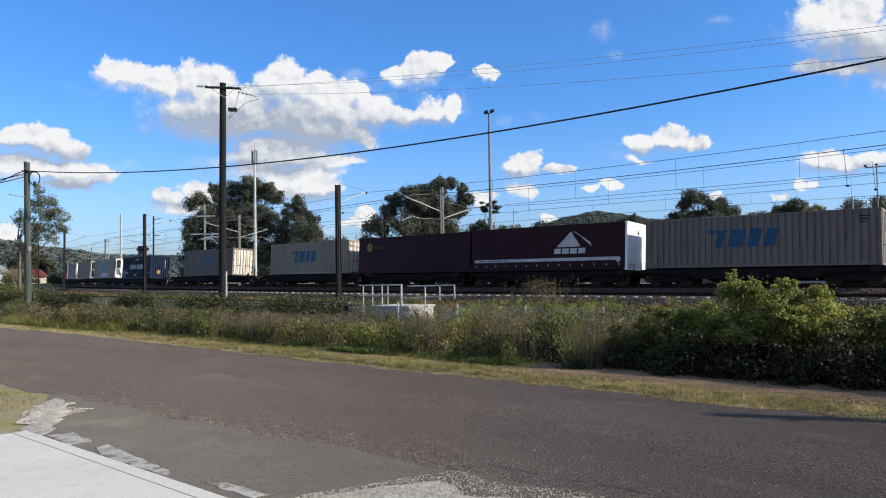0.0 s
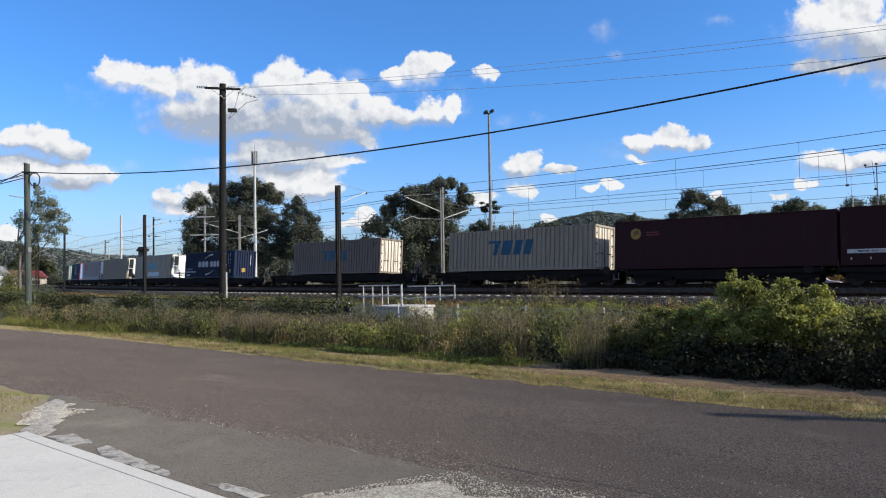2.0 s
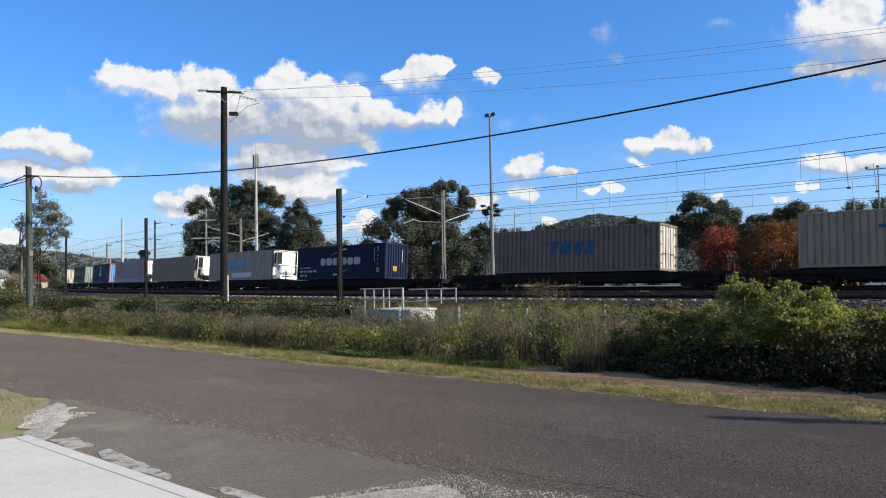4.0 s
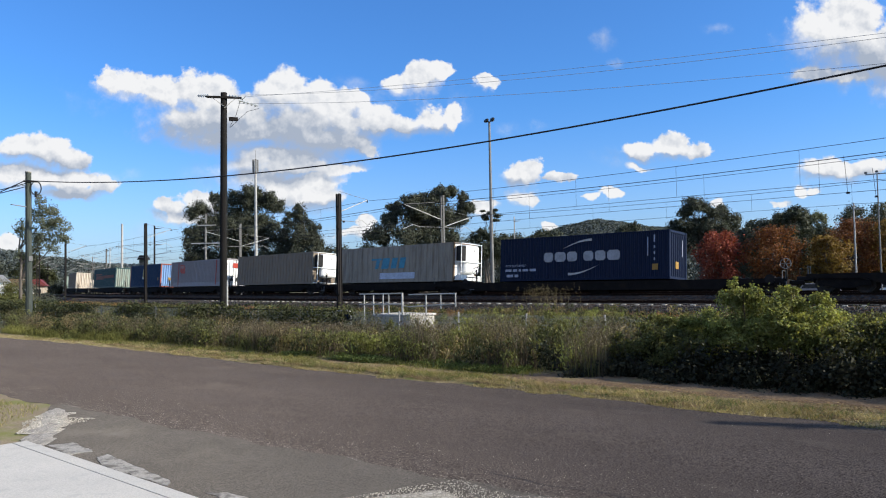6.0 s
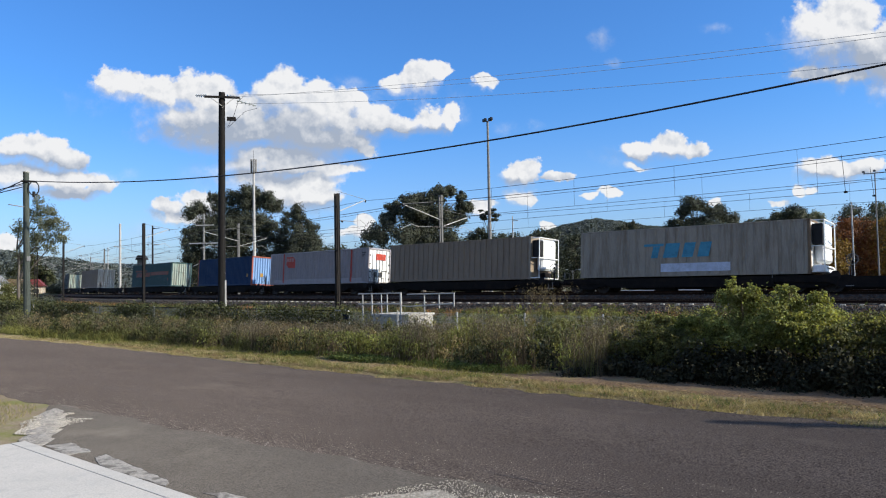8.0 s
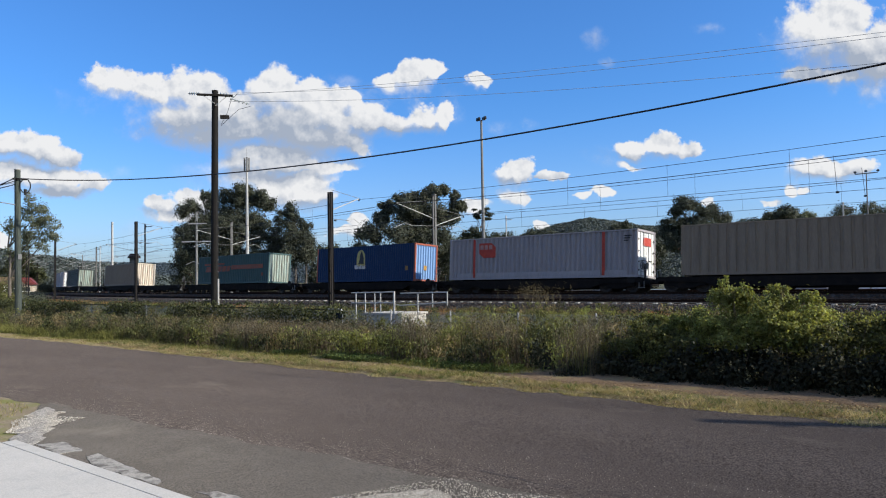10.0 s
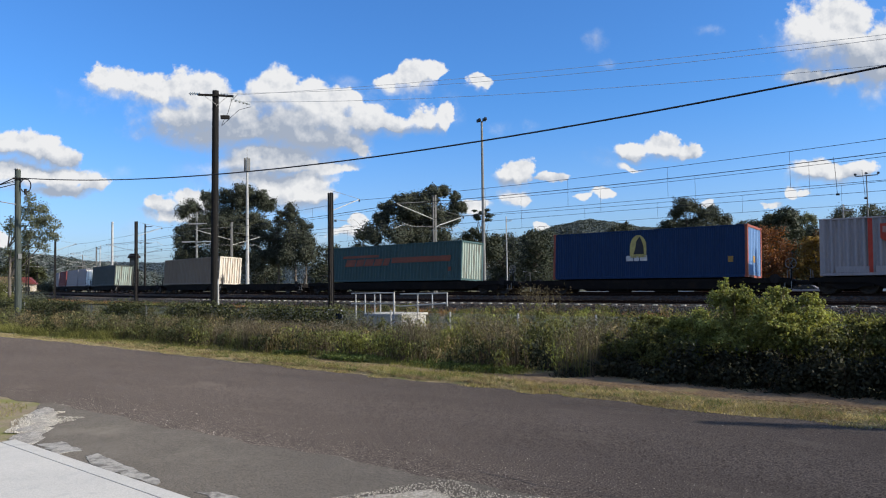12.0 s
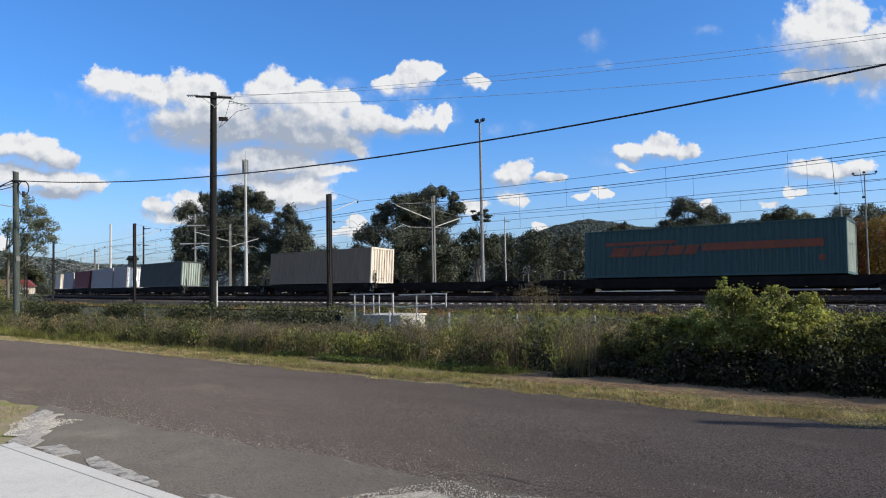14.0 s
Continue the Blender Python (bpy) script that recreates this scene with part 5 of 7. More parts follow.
# ================= fence, railing, plants =================
def build_fence():
    """Chain-link fence half hidden in weeds: posts, top rail, wires and mesh of its own."""
    fy = 21.6
    fence = thing("chain_link_fence", pose(0, fy, 0), "old chain-link fence with grey posts overgrown by weeds", "fence")
    xs = np.arange(-71.35, 4.1, 2.9)
    top = lambda x: 1.22 + 0.0045 * max(0, -12 - x)
    for x in xs:
        z = ground_z(x, fy)
        part("post", tube(bmesh.new(), (x, 0, z - 0.2), (x + 0.02, 0, top(x) + 0.05), 0.032, n=7), M_GALV if x > -24 else M_GREYSTEEL, fence)
    bm = bmesh.new()
    polyline(bm, [(x, 0, top(x)) for x in xs if x < -21], 0.02, 6)
    part("top_rail", bm, M_DARKSTEEL, fence)
    for k in (0.35, 0.75):
        part("strand", polyline(bmesh.new(), [(x, 0, top(x) - k) for x in xs], 0.005, 3), M_WIRE_FAINT, fence)
    # links
    verts, faces = [], []
    for lean in (-1, 1):
        for x in np.arange(-46, 3, 0.07):
            a, b = Vector((x, 0.004 * lean, ground_z(x, fy))), Vector((x + lean * 1.1, 0.004 * lean, top(x)))
            side = Vector((0.004, 0, 0))
            i = len(verts)
            verts += [tuple(a - side), tuple(a + side), tuple(b + side), tuple(b - side)]
            faces.append((i, i + 1, i + 2, i + 3))
    ob = raw("wire_mesh", verts, faces, M_WIRE_FAINT, fence)
    ob["kind"] = "stuff"
    # leaning stays and the narrow gate frame
    part("stay", T((-13.3, 0.05, 1.20), (-14.6, -0.2, 0.5), 0.03, n=6), M_DARKSTEEL, fence)
    part("broken_post", T((-17.75, -0.3, 0.2), (-18.05, -0.25, 1.0), 0.05, n=6), M_POLE_GREEN, fence, "leaning broken timber post")
    gate = thing("pipe_gate", pose(-22.2, fy - 0.05, 0), "narrow pipe gate with rounded corners in the fence", "gate")
    for x in (-0.45, 0.45):
        part("stile", T((x, 0, 0.2), (x, 0, 1.2), 0.03, n=7), M_GALV, gate)
    part("top_bar", polyline(bmesh.new(), [(-0.45, 0, 1.2), (-0.38, 0, 1.28), (0.38, 0, 1.28), (0.45, 0, 1.2)], 0.03, 7), M_GALV, gate)
    part("hinge", B((-0.45, -0.03, 0.9), (0.12, 0.05, 0.08)), M_DARKSTEEL, gate)
    sign = tagged(part("notice_plate", B((-21.9, fy - 0.09, 1.02), (0.34, 0.02, 0.3), 0.005), P_NAVY), "small blank dark blue notice plate on the gate", "sign")


def build_culvert():
    """Concrete headwall box with a galvanised railing on it."""
    cx, cy = -20.75, 24.0
    c = thing("culvert_box", pose(cx, cy, 0), "weathered concrete culvert box standing in weeds", "culvert")
    part("wall", B((-0.95, 0.85, 0.41), (2.1, 1.7, 1.04), 0.03), M_CULVERT, c)
    part("slab", B((-0.95, 0.85, 0.98), (2.22, 1.82, 0.10), 0.02), M_CULVERT, c, "pale concrete top slab")
    r = thing("railing", pose(cx, cy, 0), "galvanised pipe railing round the culvert", "railing")
    for x, foot in ((-2.60, 0.75), (-2.03, 0.95), (-1.45, 0.92), (-1.11, 1.0)):
        part("post", T((x, 0, foot), (x, 0, 1.93), 0.028, n=8), M_GALV, r)
    part("post", T((-0.29, -0.03, 0.05), (-0.29, -0.03, 1.97), 0.045, n=8), M_GALV, r)
    for x, foot in ((1.01, 0.98), (1.80, 1.30), (2.57, 1.38)):
        part("post", T((x, 0.0, foot), (x, 0.0, 1.91), 0.028, n=8), M_GALV, r)
    for z in (1.47, 1.93):
        part("rail", T((-2.88, 0, z - 0.02), (-0.29, 0, z + 0.01), 0.028, n=8), M_GALV, r)
    for z0, z1 in ((1.36, 1.50), (1.88, 1.92)):
        part("rail", T((0.05, 0.0, z0), (2.60, 0.0, z1), 0.028, n=8), M_GALV, r)
    part("bracket", T((-0.29, -0.03, 1.42), (0.05, 0.0, 1.36), 0.02, n=6), M_GALV, r)
    part("hook", polyline(bmesh.new(), [(1.01, 0.0, 1.0), (1.0, -0.02, 0.84), (0.88, -0.04, 0.80), (0.80, -0.04, 0.88)], 0.026), M_GALV, r)


RNG = np.random.default_rng(7)


def weed_shift(x):
    return 0.0012 * max(0, -10 - x) ** 1.9 - 0.55 * smooth(-16, -9, x)


def in_sight(n, y0, y1, bias=1.0, left=2.75, right=0.35):
    """Random places on the strip before the railway, closer together near the road."""
    y = y0 + (y1 - y0) * RNG.random(n) ** bias
    x = -left * y + (left * y + right * 8) * RNG.random(n) ** 0.8
    return x, y


def heights(x, y):
    return np.array([ground_z(a, b) for a, b in zip(x, y)])


def blades(name, x, y, z, h, w, lean, mat, label, category="grass", seg=2):
    """Bent grass blades, each a strip of seg quads."""
    n = len(x)
    a = RNG.random(n) * 2 * math.pi
    la = RNG.random(n) * 2 * math.pi
    dx, dy = np.cos(a) * w / 2, np.sin(a) * w / 2
    bend = lean * h * (0.3 + RNG.random(n))
    bx, by = np.cos(la) * bend, np.sin(la) * bend
    rows = []
    for k in range(seg + 1):
        u = k / seg
        taper = 1 - 0.85 * u
        px, py, pz = x + bx * u * u, y + by * u * u, z - 0.02 + h * u * (1 - 0.12 * u)
        rows.append(np.stack([np.stack([px - dx * taper, py - dy * taper, pz], 1), np.stack([px + dx * taper, py + dy * taper, pz], 1)], 1))
    v = np.stack(rows, 1).reshape(-1, 3)
    base = np.arange(n)[:, None] * (2 * (seg + 1))
    f = np.concatenate([base + np.array([[2 * k, 2 * k + 1, 2 * k + 3, 2 * k + 2]]) for k in range(seg)], 1).reshape(-1, 4)
    return tagged(raw(name, v, f, mat), label, category, kind="stuff")


def leaf_quads(c, size, droop=0.0, ratio=0.5, outward=None, stray=0.5):
    """A pointed leaf at every centre, turned at random or roughly along the crown's surface."""
    n = len(c)
    d = RNG.normal(size=(n, 3))
    if outward is not None:
        face = outward / (np.linalg.norm(outward, axis=1, keepdims=True) + 1e-9) + stray * RNG.normal(size=(n, 3))
        face /= np.linalg.norm(face, axis=1, keepdims=True) + 1e-9
        d -= (d * face).sum(1, keepdims=True) * face
        d /= np.linalg.norm(d, axis=1, keepdims=True) + 1e-9
        s = np.cross(d, face)
        size = (np.asarray(size) * np.ones(n))[:, None]
        v = np.stack([c - d * size / 2, c + s * size * ratio / 2, c + d * size / 2, c - s * size * ratio / 2], 1).reshape(-1, 3)
        return v, np.arange(4 * n).reshape(-1, 4)
    d[:, 2] -= droop
    d /= np.linalg.norm(d, axis=1, keepdims=True)
    s = np.cross(d, RNG.normal(size=(n, 3)))
    s /= np.linalg.norm(s, axis=1, keepdims=True) + 1e-9
    size = (np.asarray(size) * np.ones(n))[:, None]
    v = np.stack([c - d * size / 2, c + s * size * ratio / 2, c + d * size / 2, c - s * size * ratio / 2], 1).reshape(-1, 3)
    return v, np.arange(4 * n).reshape(-1, 4)


def build_weeds():
    # mown verge: short grass, partly dry
    for n, y0, y1, h, mat, label in ((70000, 13.9, 15.6, 0.05, M_DRYLAWN, "short faded grass along the road edge"), (30000, 14.0, 16.2, 0.075, M_STRAW, "dry mown grass clippings on the verge"),
                                     (80000, 14.2, 16.8, 0.11, M_LAWN, "green verge grass beside the road")):
        x, y = in_sight(n, y0, y1)
        y += np.array([edge_far(a) - 13.95 for a in x])
        keep = np.array([noise.noise(Vector((a * 0.5, b * 1.2, n * 0.001))) for a, b in zip(x, y)]) > (-0.15 if mat is not M_LAWN else -0.05 + 0.02)
        keep &= ~((x > -9.8) & (y > 14.72 + 0.12 * RNG.random(len(x))))      # the bare path stays open
        if mat is M_LAWN:
            keep &= (x < -6 - 3 * RNG.random(len(x)))
        x, y = x[keep], y[keep]
        blades("verge_grass", x, y, heights(x, y), h * (0.4 + RNG.random(len(x))), 0.018, 0.8, mat, label, seg=1)
    n = 900
    cx = -30 + 33 * RNG.random(n)
    cy = np.array([edge_far(a) for a in cx]) + 0.15 + 0.75 * RNG.random(n)
    i = np.repeat(np.arange(n), 26)
    x, y = cx[i] + 0.09 * RNG.normal(size=len(i)), cy[i] + 0.05 * RNG.normal(size=len(i))
    pale = (RNG.random(n) < 0.65)[i]
    for sel, mat, label in ((pale, M_DRYLAWN, "pale straw tussocks on the verge"), (~pale, M_CLOVER, "small green tussocks on the verge")):
        blades("grass_tussocks", x[sel], y[sel], heights(x[sel], y[sel]) + 0.02, 0.05 + 0.09 * RNG.random(sel.sum()), 0.012, 1.0, mat, label, seg=1)
    x, y = in_sight(9000, 15.7, 17.2)
    y += np.array([weed_shift(a) for a in x])
    keep = x < -9.5
    x, y = x[keep], y[keep]
    blades("long_grass", x, y, heights(x, y), (0.10 + 0.16 * RNG.random(len(x))) * np.where(x < -30, 1.7, 1.0), 0.016, 0.6, M_LAWN, "lush green grass at the foot of the weeds")
    n = 9000
    x = -44 + 15 * RNG.random(n)
    y = np.array([edge_far(a) for a in x]) + 0.9 + 1.9 * RNG.random(n)
    keep = np.array([noise.noise(Vector((a * 0.5, b * 0.7, 61))) for a, b in zip(x, y)]) > -0.08
    x, y = x[keep], y[keep]
    blades("grass_tufts", x, y, heights(x, y), 0.28 + 0.34 * RNG.random(len(x)), 0.02, 0.5, M_LAWN, "lush bright grass tufts before the weeds")
    # tall weeds: plants of several stems, standing in clumps with dark gaps between
    n = 3600
    x, y = in_sight(n, 16.3, 33.0, 1.25)
    y += np.array([weed_shift(a) for a in x]) * 0.9
    clump = np.array([0.75 * noise.noise(Vector((a * 0.42, b * 0.42, 5.0))) + 0.8 * noise.noise(Vector((a * 1.1, b * 1.1, 7.0))) for a, b in zip(x, y)])
    off = np.array([off_at(a, b) for a, b in zip(x, y)])
    keep = (off < -7.6) & ~((x > -8.0) & (y < 19.0)) & (clump > -0.22)
    x, y, clump = x[keep], y[keep], clump[keep]
    z = heights(x, y)
    h = (0.80 + 0.75 * clump + 0.40 * RNG.random(len(x))) * np.where(y < 17.2, 0.75, 1.0) * np.where(y > 23.5, 0.55, 1.0)
    h = h * (1 - 0.18 * np.array([smooth(-14, -27, a) for a in x]) * (y < 21.3))
    h = np.clip(h, 0.25, 1.55) * np.where((y < 21.5) & (x < -10), 0.88, 1.0) * np.where((x > -26) & (x < -14.5) & (y > 17.4) & (y < 24.6), 0.60, 1.0)
    spread = (0.14 + 0.16 * RNG.random(len(x))) * (0.6 + 0.5 * h)
    i = np.repeat(np.arange(len(x)), 6)
    a, q = RNG.random(len(i)) * 2 * math.pi, RNG.random(len(i)) * spread[i]
    blades("weed_stems", x[i] + q * np.cos(a), y[i] + q * np.sin(a), z[i], h[i] * (0.75 + 0.3 * RNG.random(len(i))), 0.018, 0.18, M_TWIG, "thin brown weed stems beside the railway", "weeds")
    i = np.repeat(np.arange(len(x)), 84)
    u = 0.12 + 0.92 * RNG.random(len(i)) ** 0.62
    a, q = RNG.random(len(i)) * 2 * math.pi, spread[i] * (0.45 + 0.75 * np.sin(np.pi * np.clip(u, 0, 1) * 0.85)) * RNG.random(len(i)) ** 0.5
    c = np.stack([x[i] + q * np.cos(a), y[i] + q * np.sin(a), z[i] + h[i] * u], 1) + RNG.normal(size=(len(i), 3)) * 0.025
    tone = np.array([noise.noise(Vector((a * 0.3, b * 0.3, 11.0))) for a, b in zip(x, y)]) + 0.75 * (RNG.random(len(x)) - 0.5)
    tone = np.where((x < -25) & (tone > 0.24) & (RNG.random(len(x)) < 0.75), -0.2, tone)[i]
    for sel, mat, label in (((tone > -0.12) & (tone < 0.24), M_WEED, "dense leafy green weeds beside the railway"), (tone <= -0.44, M_STRAW, "dry brown weeds among the green ones"),
                            (tone >= 0.24, M_BUSH, "bright yellow-green weeds beside the railway"), ((tone > -0.44) & (tone <= -0.12), M_VINE, "dark green broad-leaved weeds beside the railway")):
        v, f = leaf_quads(c[sel], 0.055 + 0.10 * RNG.random(sel.sum()), -1.3, 0.34)
        tagged(raw("weeds", v, f, mat), label, "weeds", kind="stuff")
    # tall grass with plumes, patchy
    x, y = in_sight(34000, 16.4, 30, 1.3)
    y += np.array([weed_shift(a) for a in x]) * 0.9
    clump = np.array([noise.noise(Vector((a * 0.22 + 9, b * 0.3, 2.0))) for a, b in zip(x, y)])
    off = np.array([off_at(a, b) for a, b in zip(x, y)])
    keep = (clump > -0.02) & (off < -7.8) & ~((x > -8.0) & (y < 19.0))
    x, y, clump = x[keep], y[keep], clump[keep]
    z = heights(x, y)
    h = (0.65 + 0.6 * RNG.random(len(x))) * np.where(y > 23.5, 0.62, 1.0) * (1 - 0.22 * np.array([smooth(-14, -27, a) for a in x]) * (y < 21.3)) * np.where((x > -26) & (x < -14.5) & (y > 17.4), 0.56, 1.0)
    dry = clump + 0.5 * (RNG.random(len(x)) - 0.5) > np.where(x < -24, 0.45, 0.27)
    for sel, mat, label in ((dry, M_STRAW, "tall dry grass stems beside the railway"), (~dry, M_WEED, "tall green grass beside the railway")):
        blades("tall_grass", x[sel], y[sel], z[sel], h[sel], 0.016, 0.35, mat, label)
    i = np.repeat(np.where(dry)[0], 3)
    c = np.stack([x[i], y[i], z[i] + h[i] * (0.78 + 0.25 * RNG.random(len(i)))], 1) + RNG.normal(size=(len(i), 3)) * 0.03
    v, f = leaf_quads(c, 0.05 + 0.07 * RNG.random(len(i)), -1.4, 0.25)
    tagged(raw("seed_plumes", v, f, M_PLUME), "brownish feathery grass seed heads", "grass", kind="stuff")
    # verge on the driveway's side
    n = 30000
    x = -45 + 33.2 * RNG.random(n) ** 0.6
    y = 4.0 + 4.6 * RNG.random(n)
    lim = np.array([edge_near(a) - 0.25 - 2.0 * smooth(-16.2, -12.8, a) for a in x])
    keep = (y < lim) & (np.array([noise.noise(Vector((a * 0.8, b * 0.8, 4))) for a, b in zip(x, y)]) > -0.12)
    x, y = x[keep], y[keep]
    dry = RNG.random(len(x)) < 0.4
    for sel, mat in ((dry, M_DRYLAWN), (~dry, M_LAWN)):
        blades("verge_grass", x[sel], y[sel], np.full(sel.sum(), 0.015), 0.03 + 0.05 * RNG.random(sel.sum()), 0.012, 0.7, mat, "short patchy lawn beside the driveway", seg=1)
    # ragged grass over the road edge, and litter
    n = 42000
    x, y = in_sight(n, -0.22, 0.5)
    x = -42 + 46 * RNG.random(n) ** 0.75
    y = np.array([edge_far(a) for a in x]) + (y + 0.02)
    keep = np.array([noise.noise(Vector((a * 1.3, b * 2.0, 21))) for a, b in zip(x, y)]) + 1.1 * (y - np.array([edge_far(a) for a in x])) > 0.05
    x, y = x[keep], y[keep]
    dry = RNG.random(len(x)) < 0.7
    for sel, mat in ((dry, M_DRYLAWN), (~dry, M_LAWN)):
        blades("edge_grass", x[sel], y[sel], heights(x[sel], y[sel]), 0.03 + 0.05 * RNG.random(sel.sum()), 0.012, 0.9, mat, "ragged faded grass over the road edge", seg=1)
    n = 34000
    x = -30 + 34 * RNG.random(n)
    y = np.array([edge_far(a) for a in x]) + 0.1 + 1.5 * RNG.random(n) ** 1.3
    keep = np.array([noise.noise(Vector((a * 0.9, b * 1.8, 31))) for a, b in zip(x, y)]) > -0.1
    c = np.stack([x[keep], y[keep], heights(x[keep], y[keep]) + 0.035], 1)
    v, f = leaf_quads(c, 0.03 + 0.05 * RNG.random(len(c)), 0, 0.5)
    v[:, 2] = np.repeat(c[:, 2], 4) + (v[:, 2] - np.repeat(c[:, 2], 4)) * 0.25
    tagged(raw("leaf_litter", v, f, M_LITTER), "dry brown leaf litter on the verge", "leaf litter", kind="stuff")
    # low bright ground cover where the verge meets the weeds
    n = 16000
    x = -19.5 + 9.5 * RNG.random(n)
    y = 15.75 + 0.9 * RNG.random(n) + 0.15 * np.sin(x * 1.3)
    keep = np.array([noise.noise(Vector((a * 0.6, b * 1.1, 51))) for a, b in zip(x, y)]) > -0.05
    c = np.stack([x[keep], y[keep], heights(x[keep], y[keep]) + 0.03 + 0.14 * RNG.random(keep.sum())], 1)
    v, f = leaf_quads(c, 0.03 + 0.04 * RNG.random(len(c)), 0, 0.8)
    tagged(raw("ground_cover", v, f, M_CLOVER), "low bright green ground cover beside the weeds", "plants", kind="stuff")
    # dead upright stalks in stands
    n = 34000
    x, y = in_sight(n, 16.5, 22.5, 1.3)
    y += np.array([weed_shift(a) for a in x]) * 0.9
    stand = np.array([noise.noise(Vector((a * 0.55, b * 0.5, 41))) for a, b in zip(x, y)])
    keep = (stand > 0.12) & ~((x > -7.8) & (y < 19.0)) & ((x > -24) | (RNG.random(n) < 0.4))
    x, y, stand = x[keep], y[keep], stand[keep]
    z = heights(x, y)
    h = (0.80 + 1.0 * stand + 0.4 * RNG.random(len(x))) * (1 - 0.22 * np.array([smooth(-14, -27, a) for a in x])) * np.where((x > -26) & (x < -14.5) & (y > 17.4), 0.60, 1.0)
    blades("dead_stalks", x, y, z, h, 0.013, 0.12, M_STALK, "stands of dead brown weed stalks", "weeds")
    i = np.repeat(np.arange(len(x)), 3)
    c = np.stack([x[i], y[i], z[i] + h[i] * (0.55 + 0.45 * RNG.random(len(i)))], 1) + RNG.normal(size=(len(i), 3)) * 0.025
    v, f = leaf_quads(c, 0.03 + 0.05 * RNG.random(len(i)), -1.6, 0.3)
    tagged(raw("dead_leaves", v, f, M_STALK), "withered leaves on dead stalks", "weeds", kind="stuff")
    # a denser brown stand before the culvert
    n = 6500
    x, y = -25.2 + 8.6 * RNG.random(n), 17.3 + 2.3 * RNG.random(n) ** 1.3
    keep = np.array([noise.noise(Vector((a * 0.8, b * 0.8, 71))) for a, b in zip(x, y)]) > -0.12
    x, y = x[keep], y[keep]
    z = heights(x, y)
    h = (0.62 + 0.40 * RNG.random(len(x))) * (1 - 0.2 * np.array([smooth(-20, -17, a) for a in x]))
    blades("dead_stalks", x, y, z, h, 0.015, 0.14, M_STALK, "dense stand of dead brown stalks", "weeds")
    i = np.repeat(np.arange(len(x)), 4)
    c = np.stack([x[i], y[i], z[i] + h[i] * (0.4 + 0.6 * RNG.random(len(i)))], 1) + RNG.normal(size=(len(i), 3)) * 0.03
    v, f = leaf_quads(c, 0.03 + 0.05 * RNG.random(len(i)), -1.6, 0.3)
    tagged(raw("dead_leaves", v, f, M_STALK), "withered leaves on the brown stalks", "weeds", kind="stuff")
    # a stand of tall reddish plume grass near the ballast
    n = 110
    x, y = -19.6 + RNG.normal(size=n) * 0.9, 33.6 + RNG.normal(size=n) * 0.5
    z = heights(x, y)
    h = 0.9 + 0.9 * RNG.random(n)
    blades("plume_grass", x, y, z, h, 0.018, 0.15, M_STALK, "tall reddish plume grass near the ballast", "grass")
    i = np.repeat(np.arange(n), 9)
    c = np.stack([x[i], y[i], z[i] + h[i] * (0.75 + 0.3 * RNG.random(len(i)))], 1) + RNG.normal(size=(len(i), 3)) * 0.035
    v, f = leaf_quads(c, 0.05 + 0.06 * RNG.random(len(i)), -1.5, 0.3)
    tagged(raw("seed_plumes", v, f, M_PLUME), "reddish plumes of tall grass", "grass", kind="stuff")
    # low growth at the foot of the ballast, rust coloured to the far side
    s = -120 + 125 * RNG.random(16000)
    o = -9.4 + 2.1 * RNG.random(16000) ** 1.4
    p = np.array([arc(a, b) for a, b in zip(s, o)])
    x, y = p[:, 0], p[:, 1]
    z = heights(x, y)
    h = 0.22 + 0.42 * RNG.random(len(x)) * np.clip((-6.9 - o) / 1.5, 0.15, 1)
    tone = np.array([noise.noise(Vector((a * 0.12, 3, 1))) for a in x]) + 0.4 * RNG.random(len(x))
    for sel, mat, label in ((tone > 0.12, M_RUSTGRASS, "rusty dry grass at the ballast foot"), (tone <= 0.12, M_WEED, "green grass tufts at the ballast foot")):
        blades("ballast_grass", x[sel], y[sel], z[sel], h[sel], 0.03, 0.4, mat, label)


def build_vines():
    """Leaves that climb over the fence."""
    n = 24000
    x = -60 + 38.5 * RNG.random(n)
    dens = np.array([noise.noise(Vector((a * 0.3, 0, 8))) for a in x])
    x = x[dens + 0.5 * (RNG.random(n) - 0.5) > 0.0]
    z = 0.25 + (1.08 + 0.0045 * np.maximum(0, -12 - x)) * RNG.random(len(x)) ** 0.6
    c = np.stack([x, 21.55 + RNG.normal(size=len(x)) * 0.22, z + 0.12 * RNG.normal(size=len(x))], 1)
    v, f = leaf_quads(c, 0.09 + 0.06 * RNG.random(len(x)), 0.5, 0.7)
    tagged(raw("vines", v, f, M_VINE), "green vines climbing over the fence", "vines", kind="stuff")


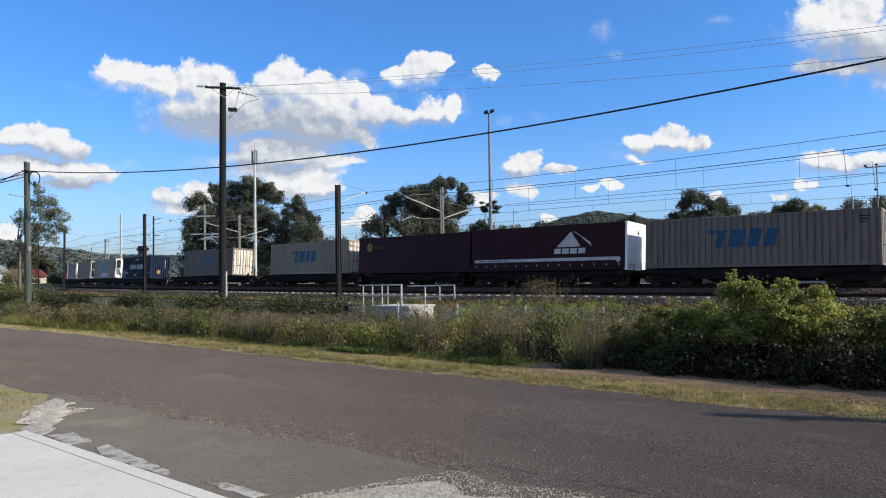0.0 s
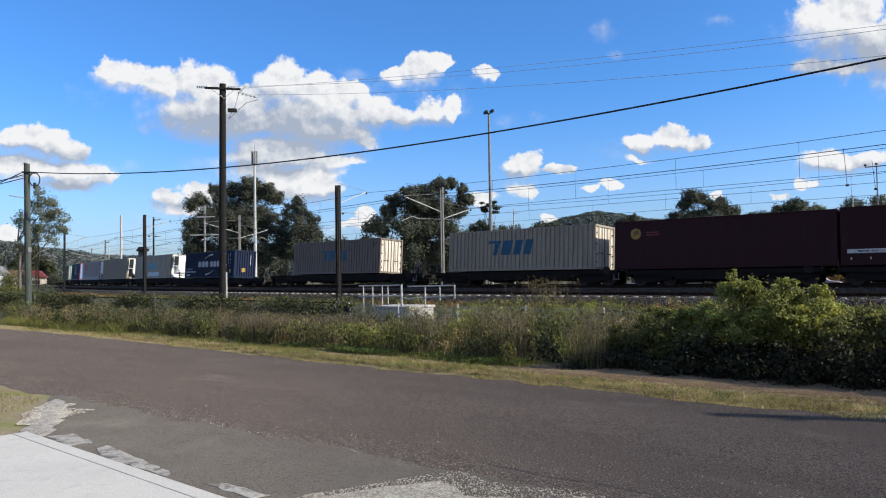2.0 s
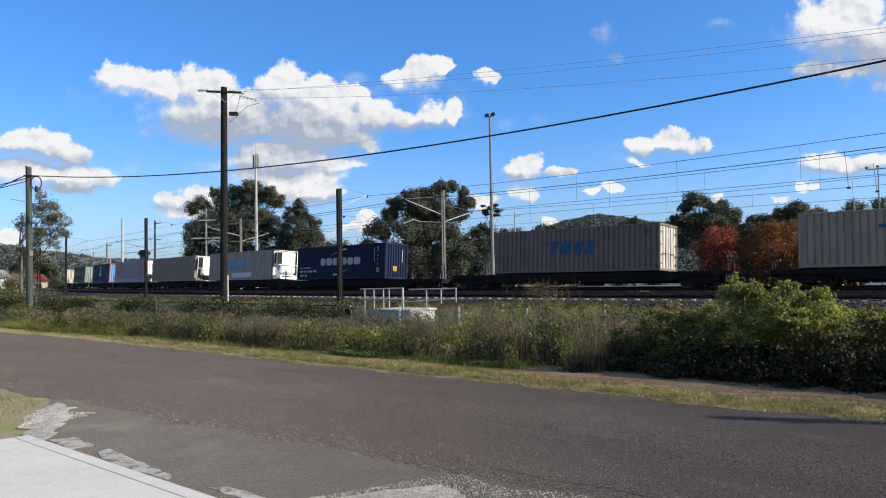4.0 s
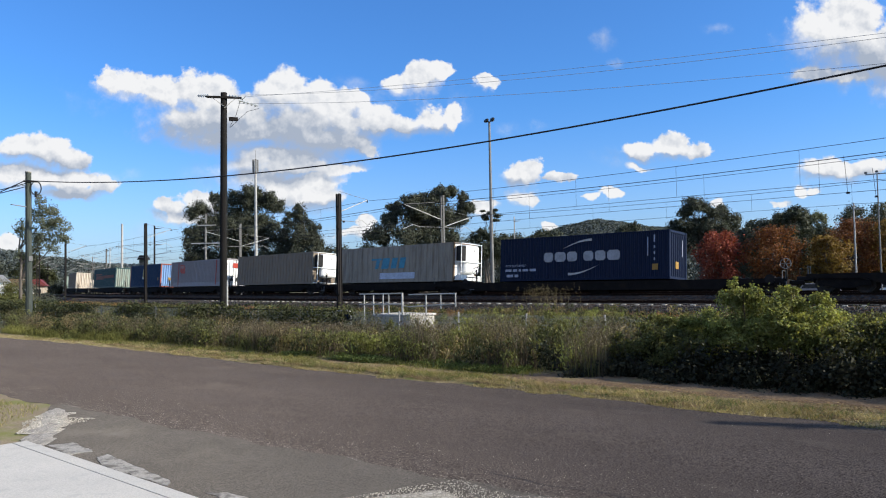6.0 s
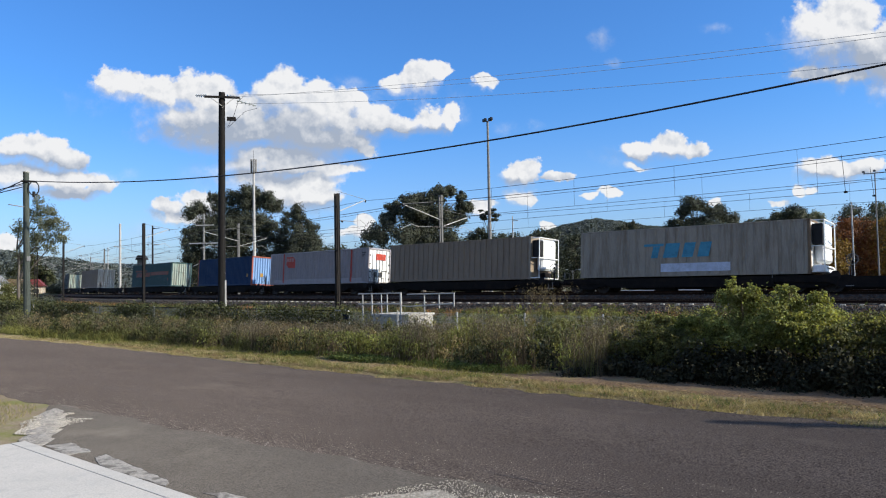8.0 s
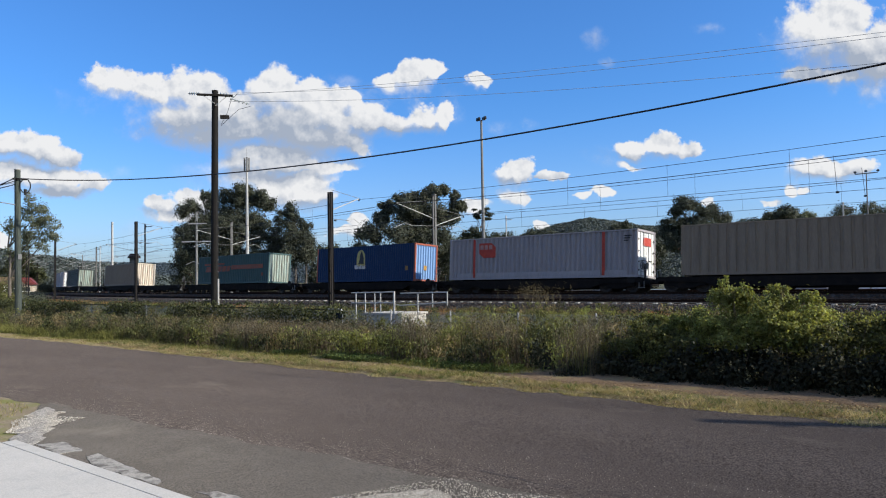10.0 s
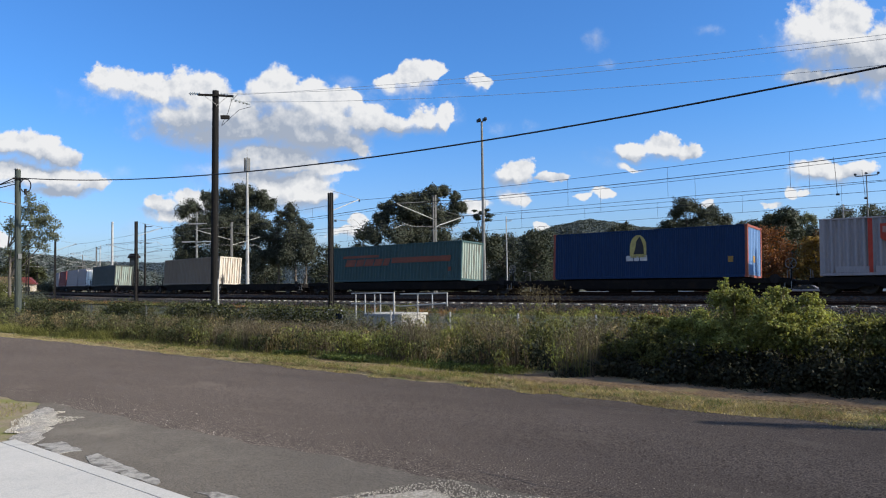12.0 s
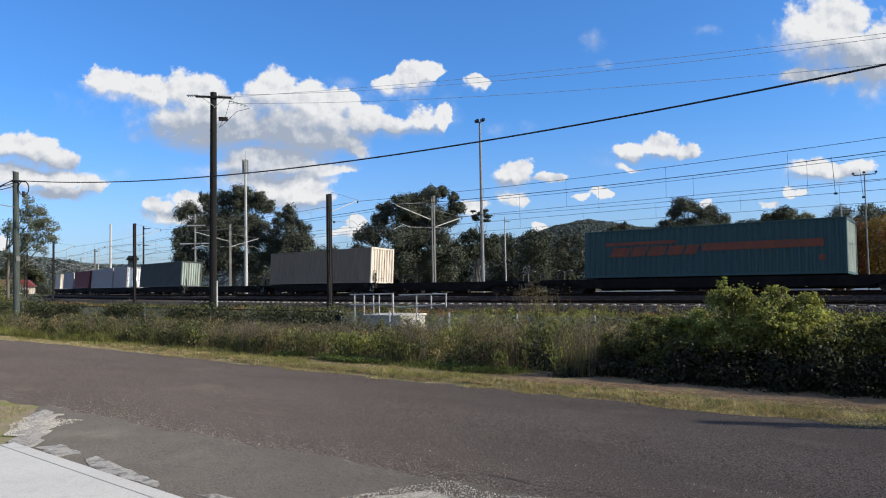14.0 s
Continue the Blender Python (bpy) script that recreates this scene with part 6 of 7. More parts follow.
def shrub(name, centres, n, size, mat, label, category="bush", twigs=True, base=None):
    """A bush: stems from the ground and leaves gathered in clumps round many centres (x, y, z, rx, ry, rz)."""
    b = thing(name, pose(0, 0, 0), label, category)
    tot = sum(c[3] * c[4] for c in centres)
    vs, fs, k = [], [], 0
    for i, (x, y, z, rx, ry, rz) in enumerate(centres):
        m = int(n * rx * ry / tot)
        d = RNG.normal(size=(m, 3))
        d /= np.linalg.norm(d, axis=1, keepdims=True)
        rad = RNG.random(m)[:, None] ** 0.45
        knots = RNG.normal(size=(max(6, m // 90), 3))
        knots /= np.linalg.norm(knots, axis=1, keepdims=True)
        pick = knots[RNG.integers(0, len(knots), m)]
        d = 0.58 * d + 0.54 * pick
        d *= np.where(RNG.random(m) < 0.16, 1.0 + 0.5 * RNG.random(m), 1.0)[:, None]
        c = np.array([x, y, z]) + d * rad * np.array([rx, ry, rz])
        c[:, 2] = np.maximum(c[:, 2], 0.04 + 0.04 * RNG.random(m))
        v, f = leaf_quads(c, size * (0.6 + 0.8 * RNG.random(m)), 0, 0.62, d + np.array([0, 0, 0.3]), 0.9)
        vs.append(v)
        fs.append(f + k)
        k += len(v)
        if twigs and i % max(1, len(centres) // 12) == 0:
            for j in range(3):
                a = Vector((x, y, z)) + Vector((random.uniform(-1, 1) * rx, random.uniform(-1, 1) * ry, random.uniform(0.2, 1.0) * rz))
                foot = (x + random.uniform(-.15, .15), y + random.uniform(-.15, .15), ground_z(x, y))
                part("branch", tube(bmesh.new(), foot, a, 0.014, 0.004, 5, False), M_TWIG, b)
    part_leaves = raw("leaves", np.concatenate(vs), np.concatenate(fs), mat, b)
    return b


def clumped(blobs, n=8, seed=1):
    """Break each mass of leaves into smaller clumps about its outside."""
    rnd = random.Random(seed)
    out = []
    for x, y, z, rx, ry, rz in blobs:
        out.append((x, y, z, rx * 0.86, ry * 0.86, rz * 0.86))
        for k in range(n):
            a, e, s = k * 2.39996 + rnd.uniform(-.5, .5), rnd.uniform(-0.6, 1.0), rnd.uniform(0.24, 0.46)
            c = math.sqrt(max(0.0, 1 - e * e))
            out.append((x + 0.78 * rx * c * math.cos(a), y + 0.78 * ry * c * math.sin(a), z + 0.80 * rz * e, rx * s, ry * s, rz * s * 0.8))
    return out


def closer(blobs, f=0.955):
    return [(x * f, y * f, EYE + (z - EYE) * f, rx * f, ry * f, rz * f * 1.08) for x, y, z, rx, ry, rz in blobs]


def build_bushes():
    random.seed(11)
    blobs = [(-6.2, 18.6, 0.75, 0.9, 0.8, 0.8), (-5.3, 18.4, 1.3, 0.8, 0.8, 0.8), (-4.6, 18.3, 1.3, 0.85, 0.85, 0.8), (-3.7, 18.3, 1.2, 0.75, 0.8, 0.78), (-5.2, 17.9, 1.0, 1.1, 0.7, 0.5),
             (-3.8, 17.8, 1.05, 1.0, 0.7, 0.5), (-5.42, 18.2, 2.0, 0.2, 0.2, 0.38), (-5.0, 18.2, 1.95, 0.26, 0.22, 0.3), (-4.2, 18.0, 1.9, 0.35, 0.28, 0.28), (-3.5, 18.2, 1.75, 0.3, 0.28, 0.3), (-6.7, 18.3, 1.1, 0.5, 0.4, 0.4)]
    shrub("roadside_bush", clumped(closer(blobs), 12, 3), 62000, 0.060, M_BUSH, "dense yellow-green leafy bush beside the road")
    blobs = [(-2.7, 17.8, 0.95, 0.9, 0.8, 0.55), (-1.6, 17.8, 1.0, 0.9, 0.8, 0.6), (-0.4, 17.7, 0.9, 1.0, 0.8, 0.7), (1.0, 17.7, 0.85, 1.1, 0.9, 0.95), (2.8, 17.9, 0.85, 1.2, 1.0, 1.05), (-2.1, 18.0, 1.15, 0.7, 0.5, 0.4)]
    shrub("roadside_bush", clumped(closer(blobs), 11, 5), 46000, 0.060, M_WEED, "low tangled bush beside the road")
    blobs = [(-7.2, 18.0, 0.75, 0.8, 0.8, 0.7), (-6.5, 17.6, 0.6, 0.8, 0.7, 0.6), (-7.6, 19.4, 0.75, 1.0, 0.8, 0.75), (-8.2, 18.0, 0.5, 0.7, 0.6, 0.5)]
    shrub("roadside_bush", clumped(closer(blobs), 11, 8), 26000, 0.060, M_WEED, "rounded green scrub beside the road")
    # undergrowth at their feet, shade painted into its colour, and the tall thicket that goes on along the road
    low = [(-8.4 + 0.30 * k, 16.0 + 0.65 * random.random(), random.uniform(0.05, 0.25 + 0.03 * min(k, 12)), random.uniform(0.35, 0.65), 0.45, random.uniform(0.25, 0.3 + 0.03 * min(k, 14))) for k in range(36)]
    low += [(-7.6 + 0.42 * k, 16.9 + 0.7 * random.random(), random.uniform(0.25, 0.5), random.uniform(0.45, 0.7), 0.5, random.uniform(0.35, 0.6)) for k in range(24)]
    shrub("undergrowth", low, 44000, 0.08, M_SHADE_LEAF, "undergrowth at the bushes' feet, shade painted into its dark leaves", "undergrowth")
    # this thicket lies out of view, added to shade the bush fronts
    blobs = [(1.6, 18.6, 0.9, 1.3, 1.1, 0.95), (3.4, 18.7, 0.9, 1.5, 1.2, 1.0), (5.4, 18.8, 0.95, 1.5, 1.2, 1.05), (7.4, 18.9, 0.9, 1.5, 1.2, 1.0)]
    shrub("roadside_bush", blobs, 16000, 0.10, M_WEED, "unseen roadside thicket of tangled green leaves, added for shade")
    # darker clumps among the weeds
    for k in range(16):
        x = -40 + 30 * random.random() ** 0.8
        y = random.uniform(17.4, 20.5) + weed_shift(x)
        zb, h = ground_z(x, y), random.uniform(0.35, 0.7)
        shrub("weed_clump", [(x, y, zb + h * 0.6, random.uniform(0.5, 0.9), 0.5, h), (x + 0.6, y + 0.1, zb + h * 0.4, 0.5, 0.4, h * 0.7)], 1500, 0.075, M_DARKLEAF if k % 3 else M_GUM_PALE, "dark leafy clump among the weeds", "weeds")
    # growth behind the fence
    for x, y, h in ((-12.0, 28.5, 0.5), (-13.5, 29.0, 0.55), (-9.5, 27.5, 0.5), (-6.5, 27.0, 0.6), (-3.5, 26.5, 0.6), (-25.5, 22.2, 0.5), (-27.5, 22.0, 0.5), (-29.5, 22.2, 0.45), (-17.0, 25.5, 0.45)):
        zb = ground_z(x, y)
        shrub("low_shrub", [(x, y, zb + h * 0.5, 1.0, 0.8, h), (x + 0.8, y + 0.3, zb + h * 0.4, 0.8, 0.7, h * 0.8)], 2200, 0.09, M_WEED, "low green shrub near the fence")


def tree(name, x, y, top, rad, mat, label, leaves=9000, leaf=0.34, trunk=0.28, clumps=26, low=0.28, flat=0.62, bark=None, seed=0, droop=0.4, layout="gum", tight=1.0, heads=()):
    """Tapered trunk, limbs that end in leaf clumps, and a crown with gaps."""
    rnd = random.Random(seed + int(x * 13 + y * 7))
    zb = ground_z(x, y) if y < 100 else ground_z(x, 100)
    t = thing(name, pose(x, y, zb), label, "tree")
    h = top - zb
    bark = bark or M_BARK
    bm = bmesh.new()
    pts = [Vector((0, 0, -0.3))]
    for k in range(1, 7):
        pts.append(Vector((rnd.uniform(-.1, .1) * h * 0.15 * k / 6 * 3, rnd.uniform(-.1, .1) * h * 0.1 * k / 6 * 3, h * 0.80 * k / 6)))
    for k in range(6):
        tube(bm, pts[k], pts[k + 1], trunk * (1 - k / 7.5), trunk * (1 - (k + 1) / 7.5), 8, False)
    part("trunk", bm, bark, t)
    cs, limbs = [], bmesh.new()
    for k, (across, up, size) in enumerate(heads):
        # rounded heads of foliage, laid out across the crown and staggered in depth
        for sub in range(6):
            d = Vector((rnd.gauss(0, 1), rnd.gauss(0, 1), rnd.gauss(0, 0.7))).normalized() * size * (0.0 if sub == 0 else rnd.uniform(0.6, 1.0))
            deep = rnd.uniform(-0.5, 0.5) * rad * (0.4 if size < 1.0 else 0.8)
            c = Vector((across * 0.788 - 0.616 * deep, across * 0.616 + 0.788 * deep, up - zb)) + d
            cs.append((c, size * (1.15 if sub == 0 else rnd.uniform(0.45, 0.75))))
            if sub == 0:
                start = pts[max(1, min(5, int(6 * c.z / h) - 1))]
                start = Vector((start.x, start.y, min(start.z, c.z - 0.3)))
                mid = start.lerp(c, 0.5) + Vector((0, 0, -0.25 * size))
                tube(limbs, start, mid, trunk * 0.42, trunk * 0.26, 5, False)
                tube(limbs, mid, c, trunk * 0.26, trunk * 0.08, 5, False)
    for k in range(0 if heads else clumps):
        u = (k + 0.5) / clumps
        zz = h * (low + (1.0 - low) * u)
        if layout == "gum":
            env = rad * (0.55 + 0.6 * math.sin(math.pi * min(1, u * 0.95 + 0.05))) * rnd.uniform(0.35, 1.05)
        elif layout == "cone":
            env = rad * (1.05 - 0.85 * u) * rnd.uniform(0.4, 1.0)
        else:
            env = rad * math.sqrt(max(0.05, 1 - (2 * u - 1) ** 2)) * rnd.uniform(0.3, 0.95)
        a = k * 2.39996 + rnd.uniform(-0.5, 0.5)
        size = rad * rnd.uniform(0.30, 0.52) * (0.75 if u > 0.8 else 1.0)
        c = Vector((env * math.cos(a), env * math.sin(a), min(zz, h - size * flat)))
        cs.append((c, size))
        j = min(5, int(u * 5))
        start = pts[1 + min(4, j)].lerp(pts[min(6, 2 + j)], rnd.random()) if j < 5 else pts[5]
        start = Vector((start.x, start.y, min(start.z, c.z - 0.2)))
        mid = start.lerp(c, 0.55) + Vector((0, 0, -0.12 * size))
        tube(limbs, start, mid, trunk * 0.30, trunk * 0.18, 5, False)
        tube(limbs, mid, c, trunk * 0.18, trunk * 0.06, 5, False)
    part("branchwork", limbs, bark, t)
    vs, fs, k0 = [], [], 0
    tot = sum(s * s for _, s in cs)
    for c, s in cs:
        m = int(leaves * s * s / tot)
        d = RNG.normal(size=(m, 3))
        d /= np.linalg.norm(d, axis=1, keepdims=True)
        sub = RNG.normal(size=(14, 3))
        sub /= np.linalg.norm(sub, axis=1, keepdims=True)
        d = 0.62 * d * RNG.random(m)[:, None] ** 0.4 + 0.66 * sub[RNG.integers(0, 14, m)] * RNG.random(m)[:, None] ** 0.3
        d *= np.where(RNG.random(m) < 0.15, 1.0 + 0.45 * RNG.random(m), 1.0)[:, None]
        p = np.array(c) + d * tight * np.array([s, s, s * flat])
        v, f = leaf_quads(p, leaf * (0.6 + 0.8 * RNG.random(m)), 0, 0.6, d + np.array([0, 0, 0.25]), 0.45)
        vs.append(v)
        fs.append(f + k0)
        k0 += len(v)
    raw("crown", np.concatenate(vs), np.concatenate(fs), mat, t)
    return t


def build_trees():
    gum = "tall dark gum tree beyond the railway"
    tree("gum_tree", -86.4, 35.0, 12.4, 1.6, M_GUM_PALE, "airy pale gum tree with drooping leaves", 8500, 0.19, 0.2, 0, 0.26, 0.8, seed=3, heads=[
        (2.4, 12.0, 0.8), (3.3, 11.1, 0.9), (1.6, 10.6, 0.9), (0.5, 9.2, 1.0), (2.6, 9.7, 1.2), (3.9, 9.7, 1.0), (4.6, 9.1, 0.7), (0.9, 7.9, 1.0), (2.8, 8.1, 1.2), (4.2, 8.1, 0.9), (1.7, 6.8, 0.8), (3.5, 7.0, 0.8), (0.0, 6.3, 0.6)])
    for i, (x, y, top, rad) in enumerate(((-221.0, 80.0, 13.0, 4.6), (-213.0, 88.5, 12.2, 4.0), (-231.0, 75.0, 14.0, 5.0), (-207.5, 90.5, 8.6, 3.2))):
        tree("round_tree", x, y, top, rad, M_VINE if i % 2 else M_GUM, "leafy green tree behind the houses", 9000, 0.42, 0.25, 40, 0.05, 0.8, layout="round", seed=120 + i)
    tree("gum_tree", -91.5, 68.5, 17.6, 3.2, M_GUM, gum, 66000, 0.24, 0.42, 0, 0.1, 0.85, seed=1, heads=[
        (-7.3, 13.3, 1.3), (-6.1, 14.2, 1.1), (-4.5, 15.6, 0.8), (-3.2, 14.7, 1.6), (-1.1, 15.5, 1.4), (0.9, 16.3, 1.5), (1.6, 15.0, 1.9), (3.9, 14.7, 1.5), (5.1, 14.2, 1.1),
        (-7.5, 10.7, 1.2), (-5.3, 11.9, 1.9), (-2.6, 11.5, 2.4), (0.6, 11.6, 2.6), (3.3, 11.5, 1.9)])
    tree("gum_tree", -92.9, 66.4, 11.8, 3.2, M_GUM, gum, 44000, 0.25, 0.3, 0, 0.1, 0.85, seed=2, heads=[
        (-5.7, 9.5, 1.1), (-4.2, 9.6, 1.9), (-0.8, 9.2, 2.2), (2.6, 8.9, 2.2), (5.8, 9.0, 1.8), (-4.6, 6.6, 1.8), (-1.2, 6.2, 2.0), (2.6, 6.2, 2.1), (6.0, 6.0, 1.8), (8.6, 6.6, 1.7)])
    fir = "slender feathery dark tree beyond the railway"
    tree("casuarina_tree", -85.1, 71.3, 13.3, 1.0, M_GUM, fir, 9500, 0.22, 0.2, 0, 0.2, 1.1, seed=8, heads=[(0.1, 12.8, 0.5), (0.1, 11.8, 0.7), (0.0, 10.5, 0.9), (0.1, 9.1, 1.2), (-0.4, 7.9, 1.3), (0, 6.4, 1.4)])
    tree("casuarina_tree", -81.7, 71.6, 14.0, 1.2, M_GUM, fir, 17000, 0.22, 0.2, 0, 0.2, 1.1, seed=9, heads=[
        (-0.5, 13.4, 0.8), (-1.2, 12.5, 0.7), (0.0, 12.3, 0.8), (-0.7, 11.2, 1.3), (-0.4, 9.7, 1.5), (0.0, 8.0, 1.6), (-0.6, 6.2, 1.7)])
    tree("casuarina_tree", -80.6, 72.5, 11.8, 1.2, M_GUM, fir, 11000, 0.22, 0.18, 0, 0.2, 1.1, seed=10, heads=[(-0.4, 11.0, 0.7), (0.2, 10.6, 0.8), (0.0, 9.3, 1.2), (0.4, 7.8, 1.2), (0.2, 6.2, 1.4)])
    tree("gum_tree", -60.0, 72.85, 14.9, 3.0, M_GUM, gum, 62000, 0.22, 0.36, 0, 0.1, 0.85, seed=20, heads=[
        (-3.6, 11.9, 1.0), (-4.5, 10.4, 0.9), (-1.7, 12.9, 1.0), (-0.3, 13.2, 0.8), (1.7, 13.5, 1.1), (3.6, 14.0, 0.8), (5.0, 13.3, 0.7), (5.3, 11.9, 1.0), (-1.2, 11.3, 1.7), (1.5, 11.3, 1.9), (3.8, 10.4, 1.7)])
    tree("gum_tree", -60.8, 71.2, 9.6, 3.0, M_GUM, gum, 42000, 0.23, 0.3, 0, 0.1, 0.85, seed=21, heads=[
        (-5.4, 8.5, 1.0), (-3.7, 8.3, 1.6), (-0.7, 8.7, 2.0), (2.2, 8.2, 2.0), (5.0, 8.0, 1.5), (-6.0, 6.2, 1.3), (-3.4, 5.6, 1.8), (0.2, 5.6, 2.0), (3.6, 5.4, 1.9), (6.2, 5.6, 1.5)])
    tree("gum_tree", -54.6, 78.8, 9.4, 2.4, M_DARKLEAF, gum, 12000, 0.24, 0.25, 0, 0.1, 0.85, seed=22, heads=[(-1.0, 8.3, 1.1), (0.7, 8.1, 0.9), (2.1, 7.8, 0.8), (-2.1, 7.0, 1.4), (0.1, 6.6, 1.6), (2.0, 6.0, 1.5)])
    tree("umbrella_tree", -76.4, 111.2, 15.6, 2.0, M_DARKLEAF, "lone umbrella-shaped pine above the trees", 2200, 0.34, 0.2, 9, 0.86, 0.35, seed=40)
    for i, (x, y, top, rad) in enumerate(((-62.2, 97.1, 10.0, 3.4), (-55.8, 95.7, 10.2, 3.6), (-55.6, 106.1, 10.0, 3.6), (-51.5, 111.8, 10.0, 4.1), (-47.1, 115.2, 10.6, 3.7), (-68.0, 92.0, 8.6, 3.6), (-74.0, 88.0, 8.4, 3.6),
                                              (-80.0, 84.0, 8.0, 3.6), (-95.2, 90.4, 9.4, 4.6), (-104.0, 84.0, 8.5, 4.0), (-111.2, 74.0, 9.0, 3.4), (-71.0, 80.0, 7.4, 3.0), (-65.0, 84.0, 7.6, 3.2))):
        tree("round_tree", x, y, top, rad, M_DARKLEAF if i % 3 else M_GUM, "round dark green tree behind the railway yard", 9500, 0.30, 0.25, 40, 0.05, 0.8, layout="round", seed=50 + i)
    for i, (x, y, top, rad) in enumerate(((-31.5, 121.0, 11.6, 4.4), (-26.9, 120.8, 12.6, 3.8), (-21.0, 148.1, 15.2, 5.6), (-13.5, 146.0, 14.0, 4.8), (-36.0, 130.0, 11.0, 4.5), (-17.0, 128.0, 11.5, 4.6))):
        tree("gum_tree", x, y, top, rad, M_DARKLEAF if i % 2 else M_GUM, "dark rounded gum tree behind the yard", 26000, 0.30, 0.3, 64, 0.06, 0.8, seed=70 + i, tight=0.82)
    tree("gum_tree", -42.4, 125.0, 16.4, 3.4, M_GUM, "broad-crowned gum tree rising over the yard", 48000, 0.26, 0.34, 0, 0.1, 0.8, seed=71, heads=[
        (-1.5, 14.7, 1.8), (-2.6, 13.5, 1.2), (0.5, 14.5, 1.3), (2.0, 13.3, 1.5), (3.8, 13.1, 1.6), (5.7, 12.2, 1.3), (-4.0, 11.4, 1.2), (-0.8, 11.6, 1.7), (2.3, 11.1, 2.1), (5.1, 10.7, 1.7), (-2.7, 10.1, 1.9), (1.0, 8.6, 2.2), (4.5, 8.4, 2.2), (-2.6, 7.8, 2.0)])
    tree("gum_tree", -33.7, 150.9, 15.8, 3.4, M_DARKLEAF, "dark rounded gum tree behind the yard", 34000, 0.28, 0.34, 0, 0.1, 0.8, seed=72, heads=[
        (0.6, 13.9, 1.8), (-1.9, 13.0, 1.4), (2.6, 12.9, 1.5), (-0.2, 11.9, 2.1), (2.4, 11.2, 1.9), (-3.2, 11.7, 1.4), (-2.4, 9.2, 2.2), (1.2, 8.8, 2.4), (4.0, 8.8, 2.0)])
    tree("gum_tree", -28.6, 148.4, 14.4, 1.6, M_GUM_PALE, "thin pale gum tree with open foliage", 2600, 0.26, 0.2, 0, 0.1, 0.8, seed=73, heads=[(-0.1, 13.5, 0.9), (0.7, 12.9, 0.9), (-1.0, 12.5, 0.8), (0.2, 11.4, 1.0)])
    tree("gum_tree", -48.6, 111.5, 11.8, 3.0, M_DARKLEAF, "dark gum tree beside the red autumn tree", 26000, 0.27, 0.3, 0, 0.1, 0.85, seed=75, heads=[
        (-1.7, 9.6, 1.4), (0.1, 10.4, 1.1), (-3.2, 8.3, 1.3), (1.9, 8.6, 1.3), (3.3, 7.1, 1.1), (-0.5, 7.4, 1.8), (1.8, 6.1, 1.6), (-2.7, 5.8, 1.5), (3.8, 5.1, 1.2)])
    autumn = ((-29.3, 94.0, 8.3, 3.0, M_RED, "red autumn tree behind the railway yard"), (-23.6, 95.6, 8.7, 3.3, M_RUSSET, "russet autumn tree behind the railway yard"),
              (-18.0, 97.4, 7.3, 2.6, M_YELLOW, "yellow autumn tree behind the railway yard"), (-16.8, 107.4, 9.9, 3.3, M_RUSSET, "russet autumn tree behind the railway yard"),
              (-12.3, 108.3, 9.9, 3.5, M_YELLOW, "olive and orange autumn tree behind the yard"), (-8.6, 104.0, 9.0, 3.3, M_RUSSET, "russet autumn tree behind the railway yard"))
    for i, (x, y, top, rad, mat, label) in enumerate(autumn):
        tree("autumn_tree", x, y, top, rad, mat, label, 9500, 0.26, 0.2, 40, 0.05, 0.85, layout="round", seed=90 + i, droop=0.2)
    # shrubs at the bend
    for i, (x, y, h, r) in enumerate(((-176.0, 72.5, 5.6, 3.2), (-170.0, 66.5, 5.2, 3.0), (-178.0, 80.0, 4.6, 2.4), (-90.5, 35.8, 2.0, 2.4), (-94.0, 40.7, 1.8, 2.0), (-87.0, 34.0, 2.0, 2.2), (-97.0, 34.0, 2.1, 2.8), (-101.0, 38.0, 2.1, 2.4), (-92.0, 32.0, 2.0, 2.6))):
        shrub("large_shrub", [(x, y, h * 0.5, r, r, h * 0.5), (x + r * 0.7, y, h * 0.38, r * 0.7, r * 0.7, h * 0.38)], 3800, 0.22, M_WEED if i % 2 else M_GUM, "low spreading shrub beside the railway bend", twigs=False)


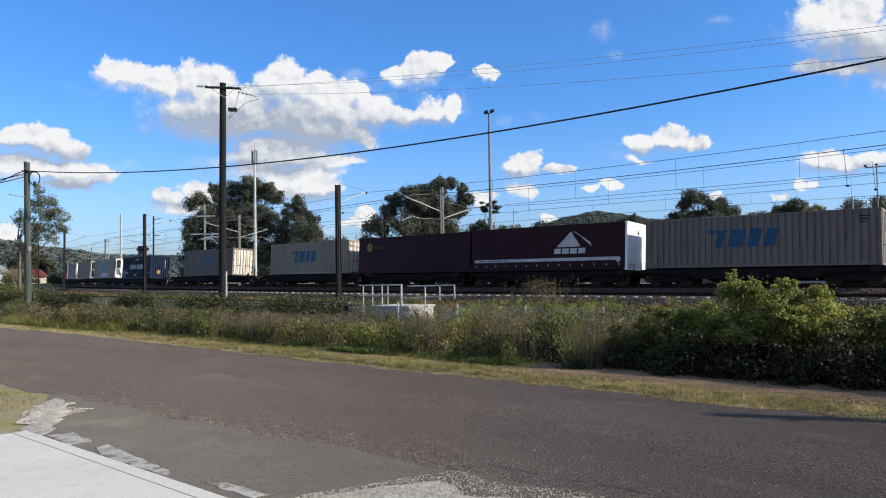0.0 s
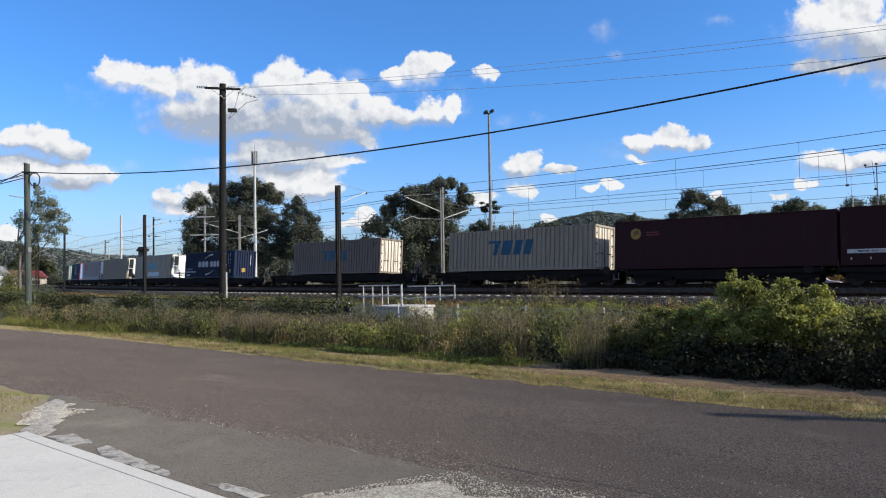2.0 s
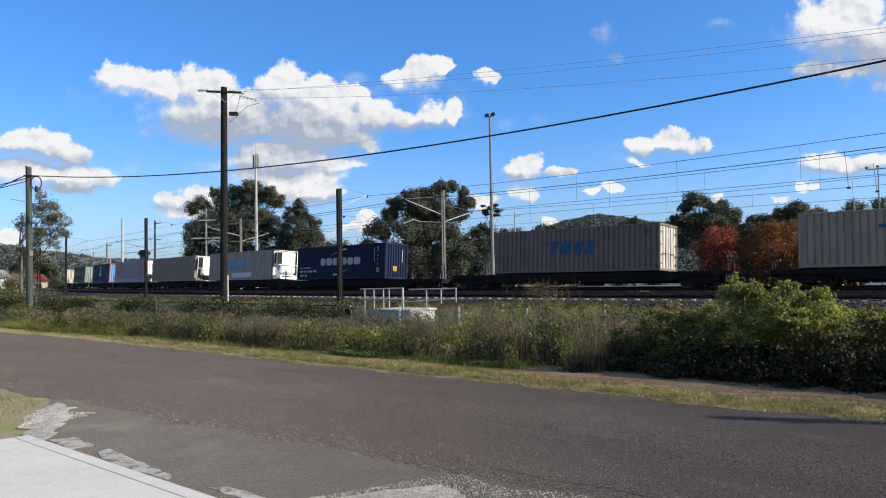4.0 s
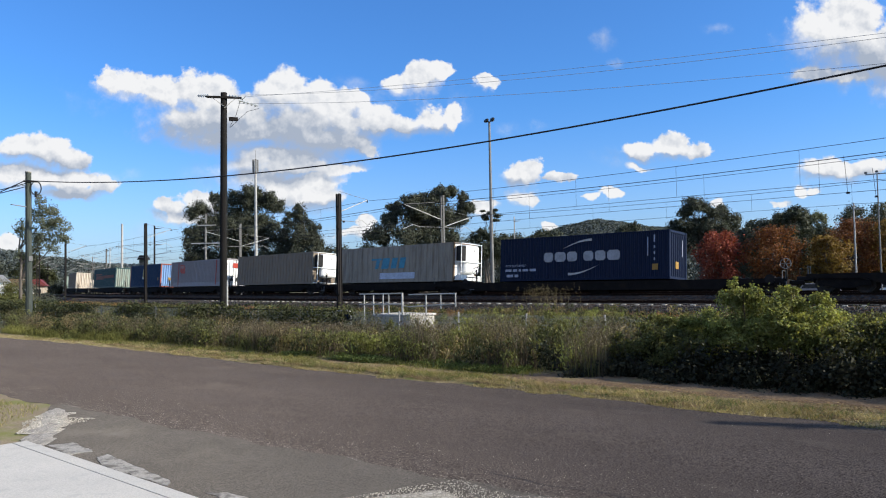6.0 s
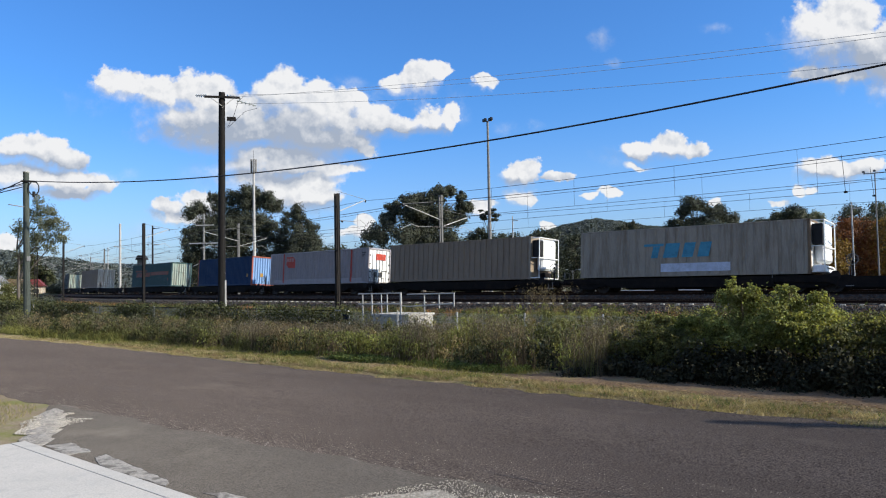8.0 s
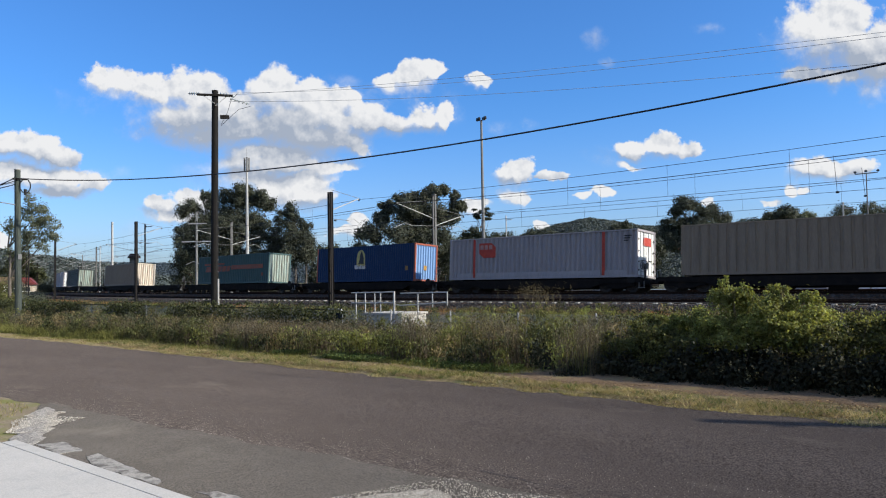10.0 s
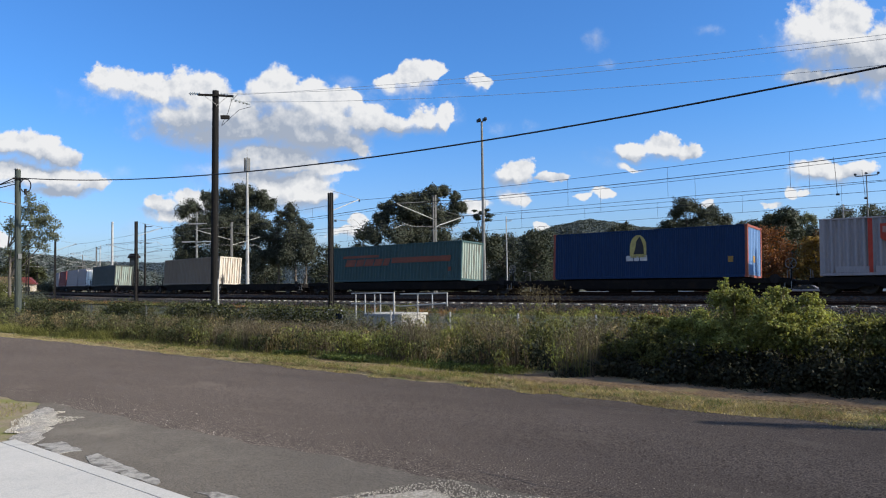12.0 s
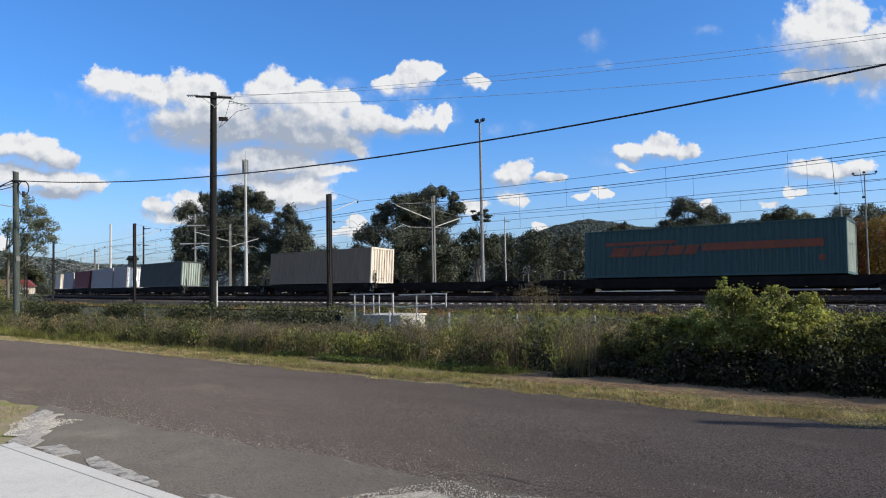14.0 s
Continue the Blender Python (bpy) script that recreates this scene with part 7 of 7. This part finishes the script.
def hill(name, pts, depth, mat, label, seed, cover, leaf):
    """A wooded ridge: a sloping body and a canopy of leaf clumps standing out of it."""
    rnd = np.random.default_rng(seed)
    h = thing(name, pose(0, 0, 0), label, "hill", kind="structure")
    xs = np.linspace(0, 1, 60)
    px = np.interp(xs, np.linspace(0, 1, len(pts)), [p[0] for p in pts])
    py = np.interp(xs, np.linspace(0, 1, len(pts)), [p[1] for p in pts])
    pz = np.interp(xs, np.linspace(0, 1, len(pts)), [p[2] for p in pts])
    rows = 10
    verts, faces = [], []
    for i in range(60):
        d = Vector((px[i], py[i], 0)).normalized()
        for k in range(rows):
            u = k / (rows - 1)
            q = Vector((px[i], py[i], 0)) - d * depth * (1 - u)
            verts.append((q.x, q.y, max(-1.0, pz[i] * math.sin(u * math.pi / 2) - 2.5 + 2 * noise.noise(Vector((i * 0.3, k * 0.5, seed))))))
    for i in range(59):
        for k in range(rows - 1):
            faces.append((i * rows + k, (i + 1) * rows + k, (i + 1) * rows + k + 1, i * rows + k + 1))
    raw("slope", verts, faces, mat, h, smooth=True)
    v = np.array(verts)
    pick = rnd.integers(0, len(faces), cover)
    f = np.array(faces)[pick]
    w = rnd.dirichlet((1, 1, 1, 1), cover)
    c0 = (v[f] * w[:, :, None]).sum(1)
    m = 28
    c = np.repeat(c0, m, 0)
    d = rnd.normal(size=(len(c), 3))
    d /= np.linalg.norm(d, axis=1, keepdims=True)
    size = leaf * (4.5 + 4.5 * rnd.random(cover))
    c = c + d * np.repeat(size, m)[:, None] * np.array([0.55, 0.55, 0.45]) + np.array([0, 0, leaf * 1.5])
    vv, ff = leaf_quads(c, leaf * (1.2 + 1.2 * rnd.random(len(c))), 0, 0.85, d + np.array([0, 0, 0.35]), 0.35)
    ob = raw("canopy", vv, ff, mat, h)
    ob["kind"] = "stuff"


def build_hills():
    hill("wooded_hill", [(-590, 680, 30), (-523, 733, 40), (-480, 761, 48), (-444, 783, 60), (-411, 800, 69), (-399, 807, 71), (-376, 818, 68), (-340, 835, 60), (-300, 850, 57), (-230, 870, 52), (-120, 880, 50), (0, 880, 44)], 260, M_HILL,
         "wooded hill behind the town", 3, 8000, 1.05)
    hill("far_ridge", [(-1300, 330, 46), (-1150, 480, 44), (-1085, 520, 38), (-1020, 560, 34), (-960, 640, 31), (-880, 700, 27), (-760, 760, 27), (-600, 860, 25), (-460, 900, 23)], 250, M_HILL_FAR, "wooded ridge far off, haze painted into its blue-green canopy", 5, 8000, 1.1)
    hill("wooded_hill", [(-540, 110, 27), (-520, 150, 27), (-500, 190, 26), (-480, 220, 21), (-450, 250, 13), (-420, 270, 6)], 120, M_HILL, "wooded rise beyond the bend", 8, 2600, 0.8)


build_fence()
build_culvert()
build_weeds()
build_vines()
build_bushes()
build_trees()
build_hills()


# ================= beyond the line: cars, houses, yard lamps, fence =================
def parked_car(x, y, turn, mat, label):
    car = thing("parked_car", pose(x, y, ground_z(x, y), 0, 0, turn), label, "car", "parked cars")
    body = [(-2.1, 0.35), (-2.15, 0.75), (-1.75, 0.92), (1.1, 0.95), (1.95, 0.82), (2.15, 0.6), (2.12, 0.32)]
    part("body", prism(body, -0.85, 0.85), mat, car)
    cabin = part("cabin", prism([(-1.6, 0.90), (-1.2, 1.42), (0.35, 1.45), (1.1, 0.93)], -0.74, 0.74), mat, car)
    for sy in (-1, 1):
        part("side_window", prism([(-1.4, 0.98), (-1.12, 1.35), (0.3, 1.37), (0.88, 0.98)], sy * 0.755 - 0.01, sy * 0.755 + 0.01), M_GLASS, cabin)
        part("headlight", B((2.08, sy * 0.62, 0.68), (0.12, 0.3, 0.14)), M_GALV, car)
        for wx in (-1.3, 1.3):
            w = part("wheel", lathe(bmesh.new(), [(0.1, -0.1), (0.31, -0.1), (0.33, 0.0), (0.31, 0.1), (0.1, 0.1)], (wx, sy * 0.78, 0.32), "Y", 14), M_TRIM_BLACK, car)
    return car


def small_house(x, y, turn, wall_mat, roof_mat, label):
    h = thing("house", pose(x, y, ground_z(x, min(y, 100)), 0, 0, turn), label, "house", "houses by the bend")
    part("wall", B((0, 0, 1.4), (9, 7, 2.8)), wall_mat, h)
    part("roof", prism([(-5.0, 2.8), (5.0, 2.8), (3.2, 4.6), (-3.2, 4.6)], -4.0, 4.0), roof_mat, h)
    part("door", B((0.6, -3.52, 1.05), (0.9, 0.08, 2.1)), M_POLE_GREEN, h)
    for wx in (-2.8, 2.8):
        w = part("window", B((wx, -3.52, 1.6), (1.5, 0.06, 1.1)), M_GLASS, h)
        part("window_frame", B((wx, -3.55, 1.02), (1.7, 0.06, 0.1)), M_WHITE, w)


def yard_lamp(x, y, top):
    zb = ground_z(x, y)
    m = thing("street_lamp", pose(x, y, zb), "slim grey street lamp with two curved arms", "street lamp", "yard lamps")
    part("pole", tube(bmesh.new(), (0, 0, 0), (0, 0, top - zb), 0.05, 0.035, 8), M_GREYSTEEL, m)
    for sx in (-1, 1):
        part("arm", polyline(bmesh.new(), [(0, 0, top - zb - 0.3), (sx * 0.25, 0, top - zb), (sx * 0.7, 0, top - zb + 0.10)], 0.025), M_GREYSTEEL, m)
        part("lamp_head", B((sx * 0.85, 0, top - zb + 0.10), (0.32, 0.14, 0.08), 0.02), M_GALV, m)


def build_yard():
    parked_car(-15.0, 76.6, 5, P_LILAC, "silver parked car beyond the railway")
    parked_car(-9.2, 77.0, 3, M_WHITE, "white parked car beyond the railway")
    f = thing("rail_fence", pose(-31.0, 66.5, ground_z(-31, 66.5), 0, 0, 22), "low white pipe fence beyond the railway", "fence")
    for k in range(9):
        part("post", B((-8 + 2 * k, 0, 0.5), (0.1, 0.1, 1.0)), M_WHITE, f)
    for z in (0.55, 0.95):
        part("rail", B((0, 0, z), (16.2, 0.06, 0.10)), M_WHITE, f)
    for x, y, top in ((-47.5, 80.0, 3.4), (-43.5, 82.0, 3.5), (-38.0, 84.0, 3.6)):
        yard_lamp(x, y, top)
    small_house(-192.0, 75.5, 60, M_WHITE, P_RUSTY, "white house with a rusty brown roof")
    small_house(-205.0, 69.3, 55, P_CREAM, P_BROWNRED, "cream house with a brown-red roof")
    small_house(-200.0, 82.5, 62, P_CREAM, P_BROWNRED, "cream house with a brown-red roof")
    small_house(-182.0, 66.0, 60, M_WHITE, M_GREYSTEEL, "white house with a grey roof")


build_yard()


# ================= small pieces: sleepers, ballast, loose stones =================
def stones(n, place, size, mat, label, name, flat=0.7):
    """Loose stones, each an uneven eight-sided lump."""
    c = np.array([place() for _ in range(n)])
    s = size * (0.6 + 0.8 * RNG.random(n))
    d = np.array([(1, 0, 0), (0, 1, 0), (-1, 0, 0), (0, -1, 0), (0, 0, flat), (0, 0, -flat)], float)
    v = d[None] * (0.7 + 0.6 * RNG.random((n, 6, 1))) * s[:, None, None]
    a = RNG.random(n) * 2 * math.pi
    ca, sa = np.cos(a)[:, None], np.sin(a)[:, None]
    v = np.stack([v[..., 0] * ca - v[..., 1] * sa, v[..., 0] * sa + v[..., 1] * ca, v[..., 2]], -1)
    v += RNG.normal(size=v.shape) * s[:, None, None] * 0.15 + c[:, None]
    t = np.array([(0, 1, 4), (1, 2, 4), (2, 3, 4), (3, 0, 4), (1, 0, 5), (2, 1, 5), (3, 2, 5), (0, 3, 5)])
    f = (np.arange(n)[:, None, None] * 6 + t[None]).reshape(-1, 3)
    return tagged(raw(name, v.reshape(-1, 3), f, mat), label, "stones", kind="stuff")


def build_pieces():
    sl = B((0, 0, 0), (0.25, 2.55, 0.2), 0.03)
    me = bpy.data.meshes.new("sleeper")
    sl.normal_update()
    sl.to_mesh(me)
    sl.free()
    me.materials.append(M_SLEEPER)
    tracks = [o for o in scene.objects if o.name.startswith("railway_track")]
    for (off, z, lean, which), track in zip(TRACKS, tracks):
        if which == "near":
            for i in range(90):
                ob = new("sleeper", me)
                ob.parent = track
                ob.matrix_basis = arc_pose(6 - 0.76 * i, off, z - 0.165 - 0.1, lean) @ pose(0, 0, 0.0, 0, 0, random.uniform(-0.4, 0.4))
            first = 6 - 0.76 * 90
        else:
            first = 20.0
        vs, fs = [], []
        cube = [(x, y, h) for x in (-.12, .12) for y in (-1.25, 1.25) for h in (-.1, .1)]
        for i in range(360 if which != "far" else 160):
            m = arc_pose(first - 0.76 * i, off, z - 0.265, lean)
            k = len(vs)
            vs += [tuple(m @ Vector(p)) for p in cube]
            fs += [(k + a, k + b, k + c, k + d) for a, b, c, d in ((0, 1, 3, 2), (4, 6, 7, 5), (0, 4, 5, 1), (2, 3, 7, 6), (0, 2, 6, 4), (1, 5, 7, 3))]
        ob = raw("sleeper_row", vs, fs, M_SLEEPER_OLD, track)
        ob["kind"] = "stuff"

    def shoulder():
        s = 6 - 110 * RNG.random() ** 1.5
        u = RNG.random()
        o = -2.85 + 1.36 * u
        z = np.interp(o, [-2.9, -2.35, -1.75, -1.0], [-0.95, -0.62, -0.255, -0.245]) + 0.005
        return tuple(arc_pose(s, -4.0, 1.20, 0.0) @ Vector((0, o, z)))

    stones(24000, shoulder, 0.055, M_BALLAST, "grey crushed stone on the track shoulder", "ballast_stones")

    def between():
        s = 6 - 95 * RNG.random() ** 1.4
        return tuple(arc_pose(s, -4.0, 1.20, 0.0) @ Vector((0, -1.10 + 0.34 * RNG.random() if RNG.random() < 0.7 else -0.7 + 2.8 * RNG.random(), -0.172)))

    stones(17000, between, 0.042, M_BALLAST, "grey crushed stone between the sleepers", "ballast_stones")

    def six_foot():
        s = 8 - 120 * RNG.random() ** 1.4
        o = -2.7 + 1.4 * RNG.random()
        return tuple(arc(s, o, np.interp(o, [-2.7, -2.3, -1.95, -1.38], [1.0, 1.0, 1.22, 1.365]) + 0.01))

    stones(9000, six_foot, 0.05, M_BALLAST, "crushed stone between the two tracks", "ballast_stones")

    def heap():
        a = RNG.random() * 2 * math.pi
        r = RNG.random() ** 0.6
        x, y = 1.02 * r * math.cos(a), 0.42 * r * math.sin(a)
        x += 0.25 * noise.noise(Vector((a * 2, r * 3, 1)))
        y += 0.5 * noise.noise(Vector((a * 1.5, r * 2, 5)))
        return (-13.7 + 0.88 * x + 0.47 * y, 6.04 - 0.47 * x + 0.88 * y, 0.017)

    stones(5200, heap, 0.010, M_CHIP, "pale broken gravel beside the apron", "gravel_stones")

    def shoulder_gravel():
        x = -6.2 + 4.9 * RNG.random()
        y = 5.0 + (0.4 + 1.72 * smooth(-6.3, -5.3, x) + 0.12 * math.sin(3 * x)) * RNG.random()
        return (x, y, 0.02)

    stones(11000, shoulder_gravel, 0.0075, M_CHIP, "pale loose gravel on the shoulder", "gravel_stones")

    def scattered():
        x = -16 + 15 * RNG.random()
        return (x, edge_near(x) + 0.1 + 1.6 * RNG.random() ** 2.2, 0.005)

    def bare_road():
        x = -20 + 22 * RNG.random()
        return (x, edge_near(x) + 0.2 + 5.2 * RNG.random() ** 1.6, 0.003)

    stones(5000, bare_road, 0.0036, M_CHIP, "pale aggregate worn bare in the asphalt", "stone_chips")
    stones(2000, scattered, 0.0045, M_CHIP, "pale stone chips scattered on the road", "stone_chips")


# ================= what moves =================
def motions():
    """The train rolls along the curve; wheels turn with the way they go."""
    times = [i * 0.5 for i in range(29)]
    for ob, s, z in CONTAINERS:
        walk(ob, [(t, arc_pose(s + travel(t), 0, z, CANT)) for t in times])
    for ob, s in WAGONS:
        walk(ob, [(t, arc_pose(s + travel(t), 0, RAIL_Z, CANT)) for t in times])
    # one row a frame, so that no wheel turns 90 degrees from row to row
    ticks = [i / FPS for i in range(14 * FPS + 1)]
    turns = [math.degrees(travel(t) / WHEEL_R) for t in ticks]
    for w in WHEELSETS:
        x, y, z = w.location
        walk(w, [(t, pose(x, y, z, 0, a, 0)) for t, a in zip(ticks, turns)])


build_pieces()
motions()
